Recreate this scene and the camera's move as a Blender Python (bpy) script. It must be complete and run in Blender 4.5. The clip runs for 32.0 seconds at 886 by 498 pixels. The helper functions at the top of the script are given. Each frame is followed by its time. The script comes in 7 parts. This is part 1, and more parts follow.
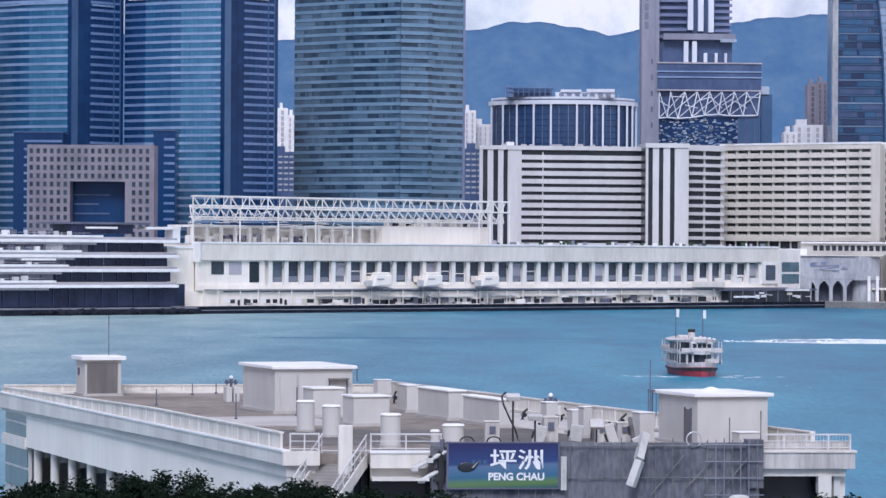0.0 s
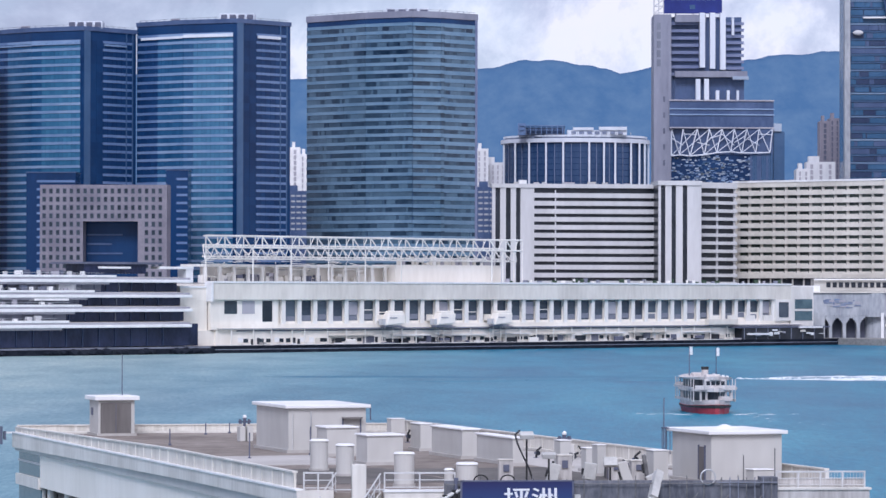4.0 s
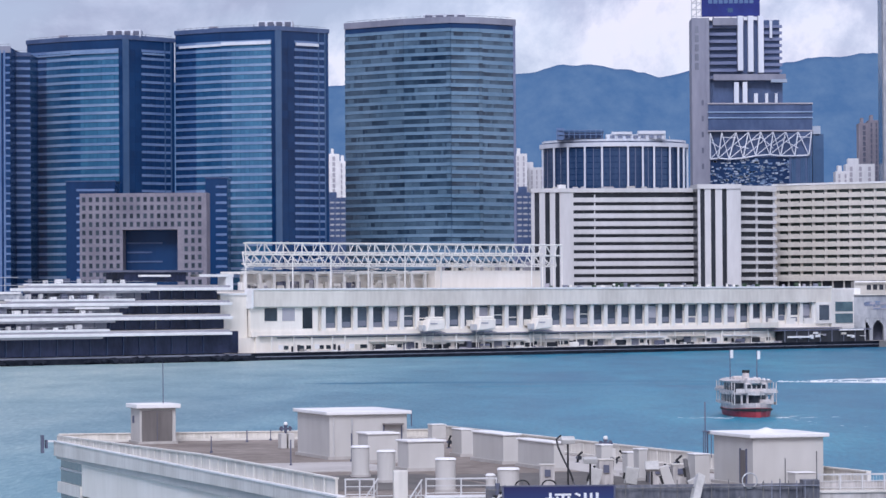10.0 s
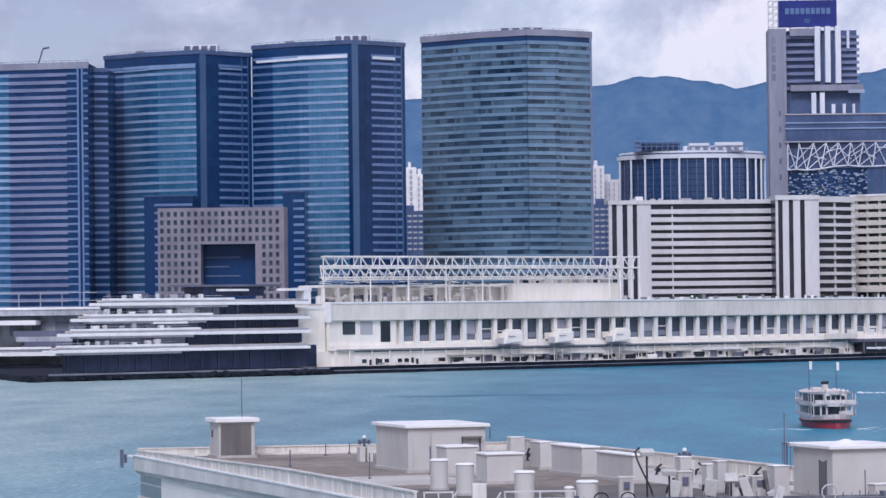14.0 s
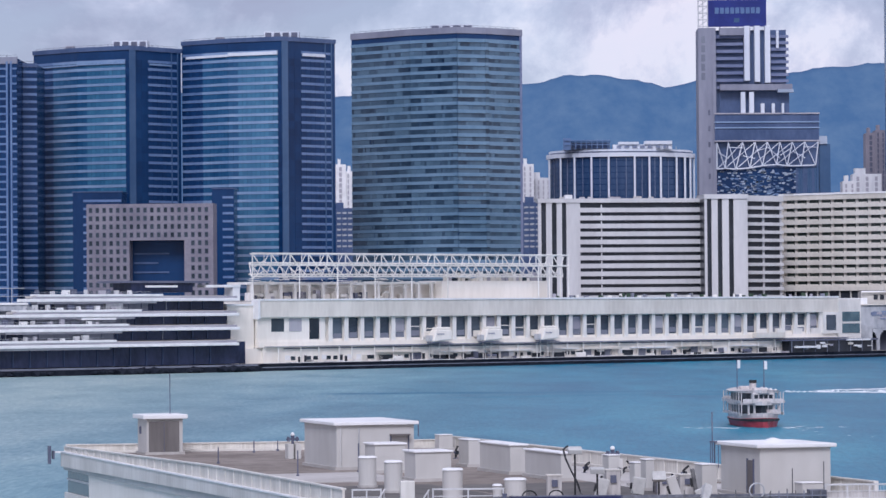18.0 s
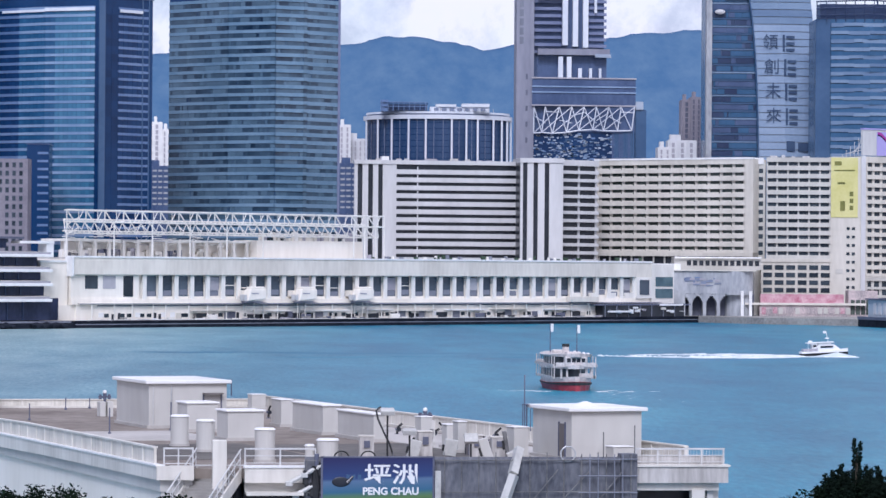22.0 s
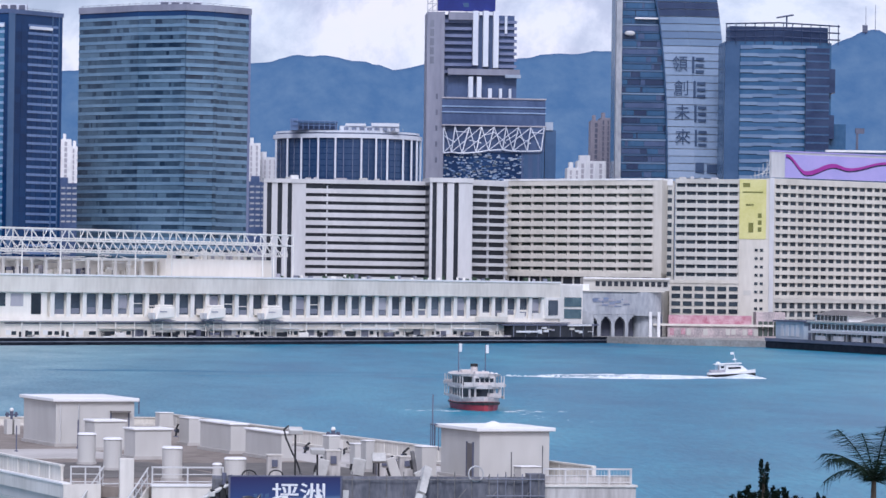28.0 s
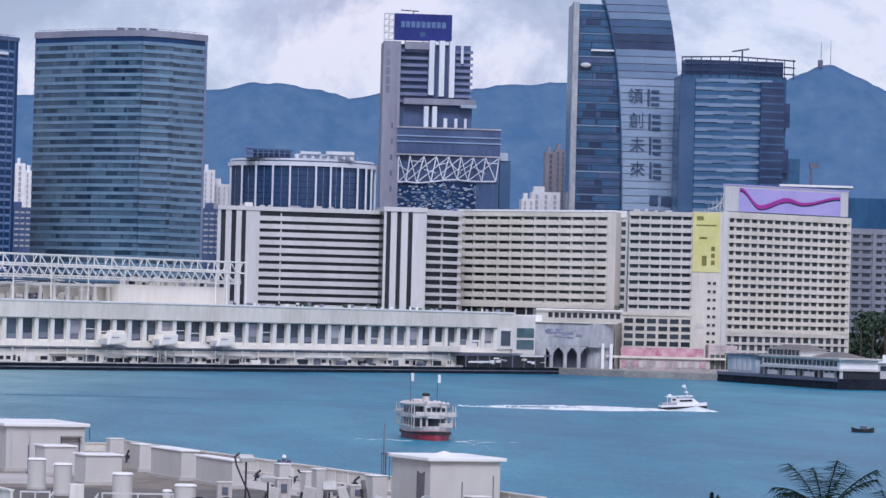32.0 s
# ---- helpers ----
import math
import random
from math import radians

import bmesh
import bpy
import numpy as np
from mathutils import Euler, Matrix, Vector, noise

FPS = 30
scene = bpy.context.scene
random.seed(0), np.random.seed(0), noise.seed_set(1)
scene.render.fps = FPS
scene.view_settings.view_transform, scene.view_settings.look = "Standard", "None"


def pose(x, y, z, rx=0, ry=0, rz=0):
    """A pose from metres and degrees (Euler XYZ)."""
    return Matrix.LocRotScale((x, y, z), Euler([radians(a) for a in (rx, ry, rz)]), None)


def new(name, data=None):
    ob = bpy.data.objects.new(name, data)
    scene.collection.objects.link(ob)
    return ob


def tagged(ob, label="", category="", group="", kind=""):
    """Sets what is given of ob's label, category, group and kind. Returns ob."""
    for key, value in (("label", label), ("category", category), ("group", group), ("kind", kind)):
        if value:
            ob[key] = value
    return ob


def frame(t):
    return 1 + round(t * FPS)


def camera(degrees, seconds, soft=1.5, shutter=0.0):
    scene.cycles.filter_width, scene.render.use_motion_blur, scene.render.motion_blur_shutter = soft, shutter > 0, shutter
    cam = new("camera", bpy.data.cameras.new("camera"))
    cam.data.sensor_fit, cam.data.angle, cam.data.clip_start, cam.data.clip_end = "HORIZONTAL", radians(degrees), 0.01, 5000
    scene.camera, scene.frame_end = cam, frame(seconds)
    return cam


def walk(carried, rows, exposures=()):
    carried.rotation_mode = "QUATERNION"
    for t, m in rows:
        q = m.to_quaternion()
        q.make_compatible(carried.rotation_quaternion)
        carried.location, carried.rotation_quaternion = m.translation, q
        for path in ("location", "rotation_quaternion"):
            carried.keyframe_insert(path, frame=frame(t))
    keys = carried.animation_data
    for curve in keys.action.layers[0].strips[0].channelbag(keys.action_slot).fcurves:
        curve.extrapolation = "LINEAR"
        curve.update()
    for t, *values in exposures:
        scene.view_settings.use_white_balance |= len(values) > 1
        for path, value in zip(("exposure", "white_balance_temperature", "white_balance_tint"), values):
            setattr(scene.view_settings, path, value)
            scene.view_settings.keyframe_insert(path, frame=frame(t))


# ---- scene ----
cam = camera(15.0, 32.0, soft=1.5)
EYE = 25.0
# seconds, turn to the right, tilt up, lean to the left (degrees); the eye stays in one place
ROWS = [
    (0.0, -0.000, 0.058, 0.350),
    (0.5, -0.024, 0.161, 0.158),
    (1.0, -0.113, 0.514, 0.166),
    (1.5, -0.037, 0.678, 0.109),
    (2.0, 0.003, 0.821, 0.185),
    (2.5, -0.149, 0.902, 0.063),
    (3.0, -0.175, 0.948, 0.022),
    (3.5, -0.240, 0.862, 0.099),
    (5.5, -0.164, 0.398, 0.139),
    (6.0, -0.321, 0.469, 0.054),
    (6.5, -0.746, 0.695, -0.260),
    (7.0, -0.915, 0.740, -0.251),
    (7.5, -1.033, 0.666, -0.322),
    (8.0, -0.997, 0.869, -0.356),
    (8.5, -0.922, 0.885, -0.416),
    (9.0, -0.984, 0.737, -0.419),
    (9.5, -1.027, 0.797, -0.368),
    (10.0, -0.894, 0.809, -0.360),
    (10.5, -0.882, 0.736, -0.525),
    (11.0, -0.919, 1.050, -0.526),
    (11.5, -1.231, 1.113, -0.715),
    (12.0, -1.465, 1.269, -0.663),
    (12.5, -1.811, 1.246, -0.613),
    (13.0, -2.083, 1.325, -0.580),
    (13.5, -2.132, 1.105, -0.578),
    (14.0, -2.212, 1.040, -0.662),
    (14.5, -2.280, 1.291, -0.657),
    (16.5, -1.657, 1.297, -0.369),
    (17.0, -1.653, 1.315, -0.399),
    (17.5, -1.627, 1.152, -0.454),
    (18.0, -1.008, 0.986, -0.421),
    (18.5, -0.583, 0.570, -0.391),
    (19.0, 0.187, 0.312, -0.323),
    (19.5, 0.872, 0.332, -0.191),
    (20.0, 1.284, 0.391, -0.175),
    (20.5, 1.593, 0.373, -0.131),
    (21.0, 1.909, 0.530, 0.153),
    (21.5, 2.045, 0.226, 0.337),
    (22.0, 2.131, 0.319, 0.425),
    (22.5, 2.321, 0.147, 0.390),
    (23.0, 2.700, 0.005, 0.434),
    (23.5, 2.951, 0.169, 0.534),
    (24.0, 2.987, 0.229, 0.495),
    (24.5, 2.970, 0.358, 0.417),
    (25.0, 3.027, 0.312, 0.374),
    (25.5, 3.353, 0.435, 0.347),
    (26.0, 3.497, 0.480, 0.360),
    (26.5, 3.710, 0.703, 0.691),
    (28.5, 3.671, 0.655, 0.772),
    (29.0, 3.863, 0.665, 1.020),
    (29.5, 3.922, 0.818, 1.150),
    (30.0, 3.869, 1.009, 1.226),
    (30.5, 3.795, 1.011, 1.189),
    (31.0, 3.853, 1.055, 1.204),
    (31.5, 4.052, 1.189, 1.374),
    (32.0, 4.457, 1.183, 1.471),
]
walk(cam, [(t, pose(0, 0, EYE, 90 + up, 0, -turn) @ pose(0, 0, 0, 0, 0, lean)) for t, turn, up, lean in ROWS],
     exposures=[(0, -0.07, 5610, 18.5), (6, -0.05, 5610, 18.5), (9, -0.10, 5660, 20), (12, -0.18, 5670, 20), (14, -0.21, 5690, 20.5), (17, -0.25, 5670, 20.5),
                (18, -0.25, 5660, 20), (19, -0.08, 5610, 19), (21, -0.02, 5610, 18.5), (25, -0.03, 5590, 18.5), (29, -0.12, 5610, 19), (32, -0.25, 5610, 19)])

# ---- light: bright broken cloud, soft sun from behind the eye ----
SUN_UP, SUN_TURN = radians(42.5), radians(188)
world = bpy.data.worlds.new("sky")
scene.world = world
world.use_nodes = True
wn, wl = world.node_tree.nodes, world.node_tree.links
wn.clear()
w_out = wn.new("ShaderNodeOutputWorld")
sky = wn.new("ShaderNodeTexSky")
sky.sky_type, sky.sun_disc, sky.sun_elevation, sky.sun_rotation = "NISHITA", False, SUN_UP, SUN_TURN
blue = wn.new("ShaderNodeBackground")
blue.inputs["Strength"].default_value = 0.13
wl.new(sky.outputs[0], blue.inputs["Color"])
w_co = wn.new("ShaderNodeTexCoord")
w_map = wn.new("ShaderNodeMapping")
w_map.inputs["Scale"].default_value = (1, 1, 1.25)
wl.new(w_co.outputs["Generated"], w_map.inputs["Vector"])


def sky_noise(scale, detail, rough, shift=(0, 0, 0), warp=0.0):
    n = wn.new("ShaderNodeTexNoise")
    n.inputs["Scale"].default_value, n.inputs["Detail"].default_value = scale, detail
    n.inputs["Roughness"].default_value, n.inputs["Distortion"].default_value = rough, warp
    m = wn.new("ShaderNodeMapping")
    m.inputs["Location"].default_value = shift
    wl.new(w_map.outputs[0], m.inputs["Vector"])
    wl.new(m.outputs[0], n.inputs["Vector"])
    return n.outputs["Fac"]


def sky_ramp(fac, stops):
    r = wn.new("ShaderNodeValToRGB")
    while len(r.color_ramp.elements) < len(stops):
        r.color_ramp.elements.new(0.5)
    for e, (at, c) in zip(r.color_ramp.elements, stops):
        e.position, e.color = at, (*c, 1)
    wl.new(fac, r.inputs[0])
    return r.outputs[0]


cover = sky_ramp(sky_noise(9, 6, 0.6, (2.3, 0.4, 0.1), 0.4), [(0.38, (0.7,) * 3), (0.58, (1, 1, 1))])
# the cloud thins out towards the east
w_sep, thick, w_lim = wn.new("ShaderNodeSeparateXYZ"), wn.new("ShaderNodeMath"), wn.new("ShaderNodeMath")
wl.new(w_co.outputs["Generated"], w_sep.inputs[0])
w_lim.operation, w_lim.inputs[1].default_value = "MAXIMUM", -0.09
wl.new(w_sep.outputs["X"], w_lim.inputs[0])
thick.operation, thick.inputs[1].default_value = "MULTIPLY_ADD", 0.62
wl.new(w_lim.outputs[0], thick.inputs[0])
wl.new(sky_noise(12, 10, 0.62, (1.13, 0.61, 0.92), 0.25), thick.inputs[2])
shade = sky_ramp(thick.outputs[0],
                 [(0.40, (0.475, 0.49, 0.585)), (0.485, (0.665, 0.67, 0.75)), (0.525, (0.865, 0.85, 0.89)), (0.56, (1.05, 0.995, 0.98))])
cloud = wn.new("ShaderNodeBackground")
cloud.inputs["Strength"].default_value = 0.95
wl.new(shade, cloud.inputs["Color"])
w_mix = wn.new("ShaderNodeMixShader")
wl.new(cover, w_mix.inputs[0])
wl.new(blue.outputs[0], w_mix.inputs[1])
wl.new(cloud.outputs[0], w_mix.inputs[2])
wl.new(w_mix.outputs[0], w_out.inputs["Surface"])
sun = new("sun", bpy.data.lights.new("sun", "SUN"))
sun.data.energy, sun.data.angle, sun.data.color = 2.4, radians(22), (1.0, 0.96, 0.9)
sun.rotation_euler = Vector((-0.14, -1.0, 0.93)).to_track_quat("Z", "Y").to_euler()


# ---- materials ----
def material(name, dark, light, rough=0.6, grain=1.0, spots=0.12, streak=1.0, bump=0.0, metal=0.0, spec=0.4, vary="", step=0.7, glow=None):
    """Two colours mixed by broad and fine noise; vary: '', 'island' or 'object' adds a step from piece to piece."""
    m = bpy.data.materials.new(name)
    m.use_nodes = True
    n, l = m.node_tree.nodes, m.node_tree.links
    bsdf = n["Principled BSDF"]
    bsdf.inputs["Roughness"].default_value, bsdf.inputs["Metallic"].default_value = rough, metal
    bsdf.inputs["Specular IOR Level"].default_value = spec
    co, mp = n.new("ShaderNodeTexCoord"), n.new("ShaderNodeMapping")
    mp.inputs["Scale"].default_value = (1, 1, 1 / streak)
    l.new(co.outputs["Object"], mp.inputs["Vector"])
    broad, fine = n.new("ShaderNodeTexNoise"), n.new("ShaderNodeTexNoise")
    for t, s, d in ((broad, 0.35 / grain, 4), (fine, 3.2 / grain, 5)):
        t.inputs["Scale"].default_value, t.inputs["Detail"].default_value = s, d
        l.new(mp.outputs[0], t.inputs["Vector"])
    add = n.new("ShaderNodeMath")
    add.operation = "MULTIPLY_ADD"
    add.inputs[1].default_value = spots * 3
    l.new(fine.outputs["Fac"], add.inputs[0])
    l.new(broad.outputs["Fac"], add.inputs[2])
    fac = n.new("ShaderNodeMapRange")
    fac.inputs["From Min"].default_value, fac.inputs["From Max"].default_value = 0.36 + spots * 1.2, 0.64 + spots * 1.8
    l.new(add.outputs[0], fac.inputs["Value"])
    value = fac.outputs[0]
    if vary:
        src = n.new("ShaderNodeNewGeometry").outputs["Random Per Island"] if vary == "island" else n.new("ShaderNodeObjectInfo").outputs["Random"]
        mix = n.new("ShaderNodeMath")
        mix.operation = "MULTIPLY_ADD"
        mix.inputs[1].default_value = 1.0 - step
        l.new(value, mix.inputs[0])
        sc = n.new("ShaderNodeMath")
        sc.operation = "MULTIPLY"
        sc.inputs[1].default_value = step
        l.new(src, sc.inputs[0])
        l.new(sc.outputs[0], mix.inputs[2])
        value = mix.outputs[0]
    col = n.new("ShaderNodeMix")
    col.data_type = "RGBA"
    col.inputs[6].default_value, col.inputs[7].default_value = (*dark, 1), (*light, 1)
    l.new(value, col.inputs[0])
    l.new(col.outputs[2], bsdf.inputs["Base Color"])
    if bump:
        b = n.new("ShaderNodeBump")
        b.inputs["Strength"].default_value, b.inputs["Distance"].default_value = bump, 0.05 * grain
        l.new(fine.outputs["Fac"], b.inputs["Height"])
        l.new(b.outputs[0], bsdf.inputs["Normal"])
    if glow:
        bsdf.inputs["Emission Color"].default_value, bsdf.inputs["Emission Strength"].default_value = (*glow, 1), 1.0
    return m


WHITE = material("white_paint", (0.67, 0.65, 0.61), (0.84, 0.82, 0.78), 0.6, 3, 0.15, 4, 0.1)
WHITE_OT = material("white_render", (0.77, 0.725, 0.65), (0.91, 0.865, 0.795), 0.65, 6, 0.15, 5, 0.1)
PARAPET = material("weathered_concrete", (0.61, 0.575, 0.515), (0.765, 0.73, 0.66), 0.8, 5, 0.2, 4, 0.2)
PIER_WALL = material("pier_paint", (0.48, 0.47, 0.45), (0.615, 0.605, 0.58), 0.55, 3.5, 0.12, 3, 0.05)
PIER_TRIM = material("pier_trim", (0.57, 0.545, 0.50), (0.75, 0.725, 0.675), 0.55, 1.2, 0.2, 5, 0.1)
STAIN = material("stained_parapet", (0.53, 0.505, 0.455), (0.73, 0.70, 0.64), 0.7, 0.7, 0.3, 8, 0.15)
CAP = material("white_coping", (0.74, 0.74, 0.74), (0.86, 0.86, 0.86), 0.5, 1.5, 0.1)
ROOF = material("roof_screed", (0.155, 0.13, 0.112), (0.30, 0.262, 0.232), 0.9, 4, 0.3, 1, 0.3)
ROOF_PALE = material("pale_screed", (0.40, 0.38, 0.36), (0.52, 0.50, 0.48), 0.9, 2, 0.2)
ROOF_DARK = material("darker_screed", (0.085, 0.08, 0.075), (0.15, 0.14, 0.13), 0.8, 3, 0.3)
GREY_DOOR = material("grey_door", (0.125, 0.115, 0.112), (0.18, 0.168, 0.162), 0.6, 1, 0.2, 6)
STEEL = material("galvanised_steel", (0.42, 0.43, 0.45), (0.58, 0.59, 0.60), 0.45, 0.4, 0.2, 1, 0.0, 0.3)
RAIL = material("rail_paint", (0.50, 0.50, 0.50), (0.64, 0.64, 0.64), 0.5, 0.5)
STAIN_DARK = material("streaked_concrete", (0.36, 0.34, 0.325), (0.60, 0.58, 0.56), 0.8, 0.8, 0.3, 7, 0.15)
# pier paint lightened and warmed to offset the weak bluish light on this side
WALL_WARM = material("lightened_side_wall", (0.79, 0.75, 0.675), (0.90, 0.86, 0.79), 0.6, 3, 0.15, 4)
LIGHT_BLUE = material("pale_blue_boards", (0.42, 0.50, 0.58), (0.56, 0.63, 0.70), 0.6, 3, 0.2, 3)
BLACK = material("black_rubber", (0.015, 0.016, 0.018), (0.035, 0.036, 0.04), 0.6, 0.5)
# near-black; also fills deep openings that hold nothing but shade
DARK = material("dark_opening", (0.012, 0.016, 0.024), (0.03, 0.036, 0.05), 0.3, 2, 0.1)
SHEET = material("debris_netting", (0.075, 0.082, 0.105), (0.175, 0.182, 0.21), 0.8, 0.7, 0.3, 3, 0.4)
BRICK_RED = material("red_hull", (0.28, 0.025, 0.04), (0.42, 0.06, 0.08), 0.45, 1.0)
CREAM = material("cream_render", (0.545, 0.515, 0.455), (0.695, 0.66, 0.595), 0.65, 5, 0.15, 5)
HOTEL_WHITE = material("hotel_white", (0.495, 0.495, 0.505), (0.62, 0.62, 0.63), 0.6, 5, 0.12, 5)
HOTEL_BEIGE = material("hotel_beige", (0.47, 0.455, 0.42), (0.60, 0.585, 0.545), 0.65, 5, 0.12, 5)
GRANITE = material("pink_granite", (0.175, 0.16, 0.20), (0.255, 0.235, 0.275), 0.5, 3, 0.2)
WINDOW = material("dark_window", (0.010, 0.016, 0.025), (0.06, 0.08, 0.10), 0.25, 2, 0.1, spec=0.3, vary="object")
OT_GLASS = material("terminal_window", (0.018, 0.03, 0.05), (0.12, 0.155, 0.20), 0.2, 2, 0.15, spec=0.4, vary="object")
GREEN_GLASS = material("green_window", (0.028, 0.04, 0.038), (0.11, 0.135, 0.12), 0.2, 2, 0.1, vary="object")
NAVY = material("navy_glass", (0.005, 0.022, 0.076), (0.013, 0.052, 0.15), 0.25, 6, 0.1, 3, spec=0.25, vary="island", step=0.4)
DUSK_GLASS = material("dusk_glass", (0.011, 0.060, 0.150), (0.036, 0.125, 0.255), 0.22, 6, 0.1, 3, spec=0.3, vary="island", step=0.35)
PLUM = material("plum_glass", (0.008, 0.014, 0.042), (0.032, 0.042, 0.095), 0.25, 3, 0.15, 2, spec=0.3)
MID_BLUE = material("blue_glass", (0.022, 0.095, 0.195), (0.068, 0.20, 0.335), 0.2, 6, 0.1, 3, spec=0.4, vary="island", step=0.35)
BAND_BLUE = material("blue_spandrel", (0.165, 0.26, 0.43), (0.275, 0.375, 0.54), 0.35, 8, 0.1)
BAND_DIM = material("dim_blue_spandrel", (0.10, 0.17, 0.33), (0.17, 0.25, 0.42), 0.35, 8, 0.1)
CORNER_GLASS = material("corner_glass", (0.05, 0.10, 0.13), (0.10, 0.17, 0.20), 0.15, 2, 0.1)
BAND_MAUVE = material("mauve_spandrel", (0.14, 0.17, 0.29), (0.215, 0.245, 0.375), 0.4, 8, 0.1)
STRIP_BLUE = material("blue_strip", (0.038, 0.088, 0.185), (0.065, 0.125, 0.235), 0.3, 8, 0.1)
TEAL_DARK = material("teal_glass_dark", (0.003, 0.014, 0.038), (0.12, 0.20, 0.28), 0.12, 8, 0.15, 1, spec=0.4, vary="island")
TEAL_BAND = material("teal_spandrel", (0.115, 0.21, 0.315), (0.195, 0.305, 0.425), 0.35, 10, 0.15)
SLATE = material("slate_panel", (0.09, 0.10, 0.15), (0.14, 0.15, 0.21), 0.5, 4)
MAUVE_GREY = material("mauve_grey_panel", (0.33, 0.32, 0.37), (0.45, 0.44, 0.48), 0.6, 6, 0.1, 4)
BANNER_BLUE = material("billboard_blue", (0.012, 0.022, 0.16), (0.02, 0.035, 0.22), 0.4, 4)
LILAC = material("billboard_lilac", (0.36, 0.33, 0.66), (0.44, 0.38, 0.72), 0.45, 6)
MAGENTA = material("billboard_magenta", (0.30, 0.02, 0.26), (0.36, 0.04, 0.32), 0.5, 3)
YELLOW = material("banner_yellow", (0.58, 0.55, 0.20), (0.68, 0.645, 0.30), 0.6, 4)
OLIVE = material("banner_olive", (0.12, 0.13, 0.03), (0.2, 0.2, 0.05), 0.6, 3)
PALE_GLASS = material("pale_facade", (0.29, 0.35, 0.45), (0.40, 0.46, 0.55), 0.35, 8, 0.1)
INK = material("banner_ink", (0.03, 0.06, 0.13), (0.05, 0.09, 0.17), 0.6, 3)
PINK = material("pink_hoarding", (0.36, 0.10, 0.16), (0.62, 0.44, 0.48), 0.6, 1.6, 0.35)
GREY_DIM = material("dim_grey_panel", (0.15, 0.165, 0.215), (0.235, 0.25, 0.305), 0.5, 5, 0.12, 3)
BLUE_GREY = material("blue_grey_hoarding", (0.27, 0.29, 0.33), (0.47, 0.49, 0.52), 0.65, 5, 0.3, 3)
PIER_DARK = material("wet_seawall", (0.008, 0.011, 0.020), (0.026, 0.031, 0.044), 0.8, 2, 0.3, 1, 0.4, spec=0.1)
QUAY = material("quay_concrete", (0.22, 0.21, 0.20), (0.36, 0.35, 0.33), 0.85, 4, 0.3, 1, 0.3)
BARK = material("bark", (0.05, 0.038, 0.028), (0.10, 0.08, 0.06), 0.9, 0.3, 0.3, 4, 0.5)
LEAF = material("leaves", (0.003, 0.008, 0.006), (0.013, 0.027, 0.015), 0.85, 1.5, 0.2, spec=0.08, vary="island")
LEAF_FAR = material("far_leaves", (0.02, 0.045, 0.03), (0.06, 0.10, 0.06), 0.7, 2, 0.2, vary="island")
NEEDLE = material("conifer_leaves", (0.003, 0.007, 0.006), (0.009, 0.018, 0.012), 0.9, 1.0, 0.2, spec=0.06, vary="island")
WASH = material("pale_wash", (0.035, 0.205, 0.315), (0.115, 0.315, 0.415), 0.5, 4, 0.4, spec=0.1)
SLICK = material("dark_slick", (0.014, 0.14, 0.25), (0.02, 0.18, 0.29), 0.4, 4, 0.3, spec=0.1)
FOAM = material("foam", (0.55, 0.62, 0.66), (0.85, 0.88, 0.90), 0.8, 1.0, 0.3, 1, 0.3)
RED = material("funnel_red", (0.35, 0.03, 0.03), (0.45, 0.05, 0.05), 0.5)
TAN_WALL = material("brown_flats", (0.22, 0.21, 0.255), (0.30, 0.28, 0.325), 0.7, 6)
FLATS = material("white_flats", (0.60, 0.61, 0.64), (0.74, 0.74, 0.75), 0.7, 6, 0.1, 4)
LAMP = material("lamp_housing", (0.42, 0.42, 0.41), (0.6, 0.6, 0.58), 0.4, 0.5)
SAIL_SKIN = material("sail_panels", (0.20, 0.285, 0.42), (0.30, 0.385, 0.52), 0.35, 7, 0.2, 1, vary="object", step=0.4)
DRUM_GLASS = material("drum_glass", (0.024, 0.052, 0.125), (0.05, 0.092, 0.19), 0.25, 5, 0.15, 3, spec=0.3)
# white tinted blue, so that the ribs hold distance haze in their colour
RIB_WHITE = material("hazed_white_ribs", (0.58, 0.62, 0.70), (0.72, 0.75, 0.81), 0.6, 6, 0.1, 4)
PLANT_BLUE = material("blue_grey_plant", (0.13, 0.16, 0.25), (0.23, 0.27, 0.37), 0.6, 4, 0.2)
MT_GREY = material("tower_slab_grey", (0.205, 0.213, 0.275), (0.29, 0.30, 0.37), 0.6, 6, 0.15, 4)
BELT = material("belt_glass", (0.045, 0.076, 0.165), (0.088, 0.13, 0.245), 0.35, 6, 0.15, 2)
# distance haze is mixed into these glass and spandrel colours
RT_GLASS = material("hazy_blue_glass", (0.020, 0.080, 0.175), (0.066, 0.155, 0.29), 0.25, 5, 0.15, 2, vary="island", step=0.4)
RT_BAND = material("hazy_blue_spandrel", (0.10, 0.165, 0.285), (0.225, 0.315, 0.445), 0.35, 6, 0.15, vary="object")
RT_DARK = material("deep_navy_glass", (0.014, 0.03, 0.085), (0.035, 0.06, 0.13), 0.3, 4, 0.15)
POLE = material("scaffold_tube", (0.10, 0.10, 0.105), (0.22, 0.22, 0.22), 0.6, 0.3)
MURAL = material("faded_mural", (0.27, 0.25, 0.26), (0.60, 0.50, 0.50), 0.7, 1.6, 0.45, 1.5)
FERRY_WHITE = material("ferry_white", (0.40, 0.37, 0.36), (0.70, 0.655, 0.64), 0.5, 0.7, 0.35, 2)


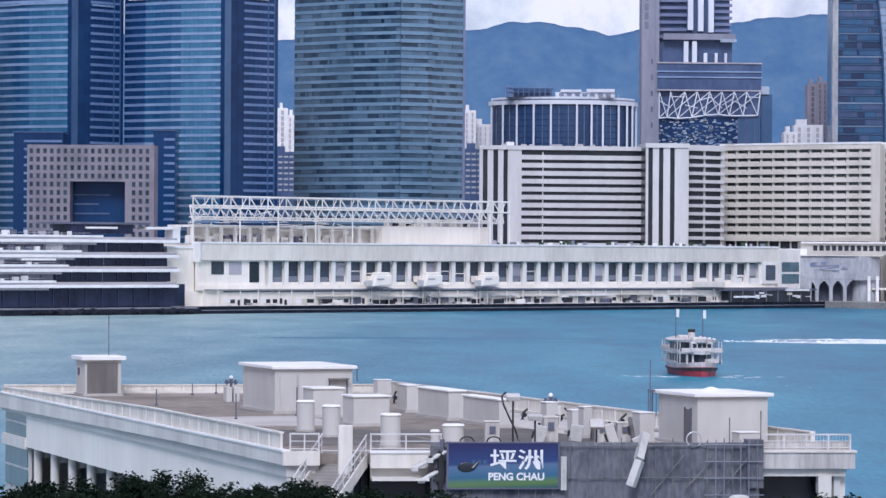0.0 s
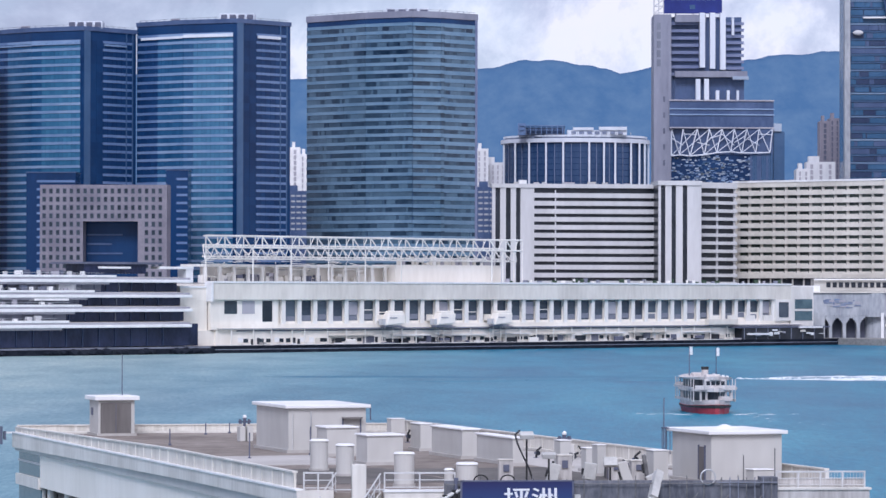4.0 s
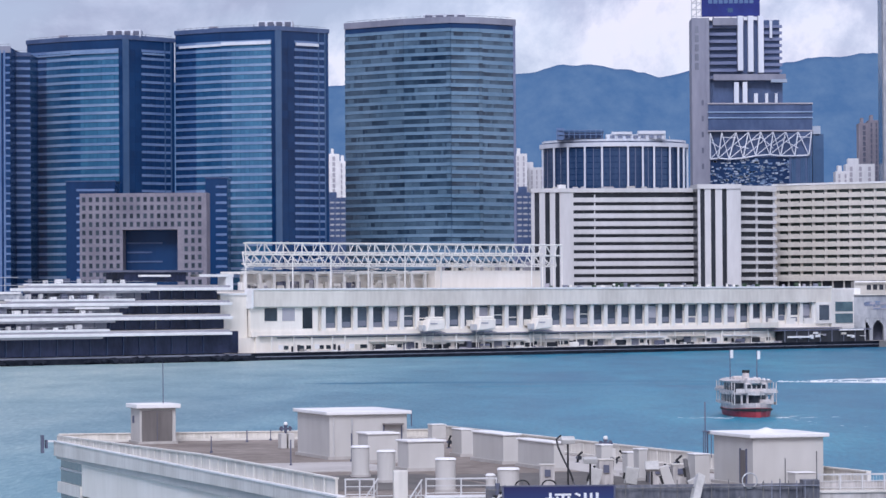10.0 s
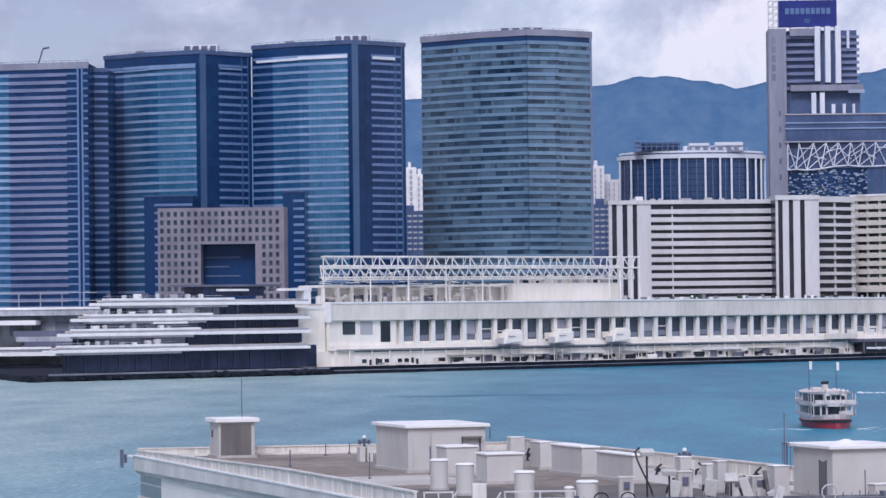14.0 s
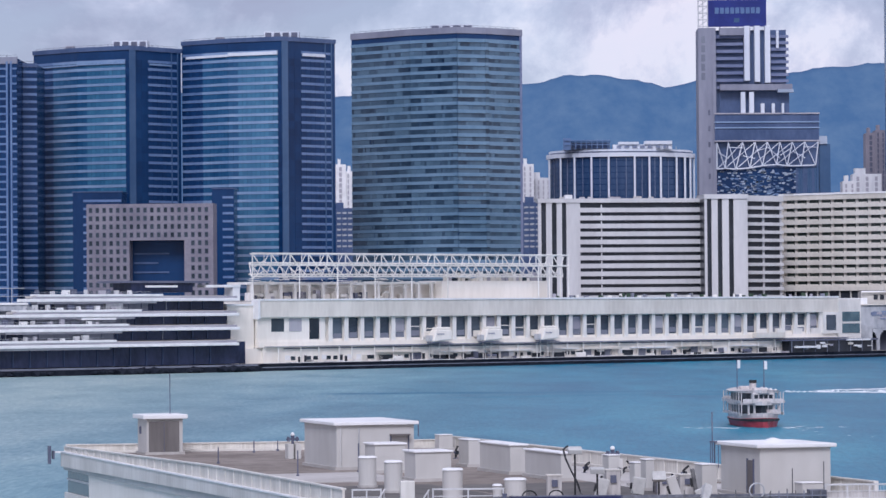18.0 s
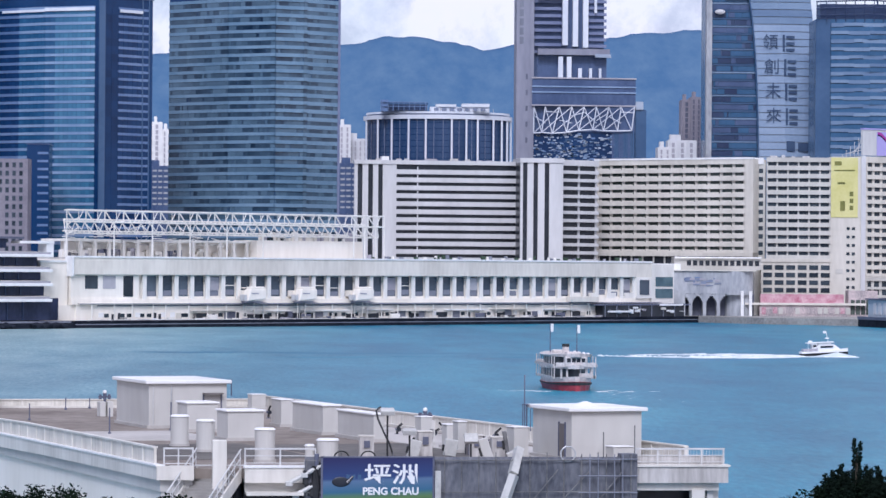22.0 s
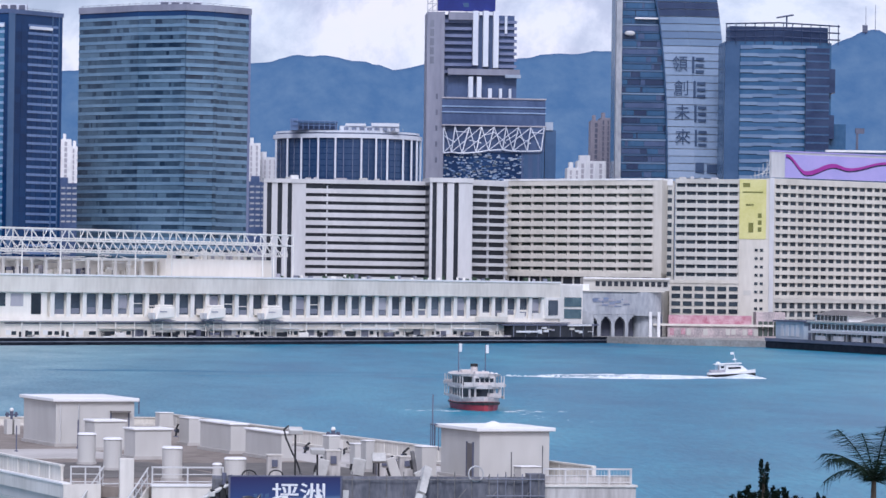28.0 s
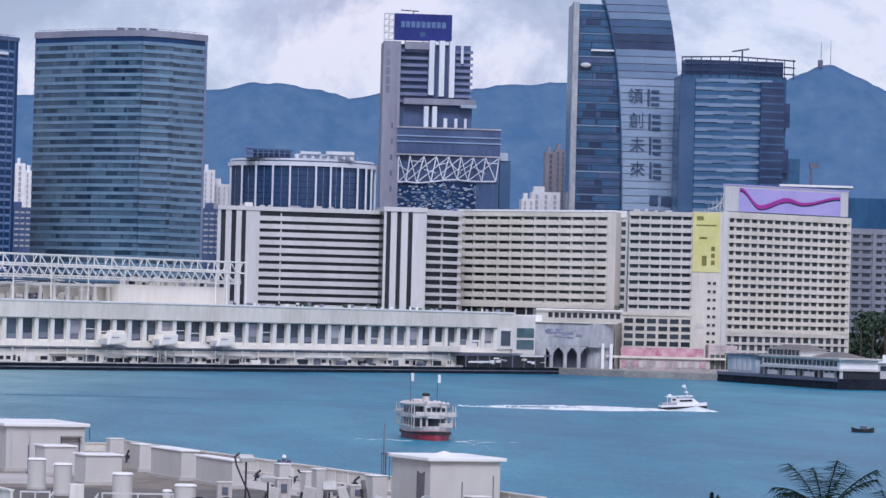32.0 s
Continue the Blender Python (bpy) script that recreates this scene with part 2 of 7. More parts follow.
# ---- tools ----
def box(bm, x0, x1, y0, y1, z0, z1, bevel=0.0):
    vs = [bm.verts.new(v) for v in ((x0, y0, z0), (x1, y0, z0), (x1, y1, z0), (x0, y1, z0), (x0, y0, z1), (x1, y0, z1), (x1, y1, z1), (x0, y1, z1))]
    fs = [bm.faces.new([vs[i] for i in q]) for q in ((3, 2, 1, 0), (4, 5, 6, 7), (0, 1, 5, 4), (1, 2, 6, 5), (2, 3, 7, 6), (3, 0, 4, 7))]
    if bevel:
        es = list({e for f in fs for e in f.edges})
        bmesh.ops.bevel(bm, geom=es, offset=bevel, segments=2, profile=0.5, affect="EDGES")
    return bm


def prism(bm, plan, z0, z1):
    """A prism over a plan that runs counter-clockwise."""
    a = [bm.verts.new((x, y, z0)) for x, y in plan]
    b = [bm.verts.new((x, y, z1)) for x, y in plan]
    n = len(plan)
    bm.faces.new(a[::-1])
    bm.faces.new(b)
    for i in range(n):
        j = (i + 1) % n
        bm.faces.new((a[i], a[j], b[j], b[i]))
    return bm


def tube(bm, p, q, r0, r1=None, sides=8):
    """A tapered round bar from p to q."""
    r1 = r0 if r1 is None else r1
    p, q = Vector(p), Vector(q)
    turn = (q - p).to_track_quat("Z", "Y")
    rings = []
    for c, r in ((p, r0), (q, r1)):
        rings.append([bm.verts.new(c + turn @ Vector((r * math.cos(a), r * math.sin(a), 0))) for a in [math.tau * k / sides for k in range(sides)]])
    for k in range(sides):
        j = (k + 1) % sides
        bm.faces.new((rings[0][k], rings[0][j], rings[1][j], rings[1][k]))
    bm.faces.new(rings[0][::-1])
    bm.faces.new(rings[1])
    return bm


def hose(bm, pts, r, sides=6):
    """A bent round bar through all the points."""
    pts = [Vector(p) for p in pts]
    rings = []
    for i, c in enumerate(pts):
        d = pts[min(i + 1, len(pts) - 1)] - pts[max(i - 1, 0)]
        turn = d.to_track_quat("Z", "Y")
        rings.append([bm.verts.new(c + turn @ Vector((r * math.cos(a), r * math.sin(a), 0))) for a in [math.tau * k / sides for k in range(sides)]])
    for a, b in zip(rings, rings[1:]):
        for k in range(sides):
            j = (k + 1) % sides
            bm.faces.new((a[k], a[j], b[j], b[k]))
    bm.faces.new(rings[0][::-1])
    bm.faces.new(rings[-1])
    return bm


def wall_box(bm, p, q, a, b, o0, o1, z0, z1):
    """A box along the wall line from p to q (metres a to b), from o0 to o1 proud of it."""
    p, q = Vector((*p, 0)), Vector((*q, 0))
    d = (q - p).normalized()
    n = Vector((d.y, -d.x, 0))
    c = [p + d * s + n * o for s, o in ((a, o1), (b, o1), (b, o0), (a, o0))]
    return prism(bm, [(v.x, v.y) for v in c], z0, z1)


def part(name, bm, mat, parent, label="", smooth=False):
    me = bpy.data.meshes.new(name)
    bm.normal_update()
    bm.to_mesh(me)
    bm.free()
    me.materials.append(mat)
    if smooth:
        me.shade_smooth()
    ob = new(name, me)
    ob.parent = parent
    if label:
        ob["label"] = label
    return ob


def fresh():
    return bmesh.new()


def boxpart(name, mat, parent, dims, label="", bevel=0.0):
    return part(name, box(fresh(), *dims, bevel=bevel), mat, parent, label)


def piece(name, me, parent, m):
    ob = new(name, me)
    ob.parent = parent
    ob.matrix_local = m
    return ob


def thing(name, label, category, m=None, group="", kind=""):
    ob = new(name)
    ob.empty_display_size = 1.0
    if m is not None:
        ob.matrix_basis = m
    return tagged(ob, label, category, group, kind)


def box_mesh(name, mat, w, d, h):
    """A box centred on x, standing in front of y = 0 and centred on z, for repeats."""
    bm = box(fresh(), -w / 2, w / 2, -d, 0, -h / 2, h / 2)
    me = bpy.data.meshes.new(name)
    bm.to_mesh(me)
    bm.free()
    me.materials.append(mat)
    return me


def wall_pose(p, q, s, out, z):
    """The pose of a piece at s metres along the wall from p to q; its -y looks out of the wall."""
    p, q = Vector((*p, 0)), Vector((*q, 0))
    d = (q - p).normalized()
    c = p + d * s + Vector((d.y, -d.x, 0)) * out
    return Matrix.Translation((c.x, c.y, z)) @ Matrix.Rotation(math.atan2(d.y, d.x), 4, "Z")


def span(p, q):
    return math.hypot(q[0] - p[0], q[1] - p[1])


def lettering(name, text, size, mat, parent, m, label="", depth=0.03, font_bold=0.0):
    cu = bpy.data.curves.new(name, "FONT")
    cu.body, cu.size, cu.extrude, cu.align_x, cu.align_y, cu.offset = text, size, depth, "CENTER", "CENTER", font_bold
    tmp = bpy.data.objects.new(name, cu)
    scene.collection.objects.link(tmp)
    me = bpy.data.meshes.new_from_object(tmp.evaluated_get(bpy.context.evaluated_depsgraph_get()))
    bpy.data.objects.remove(tmp)
    me.materials.clear()
    me.materials.append(mat)
    ob = new(name, me)
    ob.parent = parent
    ob.matrix_local = m
    if label:
        ob["label"] = label
    return ob


# ---- ground, sea and distance ----
def sea():
    m = bpy.data.materials.new("harbour_water")
    m.use_nodes = True
    n, l = m.node_tree.nodes, m.node_tree.links
    b = n["Principled BSDF"]
    b.inputs["Roughness"].default_value, b.inputs["IOR"].default_value = 0.32, 1.33
    b.inputs["Specular IOR Level"].default_value = 0.08
    co = n.new("ShaderNodeTexCoord")

    def waves(scale, stretch, detail, rough=0.55):
        mp, t = n.new("ShaderNodeMapping"), n.new("ShaderNodeTexNoise")
        mp.inputs["Scale"].default_value = (scale, scale * stretch, scale)
        mp.inputs["Rotation"].default_value = (0, 0, 0.25)
        t.inputs["Scale"].default_value, t.inputs["Detail"].default_value, t.inputs["Roughness"].default_value = 1.0, detail, rough
        l.new(co.outputs["Object"], mp.inputs["Vector"])
        l.new(mp.outputs[0], t.inputs["Vector"])
        return t.outputs["Fac"]

    def ramp(fac, stops):
        r = n.new("ShaderNodeValToRGB")
        while len(r.color_ramp.elements) < len(stops):
            r.color_ramp.elements.new(0.5)
        for e, (at, c) in zip(r.color_ramp.elements, stops):
            e.position, e.color = at, (*c, 1)
        l.new(fac, r.inputs[0])
        return r.outputs[0]

    deep = ramp(waves(0.010, 0.22, 6, 0.62), [(0.32, (0.008, 0.11, 0.215)), (0.5, (0.016, 0.175, 0.29)), (0.68, (0.042, 0.245, 0.345))])
    # lit and dark sides of the waves are multiplied into the water's colour
    ripple = ramp(waves(1.1, 0.13, 8, 0.72), [(0.36, (0.72, 0.79, 0.83)), (0.5, (1, 1, 1)), (0.64, (1.45, 1.28, 1.19))])
    streak = ramp(waves(0.045, 0.30, 6, 0.66), [(0.34, (0.72, 0.79, 0.83)), (0.5, (1, 1, 1)), (0.66, (1.34, 1.20, 1.13))])
    # paler, greener shallows towards the west
    sep, west = n.new("ShaderNodeSeparateXYZ"), n.new("ShaderNodeMapRange")
    l.new(co.outputs["Object"], sep.inputs[0])
    l.new(sep.outputs["X"], west.inputs["Value"])
    west.inputs["From Min"].default_value, west.inputs["From Max"].default_value = 20, -130
    pale = n.new("ShaderNodeMix")
    pale.data_type = "RGBA"
    l.new(west.outputs[0], pale.inputs[0])
    l.new(deep, pale.inputs[6])
    pale.inputs[7].default_value = (0.29, 0.41, 0.42, 1)
    mul = n.new("ShaderNodeMix")
    mul.data_type, mul.blend_type = "RGBA", "MULTIPLY"
    mul.inputs[0].default_value = 1.0
    l.new(pale.outputs[2], mul.inputs[6])
    l.new(ripple, mul.inputs[7])
    mul2 = n.new("ShaderNodeMix")
    mul2.data_type, mul2.blend_type = "RGBA", "MULTIPLY"
    mul2.inputs[0].default_value = 1.0
    l.new(mul.outputs[2], mul2.inputs[6])
    l.new(streak, mul2.inputs[7])
    l.new(mul2.outputs[2], b.inputs["Base Color"])
    bp = n.new("ShaderNodeBump")
    bp.inputs["Strength"].default_value, bp.inputs["Distance"].default_value = 0.6, 0.5
    l.new(waves(0.7, 0.2, 7, 0.65), bp.inputs["Height"])
    l.new(bp.outputs[0], b.inputs["Normal"])
    bm = fresh()
    vs = [bm.verts.new(v) for v in ((-4800, -900, 0), (4800, -900, 0), (4800, 4700, 0), (-4800, 4700, 0))]
    bm.faces.new(vs)
    ob = part("water", bm, m, None)
    return tagged(ob, "rippled turquoise harbour water", "water", kind="structure")


sea()
bm = fresh()
prism(bm, [(-1500, -880), (1500, -880), (1500, 178), (-1500, 178)], -3, 4)
tagged(part("ground", bm, QUAY, None), "paved waterfront promenade under the trees", "ground", kind="structure")
# far land behind the terminal, with its quay edge
bm = fresh()
prism(bm, [(176, 1592), (206, 1545), (250, 1512), (700, 1500), (4700, 1700), (4700, 4690), (-4700, 4690), (-4700, 1700), (-330, 1560), (-70, 1470)], -3, 3.0)
tagged(part("quay", bm, QUAY, None), "far waterfront of pale stained concrete", "quay", kind="structure")


def ridge_height(x):
    """The skyline of the far hills over x, in metres, by broad humps and noise."""
    h = 322 + 0.055 * max(0, x - 250)
    for c, w, a in ((115, 60, 10), (-60, 80, -12), (222, 30, -12), (350, 60, 3), (495, 75, 7), (868, 46, 26), (700, 120, -8), (1000, 70, -26), (-300, 150, -25)):
        h += a * math.exp(-((x - c) / w) ** 2)
    return h + 5 * noise.noise((x / 38, 0.3, 0)) + 2.2 * noise.noise((x / 11, 4.3, 0))


def hills():
    m = bpy.data.materials.new("hazy_hills")
    m.use_nodes = True
    n, l = m.node_tree.nodes, m.node_tree.links
    b = n["Principled BSDF"]
    b.inputs["Roughness"].default_value, b.inputs["Specular IOR Level"].default_value = 1.0, 0.0
    co, t, r = n.new("ShaderNodeTexCoord"), n.new("ShaderNodeTexNoise"), n.new("ShaderNodeValToRGB")
    t.inputs["Scale"].default_value, t.inputs["Detail"].default_value, t.inputs["Roughness"].default_value = 0.03, 9, 0.68
    mp = n.new("ShaderNodeMapping")
    mp.inputs["Scale"].default_value = (1.0, 0.35, 0.8)
    l.new(co.outputs["Object"], mp.inputs["Vector"])
    l.new(mp.outputs[0], t.inputs["Vector"])
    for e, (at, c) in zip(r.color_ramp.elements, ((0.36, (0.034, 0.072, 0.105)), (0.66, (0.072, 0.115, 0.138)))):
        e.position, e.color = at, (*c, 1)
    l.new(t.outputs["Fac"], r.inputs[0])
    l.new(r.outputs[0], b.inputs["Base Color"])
    # air light over four kilometres of damp air, painted as blue colour and glow
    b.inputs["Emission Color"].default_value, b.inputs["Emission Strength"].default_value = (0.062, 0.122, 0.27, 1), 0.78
    xs, us = np.arange(-1500, 2200, 9.0), np.linspace(0, 1, 34)
    bm = fresh()
    grid = []
    for x in xs:
        col = []
        top = ridge_height(x)
        for u in us:
            gully = 26 * noise.noise((x / 75, u * 3.0, 1.0)) + 12 * noise.noise((x / 26, u * 8, 7.0))
            z = top * (u ** 0.8) + (gully * math.sin(math.pi * min(u, 0.97)) * 0.5)
            col.append(bm.verts.new((x + 14 * noise.noise((x / 60, u * 5, 3)) * (1 - u), 3800 + 700 * u + 2.0 * gully * (1 - u), z + 3)))
        back = bm.verts.new((x, 4680, 0))
        col.append(back)
        grid.append(col)
    for a, c in zip(grid, grid[1:]):
        for i in range(len(us)):
            bm.faces.new((a[i], c[i], c[i + 1], a[i + 1]))
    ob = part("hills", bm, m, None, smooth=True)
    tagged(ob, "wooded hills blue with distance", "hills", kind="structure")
    mast = thing("radio_mast", "thin lattice radio mast on the hilltop", "mast", Matrix.Translation((868, 4490, 395)))
    part("pole", tube(fresh(), (-12, 0, -20), (-12, 0, 17), 0.6, 0.25, 5), SLATE, mast)
    part("pole", tube(fresh(), (1, 0, -16), (1, 0, 20), 0.5, 0.2, 5), SLATE, mast)
    part("hut", box(fresh(), -16, -10, -3, 3, -18, -8), SLATE, mast)


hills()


# ---- towers ----
random.seed(3)


def office_tower(name, label, faces, back, top, floor_h, first, roofs=(), cap=None, ragged=False):
    """faces: wall runs (p, q, bands) from left to right; bands: (from, to, glass, spandrel, glass share, proud, panels)."""
    ob = thing(name, label, "office tower", group="office towers")
    plan = [faces[0][0]] + [f[1] for f in faces] + list(back)
    part("core", prism(fresh(), plan, 3, top), NAVY, ob)
    panes = {}
    for p, q, runs in faces:
        w = span(p, q)
        for a, b, glass, spandrel, share, proud, panels in runs:
            z = top - first
            a, b = a * w, b * w
            if spandrel and not glass:      # plain strip from ground to roof
                part("strip", wall_box(fresh(), p, q, a, b, -0.2, proud, 3, top - 1.5), spandrel, ob)
                continue
            while z - floor_h > 3:
                zs = z - floor_h * (1 - share)
                if spandrel:
                    part("spandrel", wall_box(fresh(), p, q, a, b, -0.2, proud, zs, z), spandrel, ob)
                bm = panes[glass] = panes.get(glass) or fresh()
                step = (b - a) / panels
                cuts = [a + step * k for k in range(panels + 1)]
                if ragged and panels > 2:       # blinds and lights join panes into uneven runs
                    cuts = [a] + sorted(random.uniform(a, b) for k in range(panels - 2)) + [b]
                for u, v in zip(cuts, cuts[1:]):
                    if v - u > 0.3:
                        wall_box(bm, p, q, u + 0.06, v - 0.06, -0.2, 0.12, z - floor_h + 0.05, zs - 0.05)
                z -= floor_h
    for glass, bm in panes.items():
        tagged(part("window_panes", bm, glass, ob), "rows of tinted window panes", kind="stuff")
    if cap:
        mat, h, out = cap
        for p, q, _ in faces:
            part("cornice", wall_box(fresh(), p, q, -0.3, span(p, q) + 0.3, -0.5, out, top - h, top + 0.6), mat, ob)
    for x0, x1, y0, y1, z1 in roofs:
        part("plant_room", box(fresh(), x0, x1, y0, y1, top, z1), RIB_WHITE if z1 - top > 2.5 else MAUVE_GREY, ob)
        for k in range(4):
            part("plant_louvre", box(fresh(), x0 + (x1 - x0) * (k + 0.15) / 4, x0 + (x1 - x0) * (k + 0.85) / 4, y0 - 0.15, y0, top + 0.8, z1 - 0.5), SLATE, ob)
    for p, q, _ in faces:
        part("roof_rail", wall_box(fresh(), p, q, 0.4, span(p, q) - 0.4, -1.55, -1.45, top + 1.5, top + 1.62), SLATE, ob)
        for k in range(int(span(p, q) / 4)):
            part("rail_post", wall_box(fresh(), p, q, 0.5 + 4 * k, 0.7 + 4 * k, -1.6, -1.4, top + 0.5, top + 1.6), SLATE, ob)
    return ob


def twin(name, label, left, corner, right, top, shift):
    """The two alike blue towers: a wide banded face, a pale corner strip, a dark strip and a narrow banded face."""
    l0, c0, r0 = left, corner, right
    mid = ((l0[0] + c0[0]) / 2 - 1.2, (l0[1] + c0[1]) / 2 - 3.5)
    # glass tints step from navy to blue to paint in the sky's reflection
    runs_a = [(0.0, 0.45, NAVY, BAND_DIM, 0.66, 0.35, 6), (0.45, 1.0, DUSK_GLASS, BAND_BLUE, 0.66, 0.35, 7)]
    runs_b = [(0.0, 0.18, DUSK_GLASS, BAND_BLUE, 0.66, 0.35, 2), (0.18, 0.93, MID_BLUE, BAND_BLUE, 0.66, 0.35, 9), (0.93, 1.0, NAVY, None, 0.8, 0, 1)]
    # dimmer bands colour in the shading of the narrow side face
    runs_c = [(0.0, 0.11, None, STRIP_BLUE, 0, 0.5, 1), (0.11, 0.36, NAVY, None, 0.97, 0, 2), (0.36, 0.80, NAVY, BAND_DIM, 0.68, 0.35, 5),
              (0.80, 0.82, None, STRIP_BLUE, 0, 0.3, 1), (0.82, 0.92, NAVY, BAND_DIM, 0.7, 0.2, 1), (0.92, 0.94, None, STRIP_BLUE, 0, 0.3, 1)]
    ob = office_tower(name, label, [(l0, mid, runs_a), (mid, c0, runs_b), (c0, r0, runs_c)],
                      [(r0[0] - 12, r0[1] + 34), (l0[0] + 6, l0[1] + 34)], top, 3.82, 6.0,
                      [(c0[0] - 9, c0[0] + 8, c0[1] + 8, c0[1] + 20, top + 3.6), (c0[0] - 34, c0[0] - 30, c0[1] + 24, c0[1] + 28, top + 2.4)], (BELT, 1.5, 0.5))
    crown = RIB_WHITE if shift else BAND_BLUE
    part("crown_light", wall_box(fresh(), l0, mid, 3, span(l0, mid), 0, 0.8, top - 8.4, top - (7.2 if shift else 7.6)), crown, ob)
    part("crown_light", wall_box(fresh(), mid, c0, 0, span(mid, c0) - 2, 0, 0.8, top - 8.2, top - (6.6 if shift else 7.4)), crown, ob)
    part("crown_light", wall_box(fresh(), c0, r0, span(c0, r0) * 0.38, span(c0, r0) * 0.8, 0, 0.8, top - 8.4, top - (7.0 if shift else 7.6)), crown, ob)
    return ob


twin("office_tower", "tall blue glass office tower with pale floor bands", (-232.3, 1668), (-181.2, 1636), (-158.4, 1662), 153.0, 0)
twin("office_tower", "tall blue glass office tower with pale floor bands", (-158.0, 1664), (-106.8, 1636), (-82.0, 1660), 156.8, 1)
office_tower("office_tower", "blue office tower with mauve floor bands", [
    ((-292, 1612), (-231, 1600), [(0.0, 0.36, DUSK_GLASS, BAND_BLUE, 0.6, 0.4, 8), (0.36, 0.83, NAVY, BAND_MAUVE, 0.54, 0.5, 8), (0.83, 0.915, NAVY, BAND_DIM, 0.75, 0.3, 2),
                                  (0.915, 0.93, None, BAND_DIM, 0, 0.5, 1), (0.93, 0.95, NAVY, None, 0.9, 0.3, 1), (0.95, 0.963, None, BAND_DIM, 0, 0.5, 1), (0.963, 1.0, NAVY, BAND_DIM, 0.75, 0.3, 1)])],
    [(-231, 1645), (-296, 1650)], 145.2, 3.6, 4.5,
    [(-282, -279, 1612, 1615, 147.0), (-275, -273.5, 1612, 1614, 146.6)], (MT_GREY, 2.6, 0.4))
office_tower("office_tower", "narrow dark blue office tower behind its neighbour", [
    ((-231, 1620), (-224.4, 1622), [(0.0, 1.0, NAVY, BAND_DIM, 0.66, 0.35, 2)])], [(-224.4, 1650), (-231, 1650)], 143.6, 3.6, 3.0, (), (BELT, 1.2, 0.3))
for x0, x1, y0, z1 in ((-204.5, -181, 1600, 80.8), (-138, -127.5, 1600, 82.0)):
    shaft_box = thing("service_block", "dark blue glass service block at a tower's foot", "building", group="service blocks")
    part("wall", box(fresh(), x0, x1, y0, y0 + 20, 3, z1), NAVY, shaft_box)
    part("roof_edge", box(fresh(), x0 - 0.3, x1 + 0.3, y0 - 0.3, y0 + 20, z1, z1 + 0.5), BELT, shaft_box)
    for k in range(12):
        part("spandrel", box(fresh(), x0 + 5, x1 - 0.4, y0 - 0.25, y0, z1 - 4.6 - 3.8 * k, z1 - 3.5 - 3.8 * k), BAND_DIM, shaft_box)
part("antenna", tube(tube(fresh(), (-256, 1608, 145), (-253.5, 1608, 153), 0.35), (-253.5, 1608, 153), (-250.5, 1608, 153.5), 0.5), SLATE,
     thing("roof_crane", "small grey davit on the tower roof", "crane"))
office_tower("office_tower", "broad grey-green glass office tower with rippled floor bands", [
    ((-77.2, 1738), (-46, 1712), [(0, 1, TEAL_DARK, TEAL_BAND, 0.6, 0.35, 13)]),
    ((-46, 1712), (-22, 1700), [(0, 0.9, TEAL_DARK, TEAL_BAND, 0.6, 0.35, 10), (0.9, 1, TEAL_DARK, TEAL_BAND, 0.6, 0.7, 1)]),
    ((-22, 1700), (-8, 1706), [(0, 1, TEAL_DARK, TEAL_BAND, 0.55, 0.6, 6)]),
    ((-8, 1706), (10.6, 1722), [(0, 0.1, TEAL_DARK, TEAL_BAND, 0.6, 0.5, 1), (0.1, 0.94, TEAL_DARK, TEAL_BAND, 0.5, 0.3, 9), (0.94, 1, None, BAND_MAUVE, 0, 0.4, 1)])],
    [(4, 1760), (-72, 1772)], 166.0, 4.0, 5.2, [(-36, -14, 1712, 1730, 168.8)], (MT_GREY, 2.6, 0.5), True)

# ---- square granite block with a deep opening ----
sq = thing("office_block", "pinkish granite office block with a square dark opening", "office block")
P, Q = (-186.5, 1507), (-129.3, 1504)
part("wall", wall_box(fresh(), P, Q, 0, 19.4, -18, 0, 3, 72.2), GRANITE, sq)
part("wall", wall_box(fresh(), P, Q, 44.2, span(P, Q), -12, 0, 3, 72.2), GRANITE, sq)
part("lintel", wall_box(fresh(), P, Q, 19.4, 44.2, -18, 0, 55.8, 72.2), GRANITE, sq)
part("recess", wall_box(fresh(), P, Q, 19.4, 44.2, -18, -9, 3, 55.8), NAVY, sq, "dark blue recessed glazing")
for i in range(4):
    part("recess_band", wall_box(fresh(), P, Q, 20, 31 + 5 * (i % 2), -9, -8.6, 37 + 4.2 * i, 37.7 + 4.2 * i), BELT, sq)
win = box_mesh("window", WINDOW, 1.35, 0.12, 2.0)
frame_me = box_mesh("window_frame", SLATE, 1.75, 0.06, 2.4)
for r in range(11):
    z = 69.4 - 3.72 * r
    for c in range(19):
        s = 1.9 + 3.08 * c
        if s > span(P, Q) - 1 or (z < 57 and 18 < s < 45.4):
            continue
        piece("window_frame", frame_me, sq, wall_pose(P, Q, s, 0.02, z))
        piece("window", win, sq, wall_pose(P, Q, s, 0.05, z))

# ---- the white and cream blocks along the far quay ----
def window_rows(ob, p, q, s0, step, cols, z_top, pitch, rows, me, out=0.05, skip=()):
    for r in range(rows):
        for c in range(cols):
            if (r, c) in skip:
                continue
            piece("window", me, ob, wall_pose(p, q, s0 + step * c, out, z_top - pitch * r))


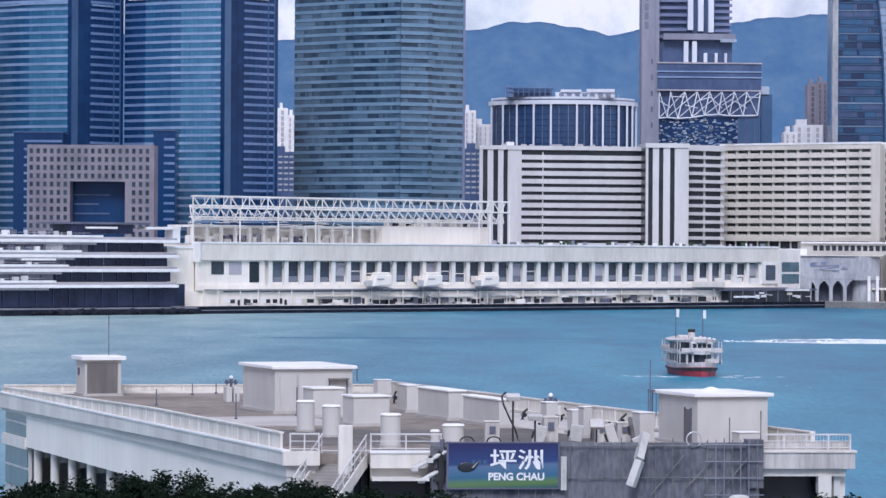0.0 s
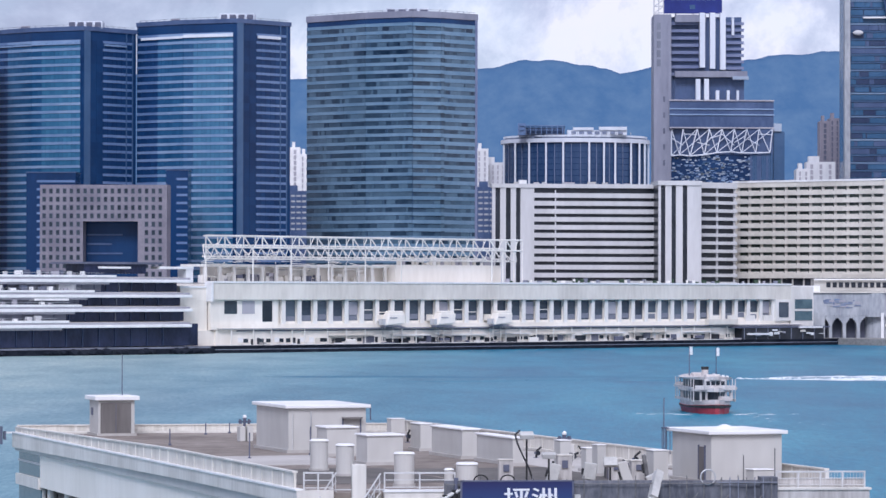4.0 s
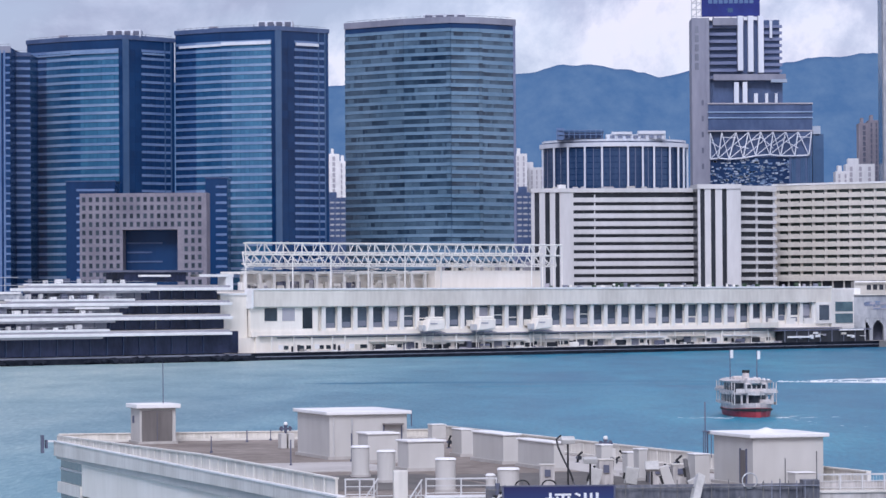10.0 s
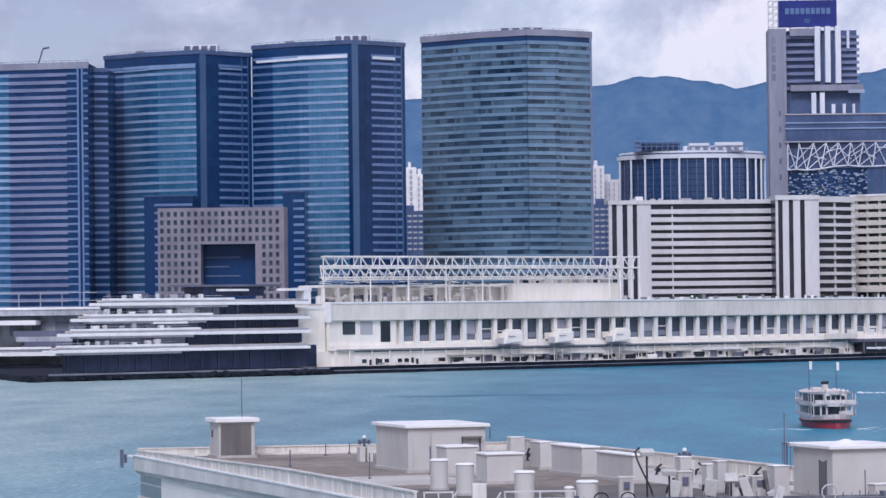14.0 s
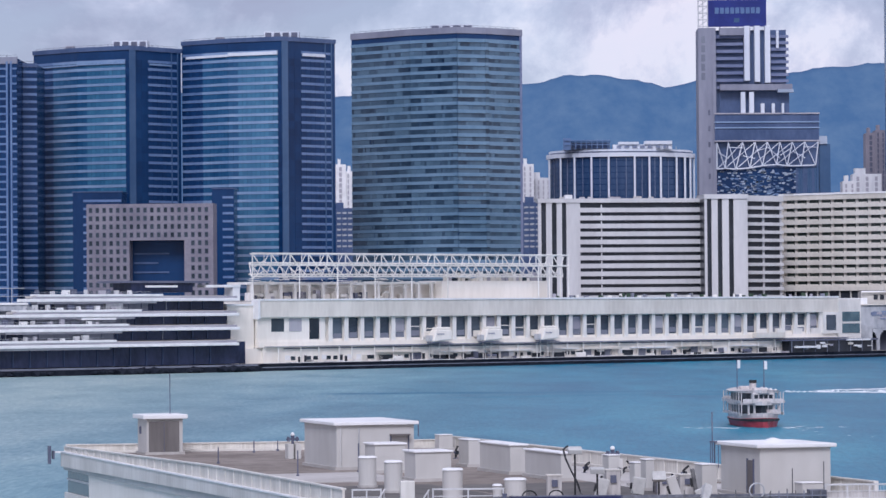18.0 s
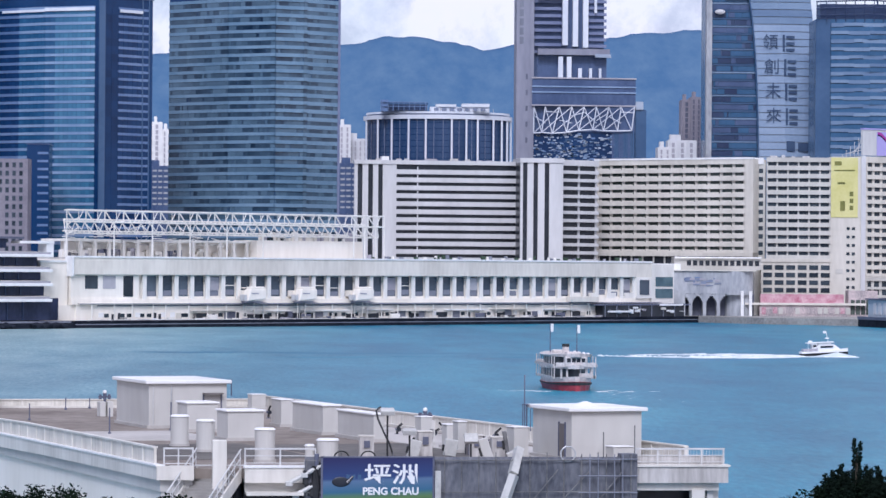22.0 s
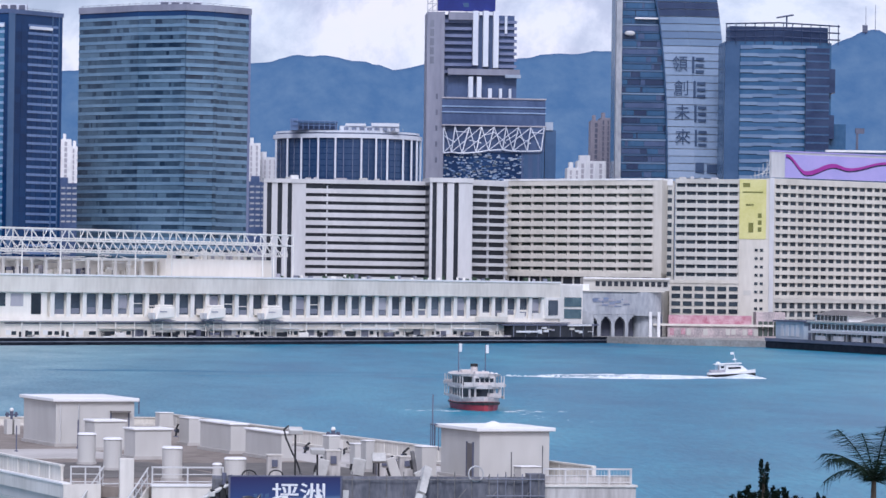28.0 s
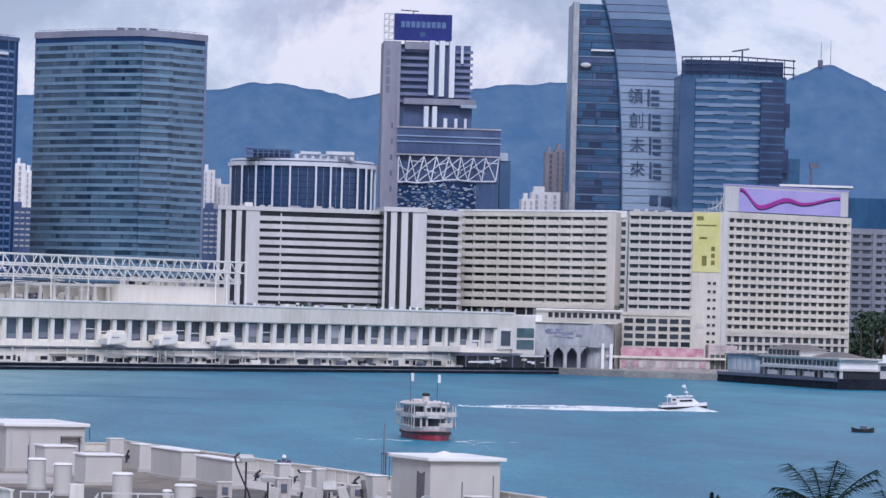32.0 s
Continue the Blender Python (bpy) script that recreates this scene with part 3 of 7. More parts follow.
def egg_crate(ob, p, q, z0, z1, a, b, cols, z_top, pitch, rows, mat, glass, wide, high, depth=0.9, sill=0.5):
    """Recessed windows behind floor beams and upright fins, each of them a piece."""
    part("back_wall", wall_box(fresh(), p, q, a, b, -12, -depth, z0, z1), mat, ob)
    step = (b - a) / cols
    beam = box_mesh("beam", mat, b - a, depth + 0.15, pitch - high)
    fin = box_mesh("fin", mat, step - wide, depth * 0.3, high)
    me = box_mesh("window", glass, wide - 0.2, 0.15, high - 0.1)
    rail = box_mesh("sill", mat, wide, 0.25, sill) if sill else None
    for r in range(rows):
        z = z_top - pitch * r
        piece("beam", beam, ob, wall_pose(p, q, (a + b) / 2, -depth, z - pitch / 2))
        for c in range(cols):
            s = a + step * (c + 0.5)
            piece("window", me, ob, wall_pose(p, q, s, -depth + 0.02, z))
            if rail:
                piece("sill", rail, ob, wall_pose(p, q, s, -0.3, z - high / 2 + sill / 2))
        for c in range(cols + 1):
            s = min(max(a + step * c, a + (step - wide) / 2), b - (step - wide) / 2)
            piece("fin", fin, ob, wall_pose(p, q, s, -depth + 0.01, z))
    part("beam", wall_box(fresh(), p, q, a, b, -depth, 0.15, z_top + high / 2, z1), mat, ob)


# car-park-like block with long dark bands between two striped shafts
car = thing("banded_block", "white concrete block with long dark horizontal bands and striped shafts", "building")
P, Q = (17.6, 1640), (98.4, 1652)
W = span(P, Q)
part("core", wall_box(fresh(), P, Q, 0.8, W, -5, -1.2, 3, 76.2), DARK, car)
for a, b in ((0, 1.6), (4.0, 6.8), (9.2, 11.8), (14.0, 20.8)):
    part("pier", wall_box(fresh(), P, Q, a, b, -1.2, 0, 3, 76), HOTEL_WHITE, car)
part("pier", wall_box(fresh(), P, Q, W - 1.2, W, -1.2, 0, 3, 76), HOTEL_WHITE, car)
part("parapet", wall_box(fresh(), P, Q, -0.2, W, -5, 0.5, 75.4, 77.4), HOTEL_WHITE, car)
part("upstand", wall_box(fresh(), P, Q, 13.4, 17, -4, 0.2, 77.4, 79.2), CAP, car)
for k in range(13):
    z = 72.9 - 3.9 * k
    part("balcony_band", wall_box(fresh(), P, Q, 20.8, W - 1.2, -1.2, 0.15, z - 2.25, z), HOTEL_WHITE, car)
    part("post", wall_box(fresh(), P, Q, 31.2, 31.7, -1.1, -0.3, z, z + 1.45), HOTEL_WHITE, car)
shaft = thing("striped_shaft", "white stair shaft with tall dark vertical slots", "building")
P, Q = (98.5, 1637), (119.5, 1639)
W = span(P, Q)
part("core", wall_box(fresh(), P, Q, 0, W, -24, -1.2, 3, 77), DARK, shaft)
for a, b in ((0, 1.2), (3.4, 6.4), (8.6, 11.9), (14.2, W)):
    part("pier", wall_box(fresh(), P, Q, a, b, -1.2, 0, 3, 77), HOTEL_WHITE, shaft)
part("parapet", wall_box(fresh(), P, Q, -0.3, W + 0.3, -24, 0.6, 76.6, 78.8), HOTEL_WHITE, shaft)
wing = thing("balcony_wing", "white hotel wing with dark recessed balconies", "building")
P, Q = (119.6, 1646), (138.6, 1660)
egg_crate(wing, P, Q, 3, 78.4, 0, span(P, Q), 2, 74.4, 3.96, 12, HOTEL_WHITE, DARK, 10.6, 2.4, 1.8, 0)
hotel = thing("hotel_block", "cream hotel with eleven storeys of wide recessed windows", "hotel")
P, Q = (139.0, 1690), (213.0, 1641)
W = span(P, Q)
egg_crate(hotel, P, Q, 33.5, 79.4, 2.0, W - 4.6, 12, 75.9, 4.05, 11, CREAM, GREEN_GLASS, 5.4, 2.15, 1.7, 0.55)
part("end_pier", wall_box(fresh(), P, Q, 0, 2.0, -14, 0.3, 30, 79.4), CREAM, hotel)
part("end_pier", wall_box(fresh(), P, Q, W - 4.6, W, -14, 0.3, 30, 79.4), CREAM, hotel)
part("foot_beam", wall_box(fresh(), P, Q, 0, W, -13, 0.5, 31.6, 33.5), CREAM, hotel)
part("roof_kerb", wall_box(fresh(), P, Q, 0, W, -1.2, 0.5, 79.4, 80.3), CAP, hotel)
part("podium_glass", wall_box(fresh(), P, Q, 0, W, -13, -1.2, 26, 31.6), DARK, hotel)
for k in range(14):
    part("podium_post", wall_box(fresh(), P, Q, 2 + 6.2 * k, 2.7 + 6.2 * k, -1.2, -0.6, 26, 31.6), HOTEL_BEIGE, hotel)
part("podium", wall_box(fresh(), P, Q, 0, W + 1, -16, 0.4, 3, 26.5), HOTEL_BEIGE, hotel)
gap = thing("link_block", "narrow recessed link with dark windows between two blocks", "building")
P, Q = (213.0, 1646), (219.4, 1646)
part("wall", wall_box(fresh(), P, Q, 0, 6.4, -10, 0, 3, 78), HOTEL_BEIGE, gap)
for k in range(17):
    part("window", wall_box(fresh(), P, Q, 0.8, 5.4, 0, 0.1, 72.6 - 4.02 * k, 74.8 - 4.02 * k), WINDOW, gap)
part("stair_tower", wall_box(fresh(), P, Q, 0.4, 5.6, -8, 0.6, 77, 80.2), CAP, gap)
cream = thing("hotel_block", "cream hotel wing with small windows and a yellow banner", "hotel")
P, Q = (218.9, 1640), (250.2, 1636)
W = span(P, Q)
egg_crate(cream, P, Q, 3, 80.2, 0.4, W, 6, 77.0, 3.98, 12, HOTEL_BEIGE, WINDOW, 4.5, 2.05, 1.1, 0.25)
part("ledge", wall_box(fresh(), P, Q, -2, W + 0.5, -0.4, 0.9, 29.0, 30.6), CREAM, cream)
me = box_mesh("window", WINDOW, 4.3, 0.15, 2.2)
part("lower_wall", wall_box(fresh(), P, Q, -2, W, -10, 0.45, 3, 29.0), CREAM, cream)
window_rows(cream, P, Q, 1.2, 5.6, 6, 26.4, 3.7, 4, me, 0.55)
P, Q = (250.2, 1636), (265.0, 1635)
W = span(P, Q)
part("gable_wall", wall_box(fresh(), P, Q, 0, W, -16, 0.6, 3, 80.6), CREAM, cream)
me = box_mesh("window", WINDOW, 1.5, 0.15, 1.3)
window_rows(cream, P, Q, 8.6, 2.6, 2, 45.6, 4.1, 9, me, 0.75)
part("crest", wall_box(fresh(), P, Q, 2.6, 6.2, 0.6, 0.75, 23.5, 25.8), HOTEL_BEIGE, cream)
part("fin", wall_box(fresh(), P, Q, W, W + 2.2, -8, 1.4, 3, 81.2), HOTEL_WHITE, cream)
banner = thing("banner", "tall yellow advertising banner with a dark green product picture", "banner")
cloth = part("cloth", wall_box(fresh(), P, Q, 0.1, W - 1.6, 0.62, 0.9, 51.0, 80.2), YELLOW, banner)
part("logo", wall_box(fresh(), P, Q, 1.8, 5.2, 0.9, 1.0, 76.4, 78.4), OLIVE, cloth)
part("caption", wall_box(fresh(), P, Q, 1.6, 11.6, 0.9, 1.0, 73.6, 74.3), OLIVE, cloth)
part("picture", wall_box(fresh(), P, Q, 4.4, 7.2, 0.9, 1.0, 54.0, 68.0), YELLOW, cloth)
part("picture", wall_box(fresh(), P, Q, 4.6, 7.0, 1.0, 1.05, 54.2, 59.0), OLIVE, cloth)
part("caption", wall_box(fresh(), P, Q, 3.2, 7.0, 0.9, 1.0, 67.2, 68.2), OLIVE, cloth)
for k in range(3):
    part("caption", wall_box(fresh(), P, Q, 9.2, 11.0, 0.9, 1.0, 54.6 + 3.4 * k, 56.8 + 3.4 * k), OLIVE, cloth)
big = thing("hotel_block", "large cream hotel with a dense grid of small windows", "hotel")
P, Q = (267.4, 1637), (337.8, 1681)
W = span(P, Q)
egg_crate(big, P, Q, 3, 81.0, 0.8, W - 0.6, 16, 77.0, 4.02, 14, CREAM, WINDOW, 3.6, 2.0, 1.1, 0)
egg_crate(big, P, Q, 3, 22.4, 0.6, W - 0.4, 16, 18.6, 4.1, 4, HOTEL_BEIGE, WINDOW, 3.4, 2.9, 0.9, 0)
part("side_wall", wall_box(fresh(), P, Q, W - 0.6, W, -22, 0.2, 3, 81), CREAM, big)
part("side_wall", wall_box(fresh(), P, Q, 0, 0.8, -22, 0.2, 3, 81), CREAM, big)
bill = thing("roof_billboard", "lilac rooftop billboard with a magenta ribbon in a white frame", "billboard")
board = part("board", wall_box(fresh(), P, Q, -0.4, W - 1, -3, -1.4, 81.6, 94.2), HOTEL_WHITE, bill)
part("face", wall_box(fresh(), P, Q, 8.4, W - 6.4, -1.4, -1.2, 81.65, 93.2), LILAC, board, "lilac printed face")
part("rim", wall_box(fresh(), P, Q, -0.6, W - 0.8, -3.2, -1.1, 94.2, 94.9), LILAC, bill)
def ribbon_height(u):
    """The ribbon falls from the upper corner, turns over and flows on to the far edge."""
    turns = ((0.0, 92.8), (0.2, 84.4), (0.47, 88.6), (0.62, 87.0), (1.0, 90.8))
    for (a, p), (b, q) in zip(turns, turns[1:]):
        if u <= b:
            return p + (q - p) * (0.5 - 0.5 * math.cos(math.pi * (u - a) / (b - a)))
    return turns[-1][1]


for name, mat, drop, h, out in (("ribbon", MAGENTA, 0.0, 1.0, -1.12), ("ribbon_fold", PLUM, 1.0, 0.7, -1.16)):
    bm = fresh()
    rows = []
    for k in range(61):
        u = k / 60
        e = wall_pose(P, Q, 8.8 + (W - 15.6) * u, out, 0).translation
        z, t = ribbon_height(u) - drop, h * (0.7 + 0.6 * math.sin(math.pi * min(1.0, u * 1.2 + 0.1)) ** 2)
        rows.append([bm.verts.new((e.x, e.y, max(81.8, min(93.1, z + d)))) for d in (-t, t * 0.7)])
    for p, q in zip(rows, rows[1:]):
        bm.faces.new((p[0], q[0], q[1], p[1]))
    part(name, bm, mat, board, "flowing ribbon picture")
for k in range(5):
    a, b = wall_pose(P, Q, -1 - 2.6 * k, -2, 82).translation, wall_pose(P, Q, -1, -2, 92 - 2 * k).translation
    part("brace", tube(fresh(), a, b, 0.18), STEEL, bill)
    part("brace", tube(fresh(), wall_pose(P, Q, -1 - 2.6 * k, -4, 80).translation, wall_pose(P, Q, -1 - 2.6 * k, -4, 90 - 2 * k).translation, 0.15), STEEL, bill)

# ---- drum-shaped office block ----
drum = thing("round_office_block", "dark glass office block with white upright ribs and a white rim", "office block")
CX, CY, R = 65.2, 1842.0, 40.2


def arc(radius, n=40):
    return [(CX + radius * math.cos(a), CY + 0.8 * radius * math.sin(a)) for a in [math.tau * k / n for k in range(n)]]


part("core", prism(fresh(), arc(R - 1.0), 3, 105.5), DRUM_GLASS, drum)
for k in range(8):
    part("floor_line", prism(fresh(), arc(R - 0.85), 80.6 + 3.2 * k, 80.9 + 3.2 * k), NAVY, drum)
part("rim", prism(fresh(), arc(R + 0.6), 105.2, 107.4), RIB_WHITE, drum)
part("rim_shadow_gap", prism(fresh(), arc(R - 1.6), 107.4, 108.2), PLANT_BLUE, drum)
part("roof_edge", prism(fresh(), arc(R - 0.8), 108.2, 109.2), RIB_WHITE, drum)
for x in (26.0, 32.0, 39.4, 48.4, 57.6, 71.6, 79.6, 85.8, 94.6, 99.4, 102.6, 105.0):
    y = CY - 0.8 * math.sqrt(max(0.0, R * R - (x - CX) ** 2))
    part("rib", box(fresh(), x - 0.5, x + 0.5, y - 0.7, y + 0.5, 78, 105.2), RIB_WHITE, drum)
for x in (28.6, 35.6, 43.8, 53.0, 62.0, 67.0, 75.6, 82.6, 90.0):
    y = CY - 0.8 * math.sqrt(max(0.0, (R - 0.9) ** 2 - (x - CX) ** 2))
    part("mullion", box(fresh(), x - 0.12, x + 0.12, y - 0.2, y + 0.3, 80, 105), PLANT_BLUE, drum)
part("plant_room", box(fresh(), 34, 58.5, 1816, 1830, 109, 113.0), PLANT_BLUE, drum, "blue-grey plant room behind a frame")
part("plant_room", box(fresh(), 33.2, 37.4, 1812, 1816, 109, 115.3), BAND_DIM, drum)
part("plant_roof", box(fresh(), 33.5, 58.8, 1815, 1831, 113.0, 114.4), STRIP_BLUE, drum)
part("plant_gap", box(fresh(), 38, 58, 1814.6, 1815, 110.0, 112.6), RT_DARK, drum)
part("plant_room", box(fresh(), 60, 92, 1814, 1824, 109, 111.8), RIB_WHITE, drum)
part("plant_room", box(fresh(), 63, 74, 1813, 1820, 111.8, 113.2), RIB_WHITE, drum)
part("plant_room", box(fresh(), 77, 92, 1813, 1820, 111.8, 113.6), RIB_WHITE, drum)
for k in range(7):
    part("plant_louvre", box(fresh(), 62 + 4.2 * k, 64.6 + 4.2 * k, 1812.7, 1813.0, 109.6, 111.2), PLANT_BLUE, drum)
for k in range(9):
    part("roof_post", box(fresh(), 34 + 2.9 * k, 34.4 + 2.9 * k, 1811.4, 1811.8, 109.2, 114.4), BAND_DIM, drum)
part("roof_rail", box(fresh(), 33.8, 58.6, 1811.3, 1811.9, 113.9, 114.3), BAND_DIM, drum)
part("roof_rail", box(fresh(), 33.8, 58.6, 1811.3, 1811.9, 111.6, 111.9), BAND_DIM, drum)
for k in range(14):
    part("rim_lamp", box(fresh(), 60 + 2.6 * k, 60.3 + 2.6 * k, 1811, 1811.4, 109, 110.2 + 0.3 * (k % 3)), BLUE_GREY, drum)

# ---- stacked tower with a lattice belt and a blue billboard ----
st = thing("mixed_tower", "grey and blue tower with white fins and a white lattice belt", "tower")
F = 1900.0
part("slab", box(fresh(), 111.6, 121.4, F, F + 26, 3, 181.4), MT_GREY, st)
part("slab", box(fresh(), 119.4, 121.4, F - 0.6, F, 3, 181.4), MT_GREY, st)
for k in range(5):
    part("slot", box(fresh(), 113.2, 115.4, F - 0.15, F, 152 + 5.2 * k, 156 + 5.2 * k), GREY_DIM, st)
    part("slot", box(fresh(), 116.8, 118.0, F - 0.15, F, 96 + 9 * k, 99 + 9 * k), SLATE, st)
part("core", box(fresh(), 121.4, 161.5, F + 6, F + 26, 3, 180.4), BELT, st)
for k in range(8):
    part("floor_band", box(fresh(), 121.4, 137.2, F + 3.5, F + 6, 147.0 + 4.1 * k, 148.7 + 4.1 * k), BAND_MAUVE, st)
for k in range(9):
    part("floor_band", box(fresh(), 151.5, 162.8, F + 4.5, F + 6.2, 147.0 + 3.6 * k, 148.6 + 3.6 * k), BAND_MAUVE, st)
part("top_band", box(fresh(), 123.6, 141, F + 0.5, F + 6, 177.2, 181.4), MT_GREY, st)
for x, z0 in ((139.0, 151.5), (144.8, 150.8), (150.6, 150.2)):
    part("fin", box(fresh(), x - 1.5, x + 1.5, F - 0.5, F + 6, z0, 182.4), RIB_WHITE, st)
part("corner_fin", box(fresh(), 155.8, 157.2, F + 3, F + 6, 170, 180), RIB_WHITE, st)
part("ledge", box(fresh(), 123.6, 164.4, F - 0.5, F + 8, 146.0, 149.4), MT_GREY, st)
part("ledge", box(fresh(), 156, 165, F - 1, F + 2, 144.6, 146.4), PALE_GLASS, st)
part("deck_wall", box(fresh(), 123.6, 163, F + 5, F + 8, 133, 146), BELT, st)
for x, w in ((136.6, 1.3), (141.4, 1.3), (147.6, 1.0), (153.6, 0.8), (159, 0.7)):
    part("fin", box(fresh(), x - w, x + w, F - 0.2, F + 5, 133, 145 if w > 1.2 else 138.5), RIB_WHITE, st)
bm = fresh()
prism(bm, [(120.4, F - 2), (179.4, F + 2), (179.4, F + 24), (120.4, F + 24)], 117.4, 132.6)
part("cantilever_block", bm, BELT, st, "dark cantilevered block with two pale lines")
for z, h in ((132.4, 1.0), (127.6, 0.9), (124.4, 0.9), (117.0, 0.9)):
    part("pale_line", prism(fresh(), [(120.2, F - 2.6), (179.8, F + 1.4), (179.8, F + 3), (120.2, F - 1)], z, z + h * 0.8), MAUVE_GREY if z < 120 or z > 130 else BAND_BLUE, st)
part("glass_belt", box(fresh(), 121, 179, F + 1, F + 24, 78, 102.4), NAVY, st)
part("belt_wall", box(fresh(), 121, 179, F + 1.6, F + 24, 102.4, 117.4), BELT, st)
random.seed(11)
for k in range(300):
    x, z = random.uniform(121, 166), random.uniform(80, 101)
    part("glass_flake", box(fresh(), x, x + random.uniform(0.8, 2.4), F + 0.7, F + 1.0, z, z + random.uniform(0.5, 1.1)), random.choice((BAND_BLUE, PALE_GLASS, BAND_DIM, STRIP_BLUE, PALE_GLASS)), st)
for k in range(10):
    part("glass_panel", box(fresh(), 166 + 1.3 * k, 167.1 + 1.3 * k, F + 0.6, F + 1, 82, 102 + 0.1 * k), random.choice((BELT, STRIP_BLUE)), st)
# white lattice of crossing struts; its lower chord rises towards the east
nodes_hi = [121.5, 128, 136, 143, 150, 157, 164, 171, 178.6]
nodes_lo = [121.5, 126, 132, 140, 147, 155, 161, 169, 177]


def chord_low(x):
    return 101.6 + 2.6 * (x - 121) / 58 + 0.7 * math.sin(x * 0.7)


for i in range(len(nodes_hi)):
    for j in (i - 2, i, i + 1):
        if 0 <= j < len(nodes_lo):
            part("lattice_bar", tube(fresh(), (nodes_hi[i], F - 0.4 - 0.25 * (j - i + 2), 116.6), (nodes_lo[j], F - 0.4 - 0.25 * (j - i + 2), chord_low(nodes_lo[j])), 0.38 if j == i else 0.27, sides=6), RIB_WHITE, st)
    if i:
        part("lattice_bar", tube(fresh(), (nodes_lo[i - 1], F - 0.5, chord_low(nodes_lo[i - 1])), (nodes_lo[i], F - 0.5, chord_low(nodes_lo[i])), 0.45, sides=6), RIB_WHITE, st)
        part("lattice_bar", tube(fresh(), (nodes_hi[i - 1], F - 1.2, 109 + (i % 3) * 2.4), (nodes_hi[i], F - 1.2, 113.4 - (i % 2) * 6), 0.26, sides=6), RIB_WHITE, st)
part("annex", box(fresh(), 179.5, 185.8, F + 4, F + 20, 3, 115.5), STRIP_BLUE, st, "blue glass side wing")
part("annex_top", box(fresh(), 179.4, 184, F + 3, F + 12, 115.5, 120), PALE_GLASS, st)
sign = thing("roof_billboard", "dark blue rooftop billboard on a white steel frame", "billboard")
face = part("board", box(fresh(), 117.4, 150.2, F + 2, F + 3.4, 182.2, 197.4), BANNER_BLUE, sign)
for k in range(9):
    part("letter_bar", box(fresh(), 121.2 + 2.9 * k, 123.4 + 2.9 * k, F + 1.8, F + 2, 189.6, 193.0), BAND_DIM, face, "plain blue bar in place of a letter")
part("letter_bar", box(fresh(), 132, 135, F + 1.8, F + 2, 184.6, 187), STRIP_BLUE, face)
for z in (182.6, 186.4, 190.2, 194.0, 197.4):
    part("frame_bar", tube(fresh(), (111.9, F + 6, z), (117.4, F + 3, z), 0.3, sides=5), HOTEL_WHITE, sign)
for x, y in ((112, F + 6), (114.6, F + 4.6), (117.2, F + 3)):
    part("frame_post", tube(fresh(), (x, y, 181), (x, y, 197.6), 0.35, sides=5), HOTEL_WHITE, sign)
for z in (182.6, 186.4, 190.2, 194.0):
    part("frame_brace", tube(fresh(), (112, F + 6, z), (117.2, F + 3, z + 3.6), 0.22, sides=5), HOTEL_WHITE, sign)
for x in (124, 134, 145):
    part("frame_post", tube(fresh(), (x, F + 2.6, 178), (x, F + 2.6, 182.4), 0.35, sides=5), SLATE, sign)
part("spot_arm", tube(fresh(), (121, F + 2, 199.3), (131, F + 2, 198.9), 0.35, sides=5), SLATE, sign)
part("spot_arm", tube(fresh(), (128, F + 2.6, 197), (128, F + 2.4, 199), 0.3, sides=5), SLATE, sign)

# ---- sail-fronted tower with a banner of large characters ----
sail = thing("sail_tower", "blue glass tower with a pale curved sail front", "tower")
F = 2000.0


def sail_l(z):
    return 262.4 - 1.0 * math.exp((z - 93) / 42.0) * 0.72 + 0.7


def sail_r(z):
    return 298.6 - 0.9 * math.exp((z - 93) / 45.0) * 0.80 + 0.4


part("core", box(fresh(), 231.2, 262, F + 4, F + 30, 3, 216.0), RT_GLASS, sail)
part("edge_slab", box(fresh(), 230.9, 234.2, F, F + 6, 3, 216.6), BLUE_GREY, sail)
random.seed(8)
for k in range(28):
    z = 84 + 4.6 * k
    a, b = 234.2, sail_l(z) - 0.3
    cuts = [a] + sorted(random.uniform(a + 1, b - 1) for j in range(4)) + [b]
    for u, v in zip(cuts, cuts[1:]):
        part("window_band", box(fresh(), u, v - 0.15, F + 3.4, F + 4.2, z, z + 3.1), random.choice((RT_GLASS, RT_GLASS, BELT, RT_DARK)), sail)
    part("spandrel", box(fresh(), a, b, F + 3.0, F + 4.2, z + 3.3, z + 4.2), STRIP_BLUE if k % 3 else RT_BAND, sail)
part("balcony", box(fresh(), 242, 256, F + 0.5, F + 4, 187.6, 188.6), CAP, sail)
dish = fresh()
bmesh.ops.create_uvsphere(dish, u_segments=16, v_segments=8, radius=3.2)
bmesh.ops.scale(dish, vec=(1, 0.35, 0.5), verts=dish.verts)
bmesh.ops.translate(dish, vec=(239, F + 1.5, 179), verts=dish.verts)
part("satellite_dish", dish, HOTEL_WHITE, sail, "white satellite dish", smooth=True)
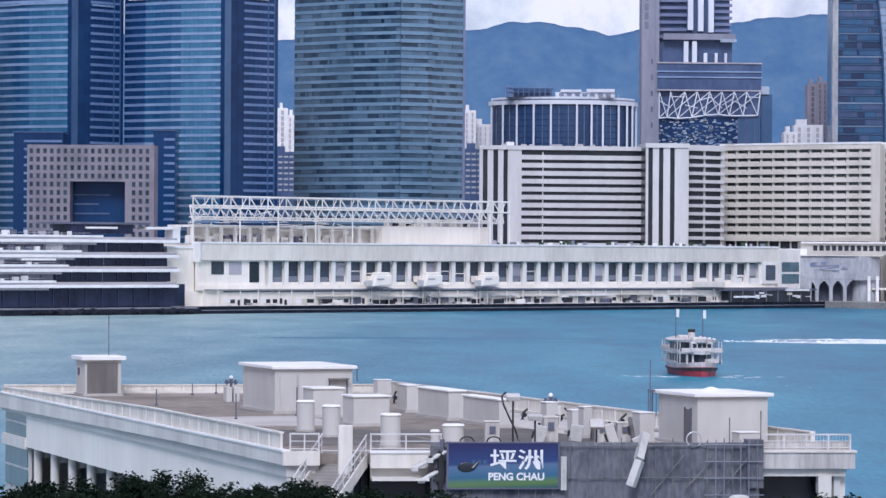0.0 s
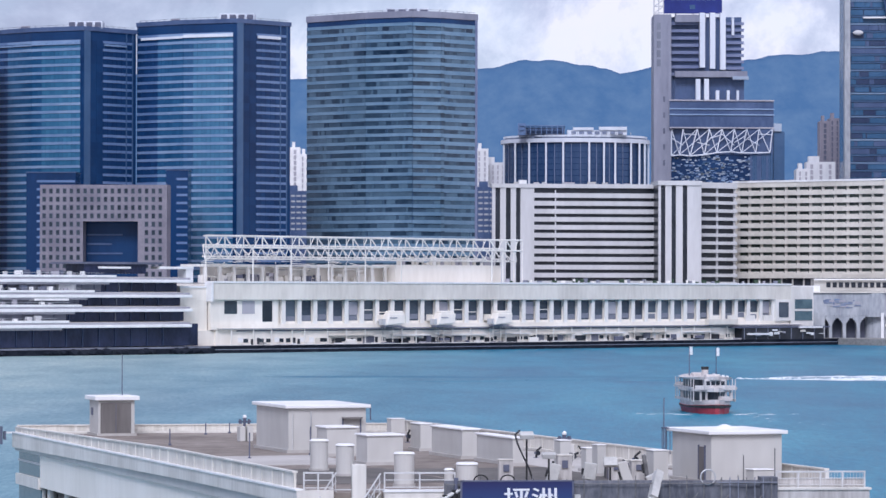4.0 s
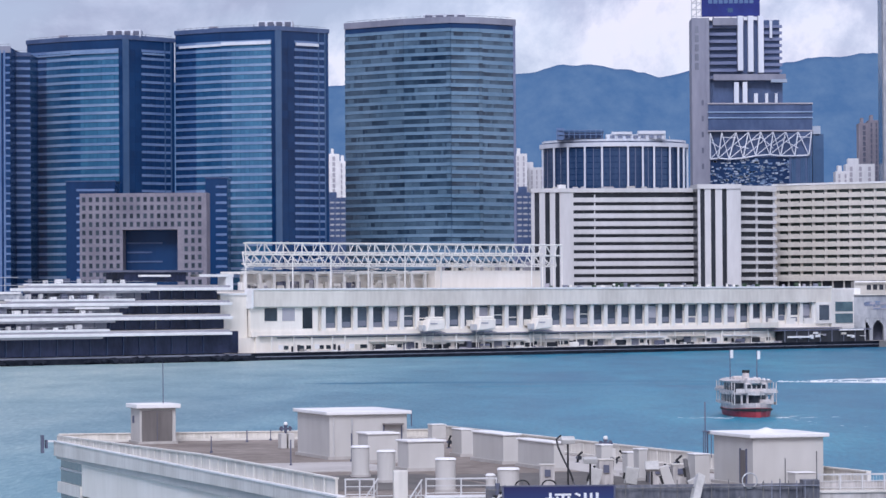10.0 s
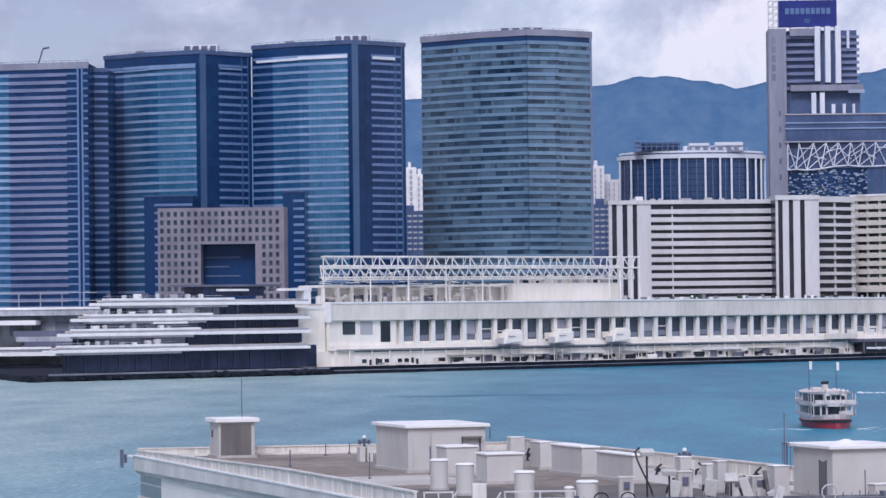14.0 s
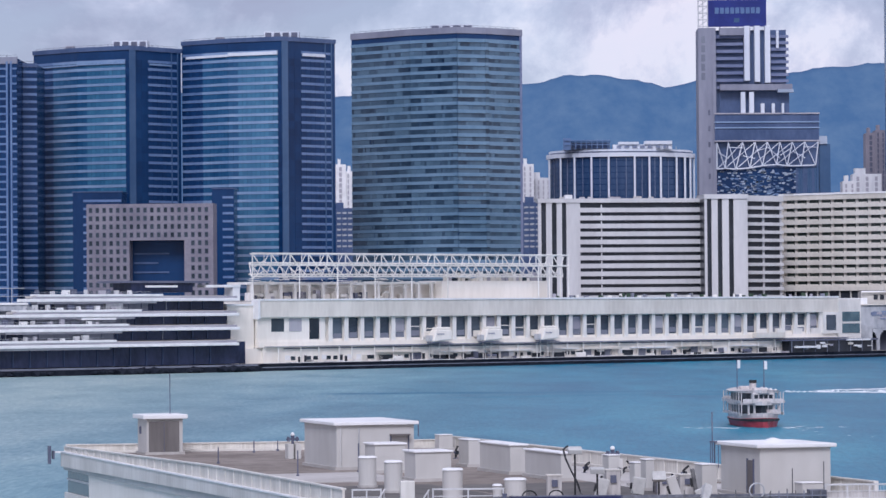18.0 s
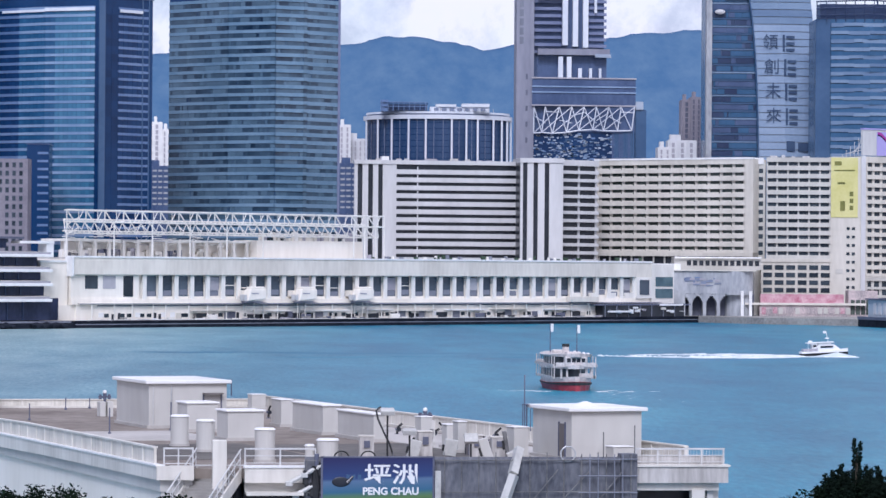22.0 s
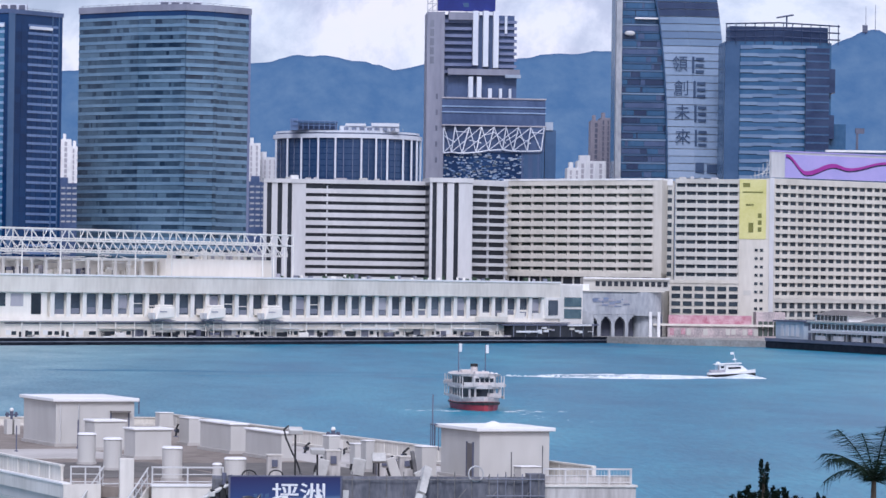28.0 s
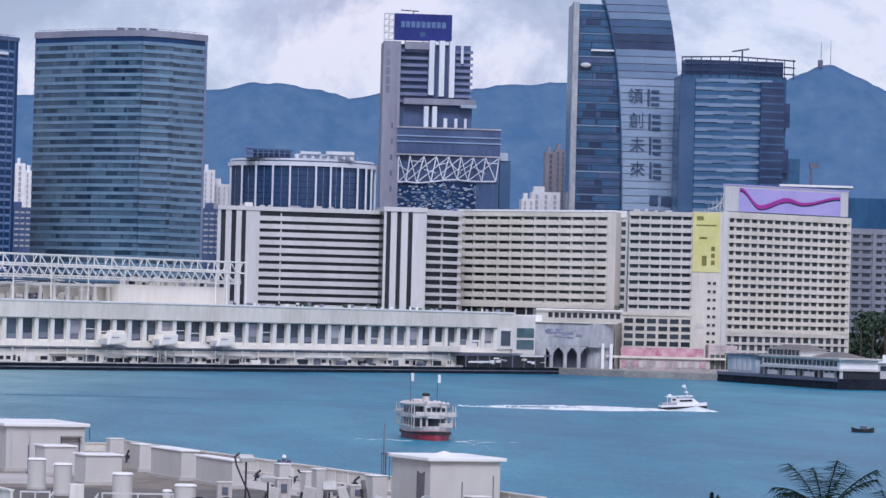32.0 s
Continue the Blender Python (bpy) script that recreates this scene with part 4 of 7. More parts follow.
for k in range(34):
    z = 84 + 4.4 * k
    mat = (SAIL_SKIN if z < 168 else RT_BAND if z < 186 else RT_DARK if z < 196 else STRIP_BLUE if z < 207 else RT_BAND)
    plan = lambda z: [(sail_l(z), F), (sail_l(z) * 0.55 + sail_r(z) * 0.45, F - 1.6), (sail_r(z), F + 1), (sail_r(z) - 1, F + 12), (sail_l(z), F + 12)]
    bm = fresh()
    lo, hi = [(x, y - 0.3) for x, y in plan(z)], plan(z + 4.0)
    a = [bm.verts.new((x, y, z)) for x, y in lo]
    b = [bm.verts.new((x, y, z + 4.0)) for x, y in hi]
    bm.faces.new(a[::-1])
    bm.faces.new(b)
    for i in range(5):
        bm.faces.new((a[i], a[(i + 1) % 5], b[(i + 1) % 5], b[i]))
    part("panel_band", bm, mat, sail)
    if k < 33:
        bm = fresh()
        prism(bm, [(x, y + 0.5) for x, y in plan(z + 4.2)[:3]] + [(x, y) for x, y in plan(z + 4.2)[3:]], z + 4.0, z + 4.4)
        part("joint", bm, BLUE_GREY, sail)
    if k < 32:
        part("edge_trim", tube(fresh(), (sail_l(z), F - 0.4, z), (sail_l(z + 4.4), F - 0.4, z + 4.4), 0.45, sides=5), STRIP_BLUE, sail)
# large characters hung down the sail; the firm's name is bars only
for k, ch in enumerate("領創未來"):
    z = 160.5 - 14.6 * k
    lettering("character", ch, 9.8, INK, sail, Matrix.Translation(((sail_l(z) * 0.74 + sail_r(z) * 0.26), F - 1.9, z)) @ Matrix.Rotation(radians(90), 4, "X"), "dark blue character")
for k in range(4):
    z = 160.5 - 14.6 * k
    x = sail_l(z) * 0.44 + sail_r(z) * 0.56
    bm = fresh()
    box(bm, x - 3.6, x - 2.2, F - 2.0, F - 1.8, z - 5, z + 5)
    for j in range(3):
        box(bm, x - 1.4, x + 3.6, F - 2.0, F - 1.8, z - 4.8 + 3.8 * j, z - 3.2 + 3.8 * j)
    part("letter_bar", bm, INK, sail, "plain dark bars in place of a name")
part("letter_bar", box(fresh(), 279, 284, F - 2.0, F - 1.8, 96, 102), INK, sail)
part("letter_bar", box(fresh(), 286, 297, F - 1.2, F - 1.0, 96, 101), INK, sail)

# ---- banded tower with roof frame ----
rt = thing("office_tower", "blue-grey office tower with pale bands and open roof frame", "office tower", group="office towers")
F = 1950.0
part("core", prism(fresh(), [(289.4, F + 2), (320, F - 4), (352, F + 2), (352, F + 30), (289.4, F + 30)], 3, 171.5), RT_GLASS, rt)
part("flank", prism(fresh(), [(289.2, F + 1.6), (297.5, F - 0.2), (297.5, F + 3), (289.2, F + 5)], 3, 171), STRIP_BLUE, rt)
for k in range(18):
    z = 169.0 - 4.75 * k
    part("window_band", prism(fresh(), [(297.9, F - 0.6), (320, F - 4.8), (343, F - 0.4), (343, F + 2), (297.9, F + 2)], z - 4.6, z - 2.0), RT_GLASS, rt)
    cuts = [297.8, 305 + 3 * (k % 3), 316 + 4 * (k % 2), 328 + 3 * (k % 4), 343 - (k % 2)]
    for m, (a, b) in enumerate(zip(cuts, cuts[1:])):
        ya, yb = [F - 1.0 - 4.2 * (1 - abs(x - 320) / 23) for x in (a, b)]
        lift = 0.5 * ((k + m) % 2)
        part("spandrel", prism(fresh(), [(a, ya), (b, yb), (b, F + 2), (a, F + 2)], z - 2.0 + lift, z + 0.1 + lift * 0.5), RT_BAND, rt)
part("dark_flank", prism(fresh(), [(336, F - 4.4), (350, F - 2.9), (350, F + 2), (336, F + 2)], 3, 168), RT_DARK, rt, "dark glass eastern flank")
for k in range(18):
    z = 165.4 - 4.75 * k
    part("flank_band", prism(fresh(), [(336, F - 4.6), (350, F - 3.1), (350, F - 2.4), (336, F - 3.9)], z - 1.0, z), STRIP_BLUE, rt)
for z0, z1, x1 in ((142, 156, 353.6), (115, 129, 353.2), (40, 106, 353)):
    part("side_box", box(fresh(), 343.5, x1, F - 2.5, F + 22, z0, z1), RT_DARK, rt, "dark glass projecting box")
part("low_wing", box(fresh(), 350, 361, F + 2, F + 20, 3, 124), RT_GLASS, rt)
for z in (173.5, 177.5, 181.6):
    part("frame_bar", tube(fresh(), (289, F - 1, z), (320, F - 5, z + 0.8), 0.45, sides=5), RT_DARK, rt)
    part("frame_bar", tube(fresh(), (320, F - 5, z + 0.8), (356.5, F, z - 0.4), 0.45, sides=5), RT_DARK, rt)
for k in range(13):
    x = 289.4 + 5.5 * k
    y = F - 1 - 4 * (1 - abs(x - 322) / 33)
    part("frame_post", tube(fresh(), (x, y, 170), (x, y, 182), 0.3, sides=5), RT_DARK, rt)
part("plant_screen", box(fresh(), 292, 350, F + 3, F + 16, 171, 180.6), RT_DARK, rt)
part("crane_arm", tube(tube(fresh(), (326, F + 6, 180), (326, F + 6, 187.6), 0.5), (320, F + 6, 186.2), (330, F + 6, 188), 0.5), RT_DARK, rt)

# ---- small blocks seen in the gaps ----
def flats(label, x0, x1, y, z1, mat, bays, group="blocks of flats"):
    ob = thing("block_of_flats", label, "flats", group=group)
    part("wall", box(fresh(), x0, x1, y, y + 18, 3, z1), mat, ob)
    w = (x1 - x0) / bays
    me = box_mesh("window", BLUE_GREY, w * 0.9, 0.2, 1.1) if mat is BELT else box_mesh("window", MAUVE_GREY if mat is not TAN_WALL else SLATE, w * 0.3, 0.2, 2.7)
    n = int((z1 - 60) / 3.4)
    for r in range(n):
        for c in range(bays):
            piece("window", me, ob, Matrix.Translation((x0 + (x1 - x0) * (c + 0.5) / bays, y, z1 - 3 - 3.4 * r)))
    part("roof_tank", box(fresh(), x0 + 1, x0 + (x1 - x0) * 0.45, y + 1, y + 8, z1, z1 + 3.4), mat, ob)
    for k in range(bays + 1):
        part("rib", box(fresh(), x0 + (x1 - x0) * k / bays - 0.4, x0 + (x1 - x0) * k / bays + 0.4, y - 0.7, y, 3, z1), mat, ob)
    return ob


flats("slender white flats behind the towers", -103.5, -97.8, 2100, 114.5, CAP, 1)
flats("slender white flats behind the towers", -97.2, -91.0, 2096, 110.0, CAP, 2)
flats("low blue-grey flats with dark windows", -105, -88, 2060, 86, BELT, 5)
flats("crowded pale flats beyond the office tower", 12.5, 19.5, 2080, 113, FLATS, 2)
flats("crowded pale flats beyond the office tower", 18.5, 30.5, 2095, 105, FLATS, 4)
flats("dull grey flats beyond the office tower", 13, 27, 2040, 88, BELT, 4)
flats("white stepped block of flats", 205.6, 213, 2030, 99, FLATS, 2)
flats("white stepped block of flats", 212.4, 229.0, 2036, 103.5, FLATS, 3)
flats("brown tower of flats", 230.6, 236.4, 2130, 133, TAN_WALL, 1)
flats("brown tower of flats", 236.0, 242.4, 2126, 134.5, TAN_WALL, 2)
flats("slender white slab between the blue towers", -160.3, -157.4, 1700, 84, FLATS, 1)

# ---- blocks at the right-hand end of the quay ----
grey = thing("grey_block", "mauve-grey block with rows of small windows", "building")
P, Q = (361.5, 1802), (470, 1812)
egg_crate(grey, P, Q, 3, 79.6, 0, 104, 16, 75.5, 4.2, 16, GREY_DIM, WINDOW, 4.6, 2.0, 0.6, 0)
part("upright", wall_box(fresh(), P, Q, 13, 15, 0, 0.6, 3, 79), GREY_DIM, grey)
low = thing("museum_block", "dark low block with a white roof edge behind the hotels", "building")
part("wall", box(fresh(), 330, 470, 1900, 1930, 3, 100), DUSK_GLASS, low)
part("roof", box(fresh(), 326, 372, 1890, 1935, 100, 103), NAVY, low)
part("roof_edge", box(fresh(), 338, 380, 1888, 1891, 105, 106.2), CAP, low)
part("roof_edge", box(fresh(), 338, 380, 1889, 1891, 103, 105), BAND_DIM, low)
part("roof_mast", tube(fresh(), (357, 1895, 100), (357, 1895, 118), 0.7), SLATE, low)
part("roof_arm", box(fresh(), 356, 361, 1894, 1896, 116, 119), SLATE, low)

# small plant on the hotel roofs
random.seed(41)
for name, x0, x1, y, z, n in (("hotel", 142, 208, 1672, 79.4, 7), ("wing", 222, 248, 1642, 80.2, 4), ("banded", 24, 94, 1652, 77.4, 9)):
    for k in range(n):
        ob = thing("roof_plant", "small pale plant unit on the hotel roof", "plant unit", Matrix.Translation((random.uniform(x0, x1), y + random.uniform(2, 6), z)), group="roof plant units")
        w, h = random.uniform(0.6, 2.2), random.uniform(0.5, 1.3)
        boxpart("case", random.choice((HOTEL_BEIGE, HOTEL_WHITE, MAUVE_GREY)), ob, (-w, w, -1, 1, 0, h))
        boxpart("grille", MAUVE_GREY, ob, (-w * 0.6, w * 0.6, -1.05, -1, h * 0.3, h * 0.7))

# ---- the long cruise terminal; x runs along its quay, -y looks over the water ----
OT = Matrix.Translation((-98.7, 1341, 0)) @ Matrix.Rotation(radians(42.29), 4, "Z")
term = thing("terminal_building", "long white cruise terminal with a deep parapet", "terminal", OT)
boxpart("apron", QUAY, term, (-20, 372, -6, 60, -3, 2.6))
boxpart("seawall", PIER_DARK, term, (-20, 372, -6.6, -6, -3, 1.3))
boxpart("seawall_ledge", GREY_DIM, term, (-20, 372, -6.75, -6, 1.3, 1.6))
boxpart("seawall", PIER_DARK, term, (-20, 372, -6.5, -6, 1.6, 2.4))
boxpart("quay_edge", PIER_DARK, term, (-20, 372, -6.8, -6.0, 2.4, 3.0), "dark timber fender of the quay")
boxpart("kerb", CAP, term, (0, 300, -6.0, -5.5, 2.6, 3.2), "white kerb along the apron")
boxpart("core", WHITE_OT, term, (2, 343, 1.6, 58, 2.6, 27.5))
boxpart("parapet", PARAPET, term, (2, 344, -1.2, 3.2, 21.3, 28.0), "broad weathered grey parapet band")
boxpart("parapet_cap", CAP, term, (1.6, 344, -1.5, 3.4, 28.0, 28.7))
boxpart("parapet_end", CAP, term, (0.6, 1.6, -1.4, 3.2, 20.6, 28.2))
boxpart("roof_deck", ROOF_PALE, term, (2, 343, 3.2, 58, 27.5, 28.1))
boxpart("floor_slab", WHITE_OT, term, (1.2, 343, -0.6, 1.6, 9.2, 11.4))
boxpart("walkway", HOTEL_BEIGE, term, (4, 350, -1.9, -0.6, 9.3, 9.8))
boxpart("walkway_edge", MAUVE_GREY, term, (4, 350, -2.0, -1.9, 9.45, 9.7))
boxpart("gallery_back", WHITE_OT, term, (1.2, 36, 0.2, 1.6, 11.4, 21.3))
pane = box_mesh("window", OT_GLASS, 6.2, 0.15, 8.4)
small = box_mesh("window", OT_GLASS, 6.4, 0.15, 5.2)
sill = box_mesh("sill", WHITE_OT, 5.8, 0.5, 1.1)
mull = box_mesh("mullion", WHITE_OT, 5.6, 0.25, 0.35)
col = box_mesh("column", WHITE, 1.9, 0.9, 9.9)
# paler grey panel over the lower part of a window
lower_pane = box_mesh("lower_pane", GREY_DIM, 5.6, 0.1, 2.2)
random.seed(4)
for s, w, h in ((11.5, 6.4, 5.2), (20.6, 6.4, 5.2), (30.4, 5.0, 8.4)):
    boxpart("window", WINDOW if s != 20.6 else MAUVE_GREY, term, (s - w / 2, s + w / 2, 0.05, 0.2, 20.8 - h, 20.8))
s = 38.7
bays = []
while s < 334:
    piece("column", col, term, Matrix.Translation((s, 0.6, 16.35)))
    bays.append(s + 4.2)
    s += 8.4
piece("column", col, term, Matrix.Translation((s, 0.6, 16.35)))
for i, s in enumerate(bays):
    kind = 0 if i < 1 else random.choice((0, 0, 0, 1, 1, 2))
    piece("window", pane if kind != 2 else small, term, Matrix.Translation((s, 1.62, 16.7 if kind != 2 else 18.1)))
    piece("sill", sill, term, Matrix.Translation((s, 1.5, 11.9)))
    piece("lower_pane", lower_pane, term, Matrix.Translation((s, 1.55, 13.4 + 0.4 * (i % 3))))
    if kind == 1:
        piece("mullion", mull, term, Matrix.Translation((s, 1.5, 16.0 + (i % 2))))
    if i % 6 == 4:
        boxpart("shutter", MAUVE_GREY, term, (s - 2.8, s + 2.8, 1.2, 1.4, 15, 20.4))
for k in range(4):
    boxpart("window_bar", WHITE, term, (290 + 12 * k, 296 + 12 * k, -0.4, 0.2, 11.4, 14.0), "low white balustrade")
# ground floor: pipes, stores, doors and awnings along the apron
boxpart("ground_wall", WHITE_OT, term, (3.5, 350, -0.4, 1.6, 2.6, 9.2))
boxpart("pipe_run", SLATE, term, (14, 300, -0.9, -0.5, 8.55, 8.95), "dark pipe run under the walkway")
boxpart("gutter", GREY_DIM, term, (60, 348, -2.15, -1.9, 9.2, 9.5))
me_d = [box_mesh("door", m, w, 0.2, h) for m, w, h in ((DARK, 1.3, 2.6), (SLATE, 3.6, 2.9), (WINDOW, 2.2, 1.5), (DARK, 5.4, 2.3), (CREAM, 3.0, 2.4), (CAP, 2.4, 1.9), (GREY_DIM, 4.4, 3.2))]
hd = (2.6, 2.9, 1.5, 2.3, 2.4, 1.9, 3.2)
s = 16.0
while s < 345:
    k = random.choice((0, 2, 5)) if s < 50 else random.choice((0, 0, 1, 2, 2, 3, 3, 4, 5, 6))
    piece("door", me_d[k], term, Matrix.Translation((s, -0.4, 2.75 + hd[k] / 2 + (1.3 if k in (2, 5) else random.choice((0, 0.5))))))
    s += random.uniform(1.6, 5.0)
s = 62.0
while s < 300:
    w = random.uniform(9, 26)
    boxpart("awning", random.choice((CAP, WHITE, CREAM)), term, (s, s + w, -2.6 + random.uniform(0, 0.8), -0.4, 6.3 + random.uniform(-0.2, 0.3), 6.75))
    s += w + random.uniform(2, 12)
for k in range(34):
    s = 10 + 10 * k + random.uniform(-2, 2)
    boxpart("post", WHITE, term, (s, s + 0.35, -1.8, -1.45, 2.6, 9.3))
for k in range(60):
    s = random.uniform(12, 340)
    w, h = random.uniform(0.8, 5), random.uniform(0.5, 1.5)
    boxpart("crate", random.choice((CAP, WHITE, WHITE, DARK, SLATE, MAUVE_GREY, QUAY)), term, (s, s + w, -5.0, -3.6, 2.6, 2.6 + h))
for k in range(5):
    boxpart("van", random.choice((CAP, SLATE, WHITE)), term, (70 + 52 * k, 75 + 52 * k, -3.4, -1.9, 2.9, 5.0), bevel=0.3)
boxpart("wall_end", WHITE_OT, term, (-12.5, 1.2, 2.2, 40, 2.6, 26.0), "plain white flank wall")
boxpart("wall_end_cap", CAP, term, (-13, 1.2, 1.8, 40, 26.0, 26.8))
boxpart("flank_base", WHITE_OT, term, (-5, 3.5, 0.5, 6, 2.6, 9.0))
boxpart("end_block", WHITE, term, (343.5, 359, -1.6, 20, 2.6, 27.4), "white end block with blue glazing")
for z in (11.5, 17.0):
    boxpart("end_glass", CORNER_GLASS, term, (346, 358, -1.8, -1.55, z, z + 4.4))
boxpart("end_low", WHITE, term, (333, 343.5, -1.6, 3, 11.4, 21.3))
boxpart("end_window", OT_GLASS, term, (335, 341.5, -1.8, -1.5, 13, 20))

# waterside restaurant with dark canopy
rest = thing("restaurant_pavilion", "dark waterside restaurant with awnings and pale umbrellas", "restaurant", OT)
boxpart("body", DARK, rest, (306, 362, -5.4, -0.5, 2.7, 8.2))
boxpart("roof", SLATE, rest, (302, 366, -6.0, -0.4, 8.2, 8.9))
boxpart("awning", CAP, rest, (309, 324, -7.0, -5.4, 5.0, 5.8))
boxpart("awning", CAP, rest, (344, 360, -6.6, -5.4, 8.0, 8.8))
random.seed(61)
for k in range(14):
    s = random.uniform(306, 360)
    boxpart("umbrella", random.choice((CAP, CREAM, MAUVE_GREY)), rest, (s, s + random.uniform(1.2, 3), -6.4, -5.5, 4.4 + random.uniform(0, 2.4), 5.0 + random.uniform(0, 2.6)))
for k in range(7):
    boxpart("pillar", GREY_DIM, rest, (307 + 8 * k, 307.3 + 8 * k, -5.7, -5.4, 2.7, 8.2))
boxpart("side_wall", PARAPET, rest, (286, 305, -3.6, -1.0, 9.9, 12.2))

# three passenger bridges docked in front
for s in (93.0, 121.6, 154.5):
    br = thing("passenger_bridge", "white wheeled passenger boarding bridge with a hooded cabin", "boarding bridge", OT @ Matrix.Translation((s, -5.0, 2.6)), group="boarding bridges")
    cab = fresh()
    lo = [cab.verts.new(v) for v in ((-4.6, -1.9, 8.0), (5.4, -1.9, 8.8), (5.4, 2.4, 8.8), (-4.6, 2.4, 8.0))]
    hi = [cab.verts.new(v) for v in ((-2.8, -1.7, 12.9), (5.8, -1.7, 12.9), (5.8, 2.2, 12.9), (-2.8, 2.2, 12.9))]
    cab.faces.new(lo[::-1])
    cab.faces.new(hi)
    for i in range(4):
        cab.faces.new((lo[i], lo[(i + 1) % 4], hi[(i + 1) % 4], hi[i]))
    bmesh.ops.bevel(cab, geom=list(cab.edges), offset=0.35, segments=2, profile=0.5, affect="EDGES")
    shell = part("cabin", cab, WHITE_OT, br)
    boxpart("hood", WHITE_OT, shell, (-2.2, 5.2, -1.4, 2.2, 12.6, 14.0), bevel=0.5)
    boxpart("window_strip", MAUVE_GREY, shell, (-2.6, 1.2, -1.95, -1.7, 10.9, 11.4))
    boxpart("gantry", SLATE, br, (-6.8, 6.4, -1.0, -0.6, 7.3, 7.55))
    boxpart("tunnel", WHITE_OT, br, (-4.2, 4.0, 2.4, 6.0, 9.8, 12.4))
    boxpart("underframe", MAUVE_GREY, br, (-5.0, 4.6, -0.8, 2.0, 7.4, 8.0), "grey underframe")
    boxpart("bellows", HOTEL_WHITE, br, (-5.9, -4.4, -1.0, 1.8, 8.2, 10.6))
    for x in (-3.6, 0.8):
        leg = part("leg", tube(fresh(), (x, 0.4, 0), (x, 0.4, 8.6), 0.16), PARAPET, br)
        boxpart("axle", SLATE, leg, (x - 0.8, x + 0.8, -0.4, 1.2, 0, 0.9))

# rooftop structures and the space frame
roof = thing("rooftop_storey", "set-back rooftop storey with white posts and vents", "rooftop storey", OT)
boxpart("back_wall", WHITE_OT, roof, (16, 160, 16.5, 26, 28.1, 34.6))
boxpart("roof_slab", WHITE, roof, (6, 108, 13, 26, 34.6, 35.6))
boxpart("white_store", WHITE_OT, roof, (107, 168, 9, 24, 28.1, 36.0), "plain white rooftop store")
for k in range(14):
    boxpart("post", WHITE, roof, (8 + 7.4 * k, 9.3 + 7.4 * k, 12.6, 13.8, 28.1, 35.0))
for k in range(36):
    s = random.uniform(5, 104)
    w, h = random.uniform(1.5, 5), random.uniform(1.2, 4.2)
    boxpart("vent", random.choice((MAUVE_GREY, SLATE, WHITE, PARAPET, CREAM)), roof, (s, s + w, 14, 16.2, 28.1, 28.1 + h))
for k in range(26):
    s = 112 + 2.1 * k + random.uniform(0, 1)
    boxpart("roof_unit", random.choice((WHITE, PARAPET, MAUVE_GREY, WINDOW)), roof, (s, s + random.uniform(1, 3), 12, 14, 36.0, 37 + random.uniform(0, 3)))
for k in range(34):
    s, y, z = random.uniform(4, 104), random.uniform(10, 17), random.uniform(33, 37.6)
    part("pipe_run", tube(fresh(), (s, y, z), (s + random.uniform(3, 12), y, z + random.uniform(-0.4, 0.4)), 0.16, sides=5), random.choice((WHITE, PARAPET, MAUVE_GREY)), roof)
for k in range(44):
    s = random.uniform(165, 340)
    w, h = random.uniform(0.4, 2.4), random.uniform(0.4, 1.7)
    boxpart("edge_unit", random.choice((WHITE, GREY_DIM, MAUVE_GREY, LEAF_FAR)), roof, (s, s + w, 2.4, 3.4, 28.1, 28.9 + h))
frame_thing = thing("space_frame", "white steel space frame over the terminal roof", "space frame", OT)
Z1, Z2, Z3 = 47.0, 42.4, 37.8


def truss(name, a, b, r=0.22):
    """A bar between (s, y, z) nodes; deeper rows start further along, so that the end stands square to the water."""
    part(name, tube(fresh(), *[(s + 0.65 * (y - 4), y, z) for s, y, z in (a, b)], r, sides=5), WHITE, frame_thing)


F0, END = 1.8, 176.0
for y, z in ((4, Z1), (12, Z1), (4, Z2), (8, Z2), (8, Z3), (16, Z2 + 1), (18, Z3 + 1)):
    truss("chord", (F0, y, z), (END - 0.65 * (y - 4), y, z), 0.36)
n = 18
bay = (END - F0) / n
for k in range(n + 1):
    s = F0 + bay * k
    truss("post", (s, 4, Z2), (s, 4, Z1), 0.27)
    if k < n:
        truss("brace", (s, 4, Z1), (s + bay * 0.4, 4, Z2), 0.3)
        truss("post", (s + bay * 0.62, 4, Z2), (s + bay * 0.62, 4, Z1), 0.17)
        truss("brace", (s + bay * 0.62, 8, Z2), (s + bay * 0.98, 12, Z1), 0.2)
        for h in (0.0, 0.5):
            a, m, e = s + bay * h, s + bay * (h + 0.27), s + bay * (h + 0.5)
            e = min(e, END - 3)
            truss("tie", (a, 4, Z1), (max(a - 3, F0), 12, Z1))
            truss("rib", (a, 8, Z3), (max(a - 5, F0), 16, Z2 + 1))
            truss("brace", (a, 8, Z2), (m, 8, Z3), 0.2)
            truss("brace", (m, 8, Z3), (e, 8, Z2), 0.2)
            truss("hanger", (m, 8, Z3), (m, 18, Z3 + 1), 0.18)
for s in (F0, 26, 46, 66, 86, 106, 158, 164.5, 171, 176):
    truss("leg", (s, 4, 28.1), (s, 4, Z2), 0.3)
random.seed(14)
for k in range(46):
    s, y, z = random.uniform(4, 150), random.uniform(7, 20), random.uniform(33, 41)
    truss("stray_bar", (s, y, z), (s + random.uniform(-3, 8), y + 2, z + random.uniform(-1.5, 1.5)), 0.17)
for k in range(2):
    truss("brace", (F0, 4, 37 + 4 * k), (F0 + 6, 4, 40 + 4 * k))
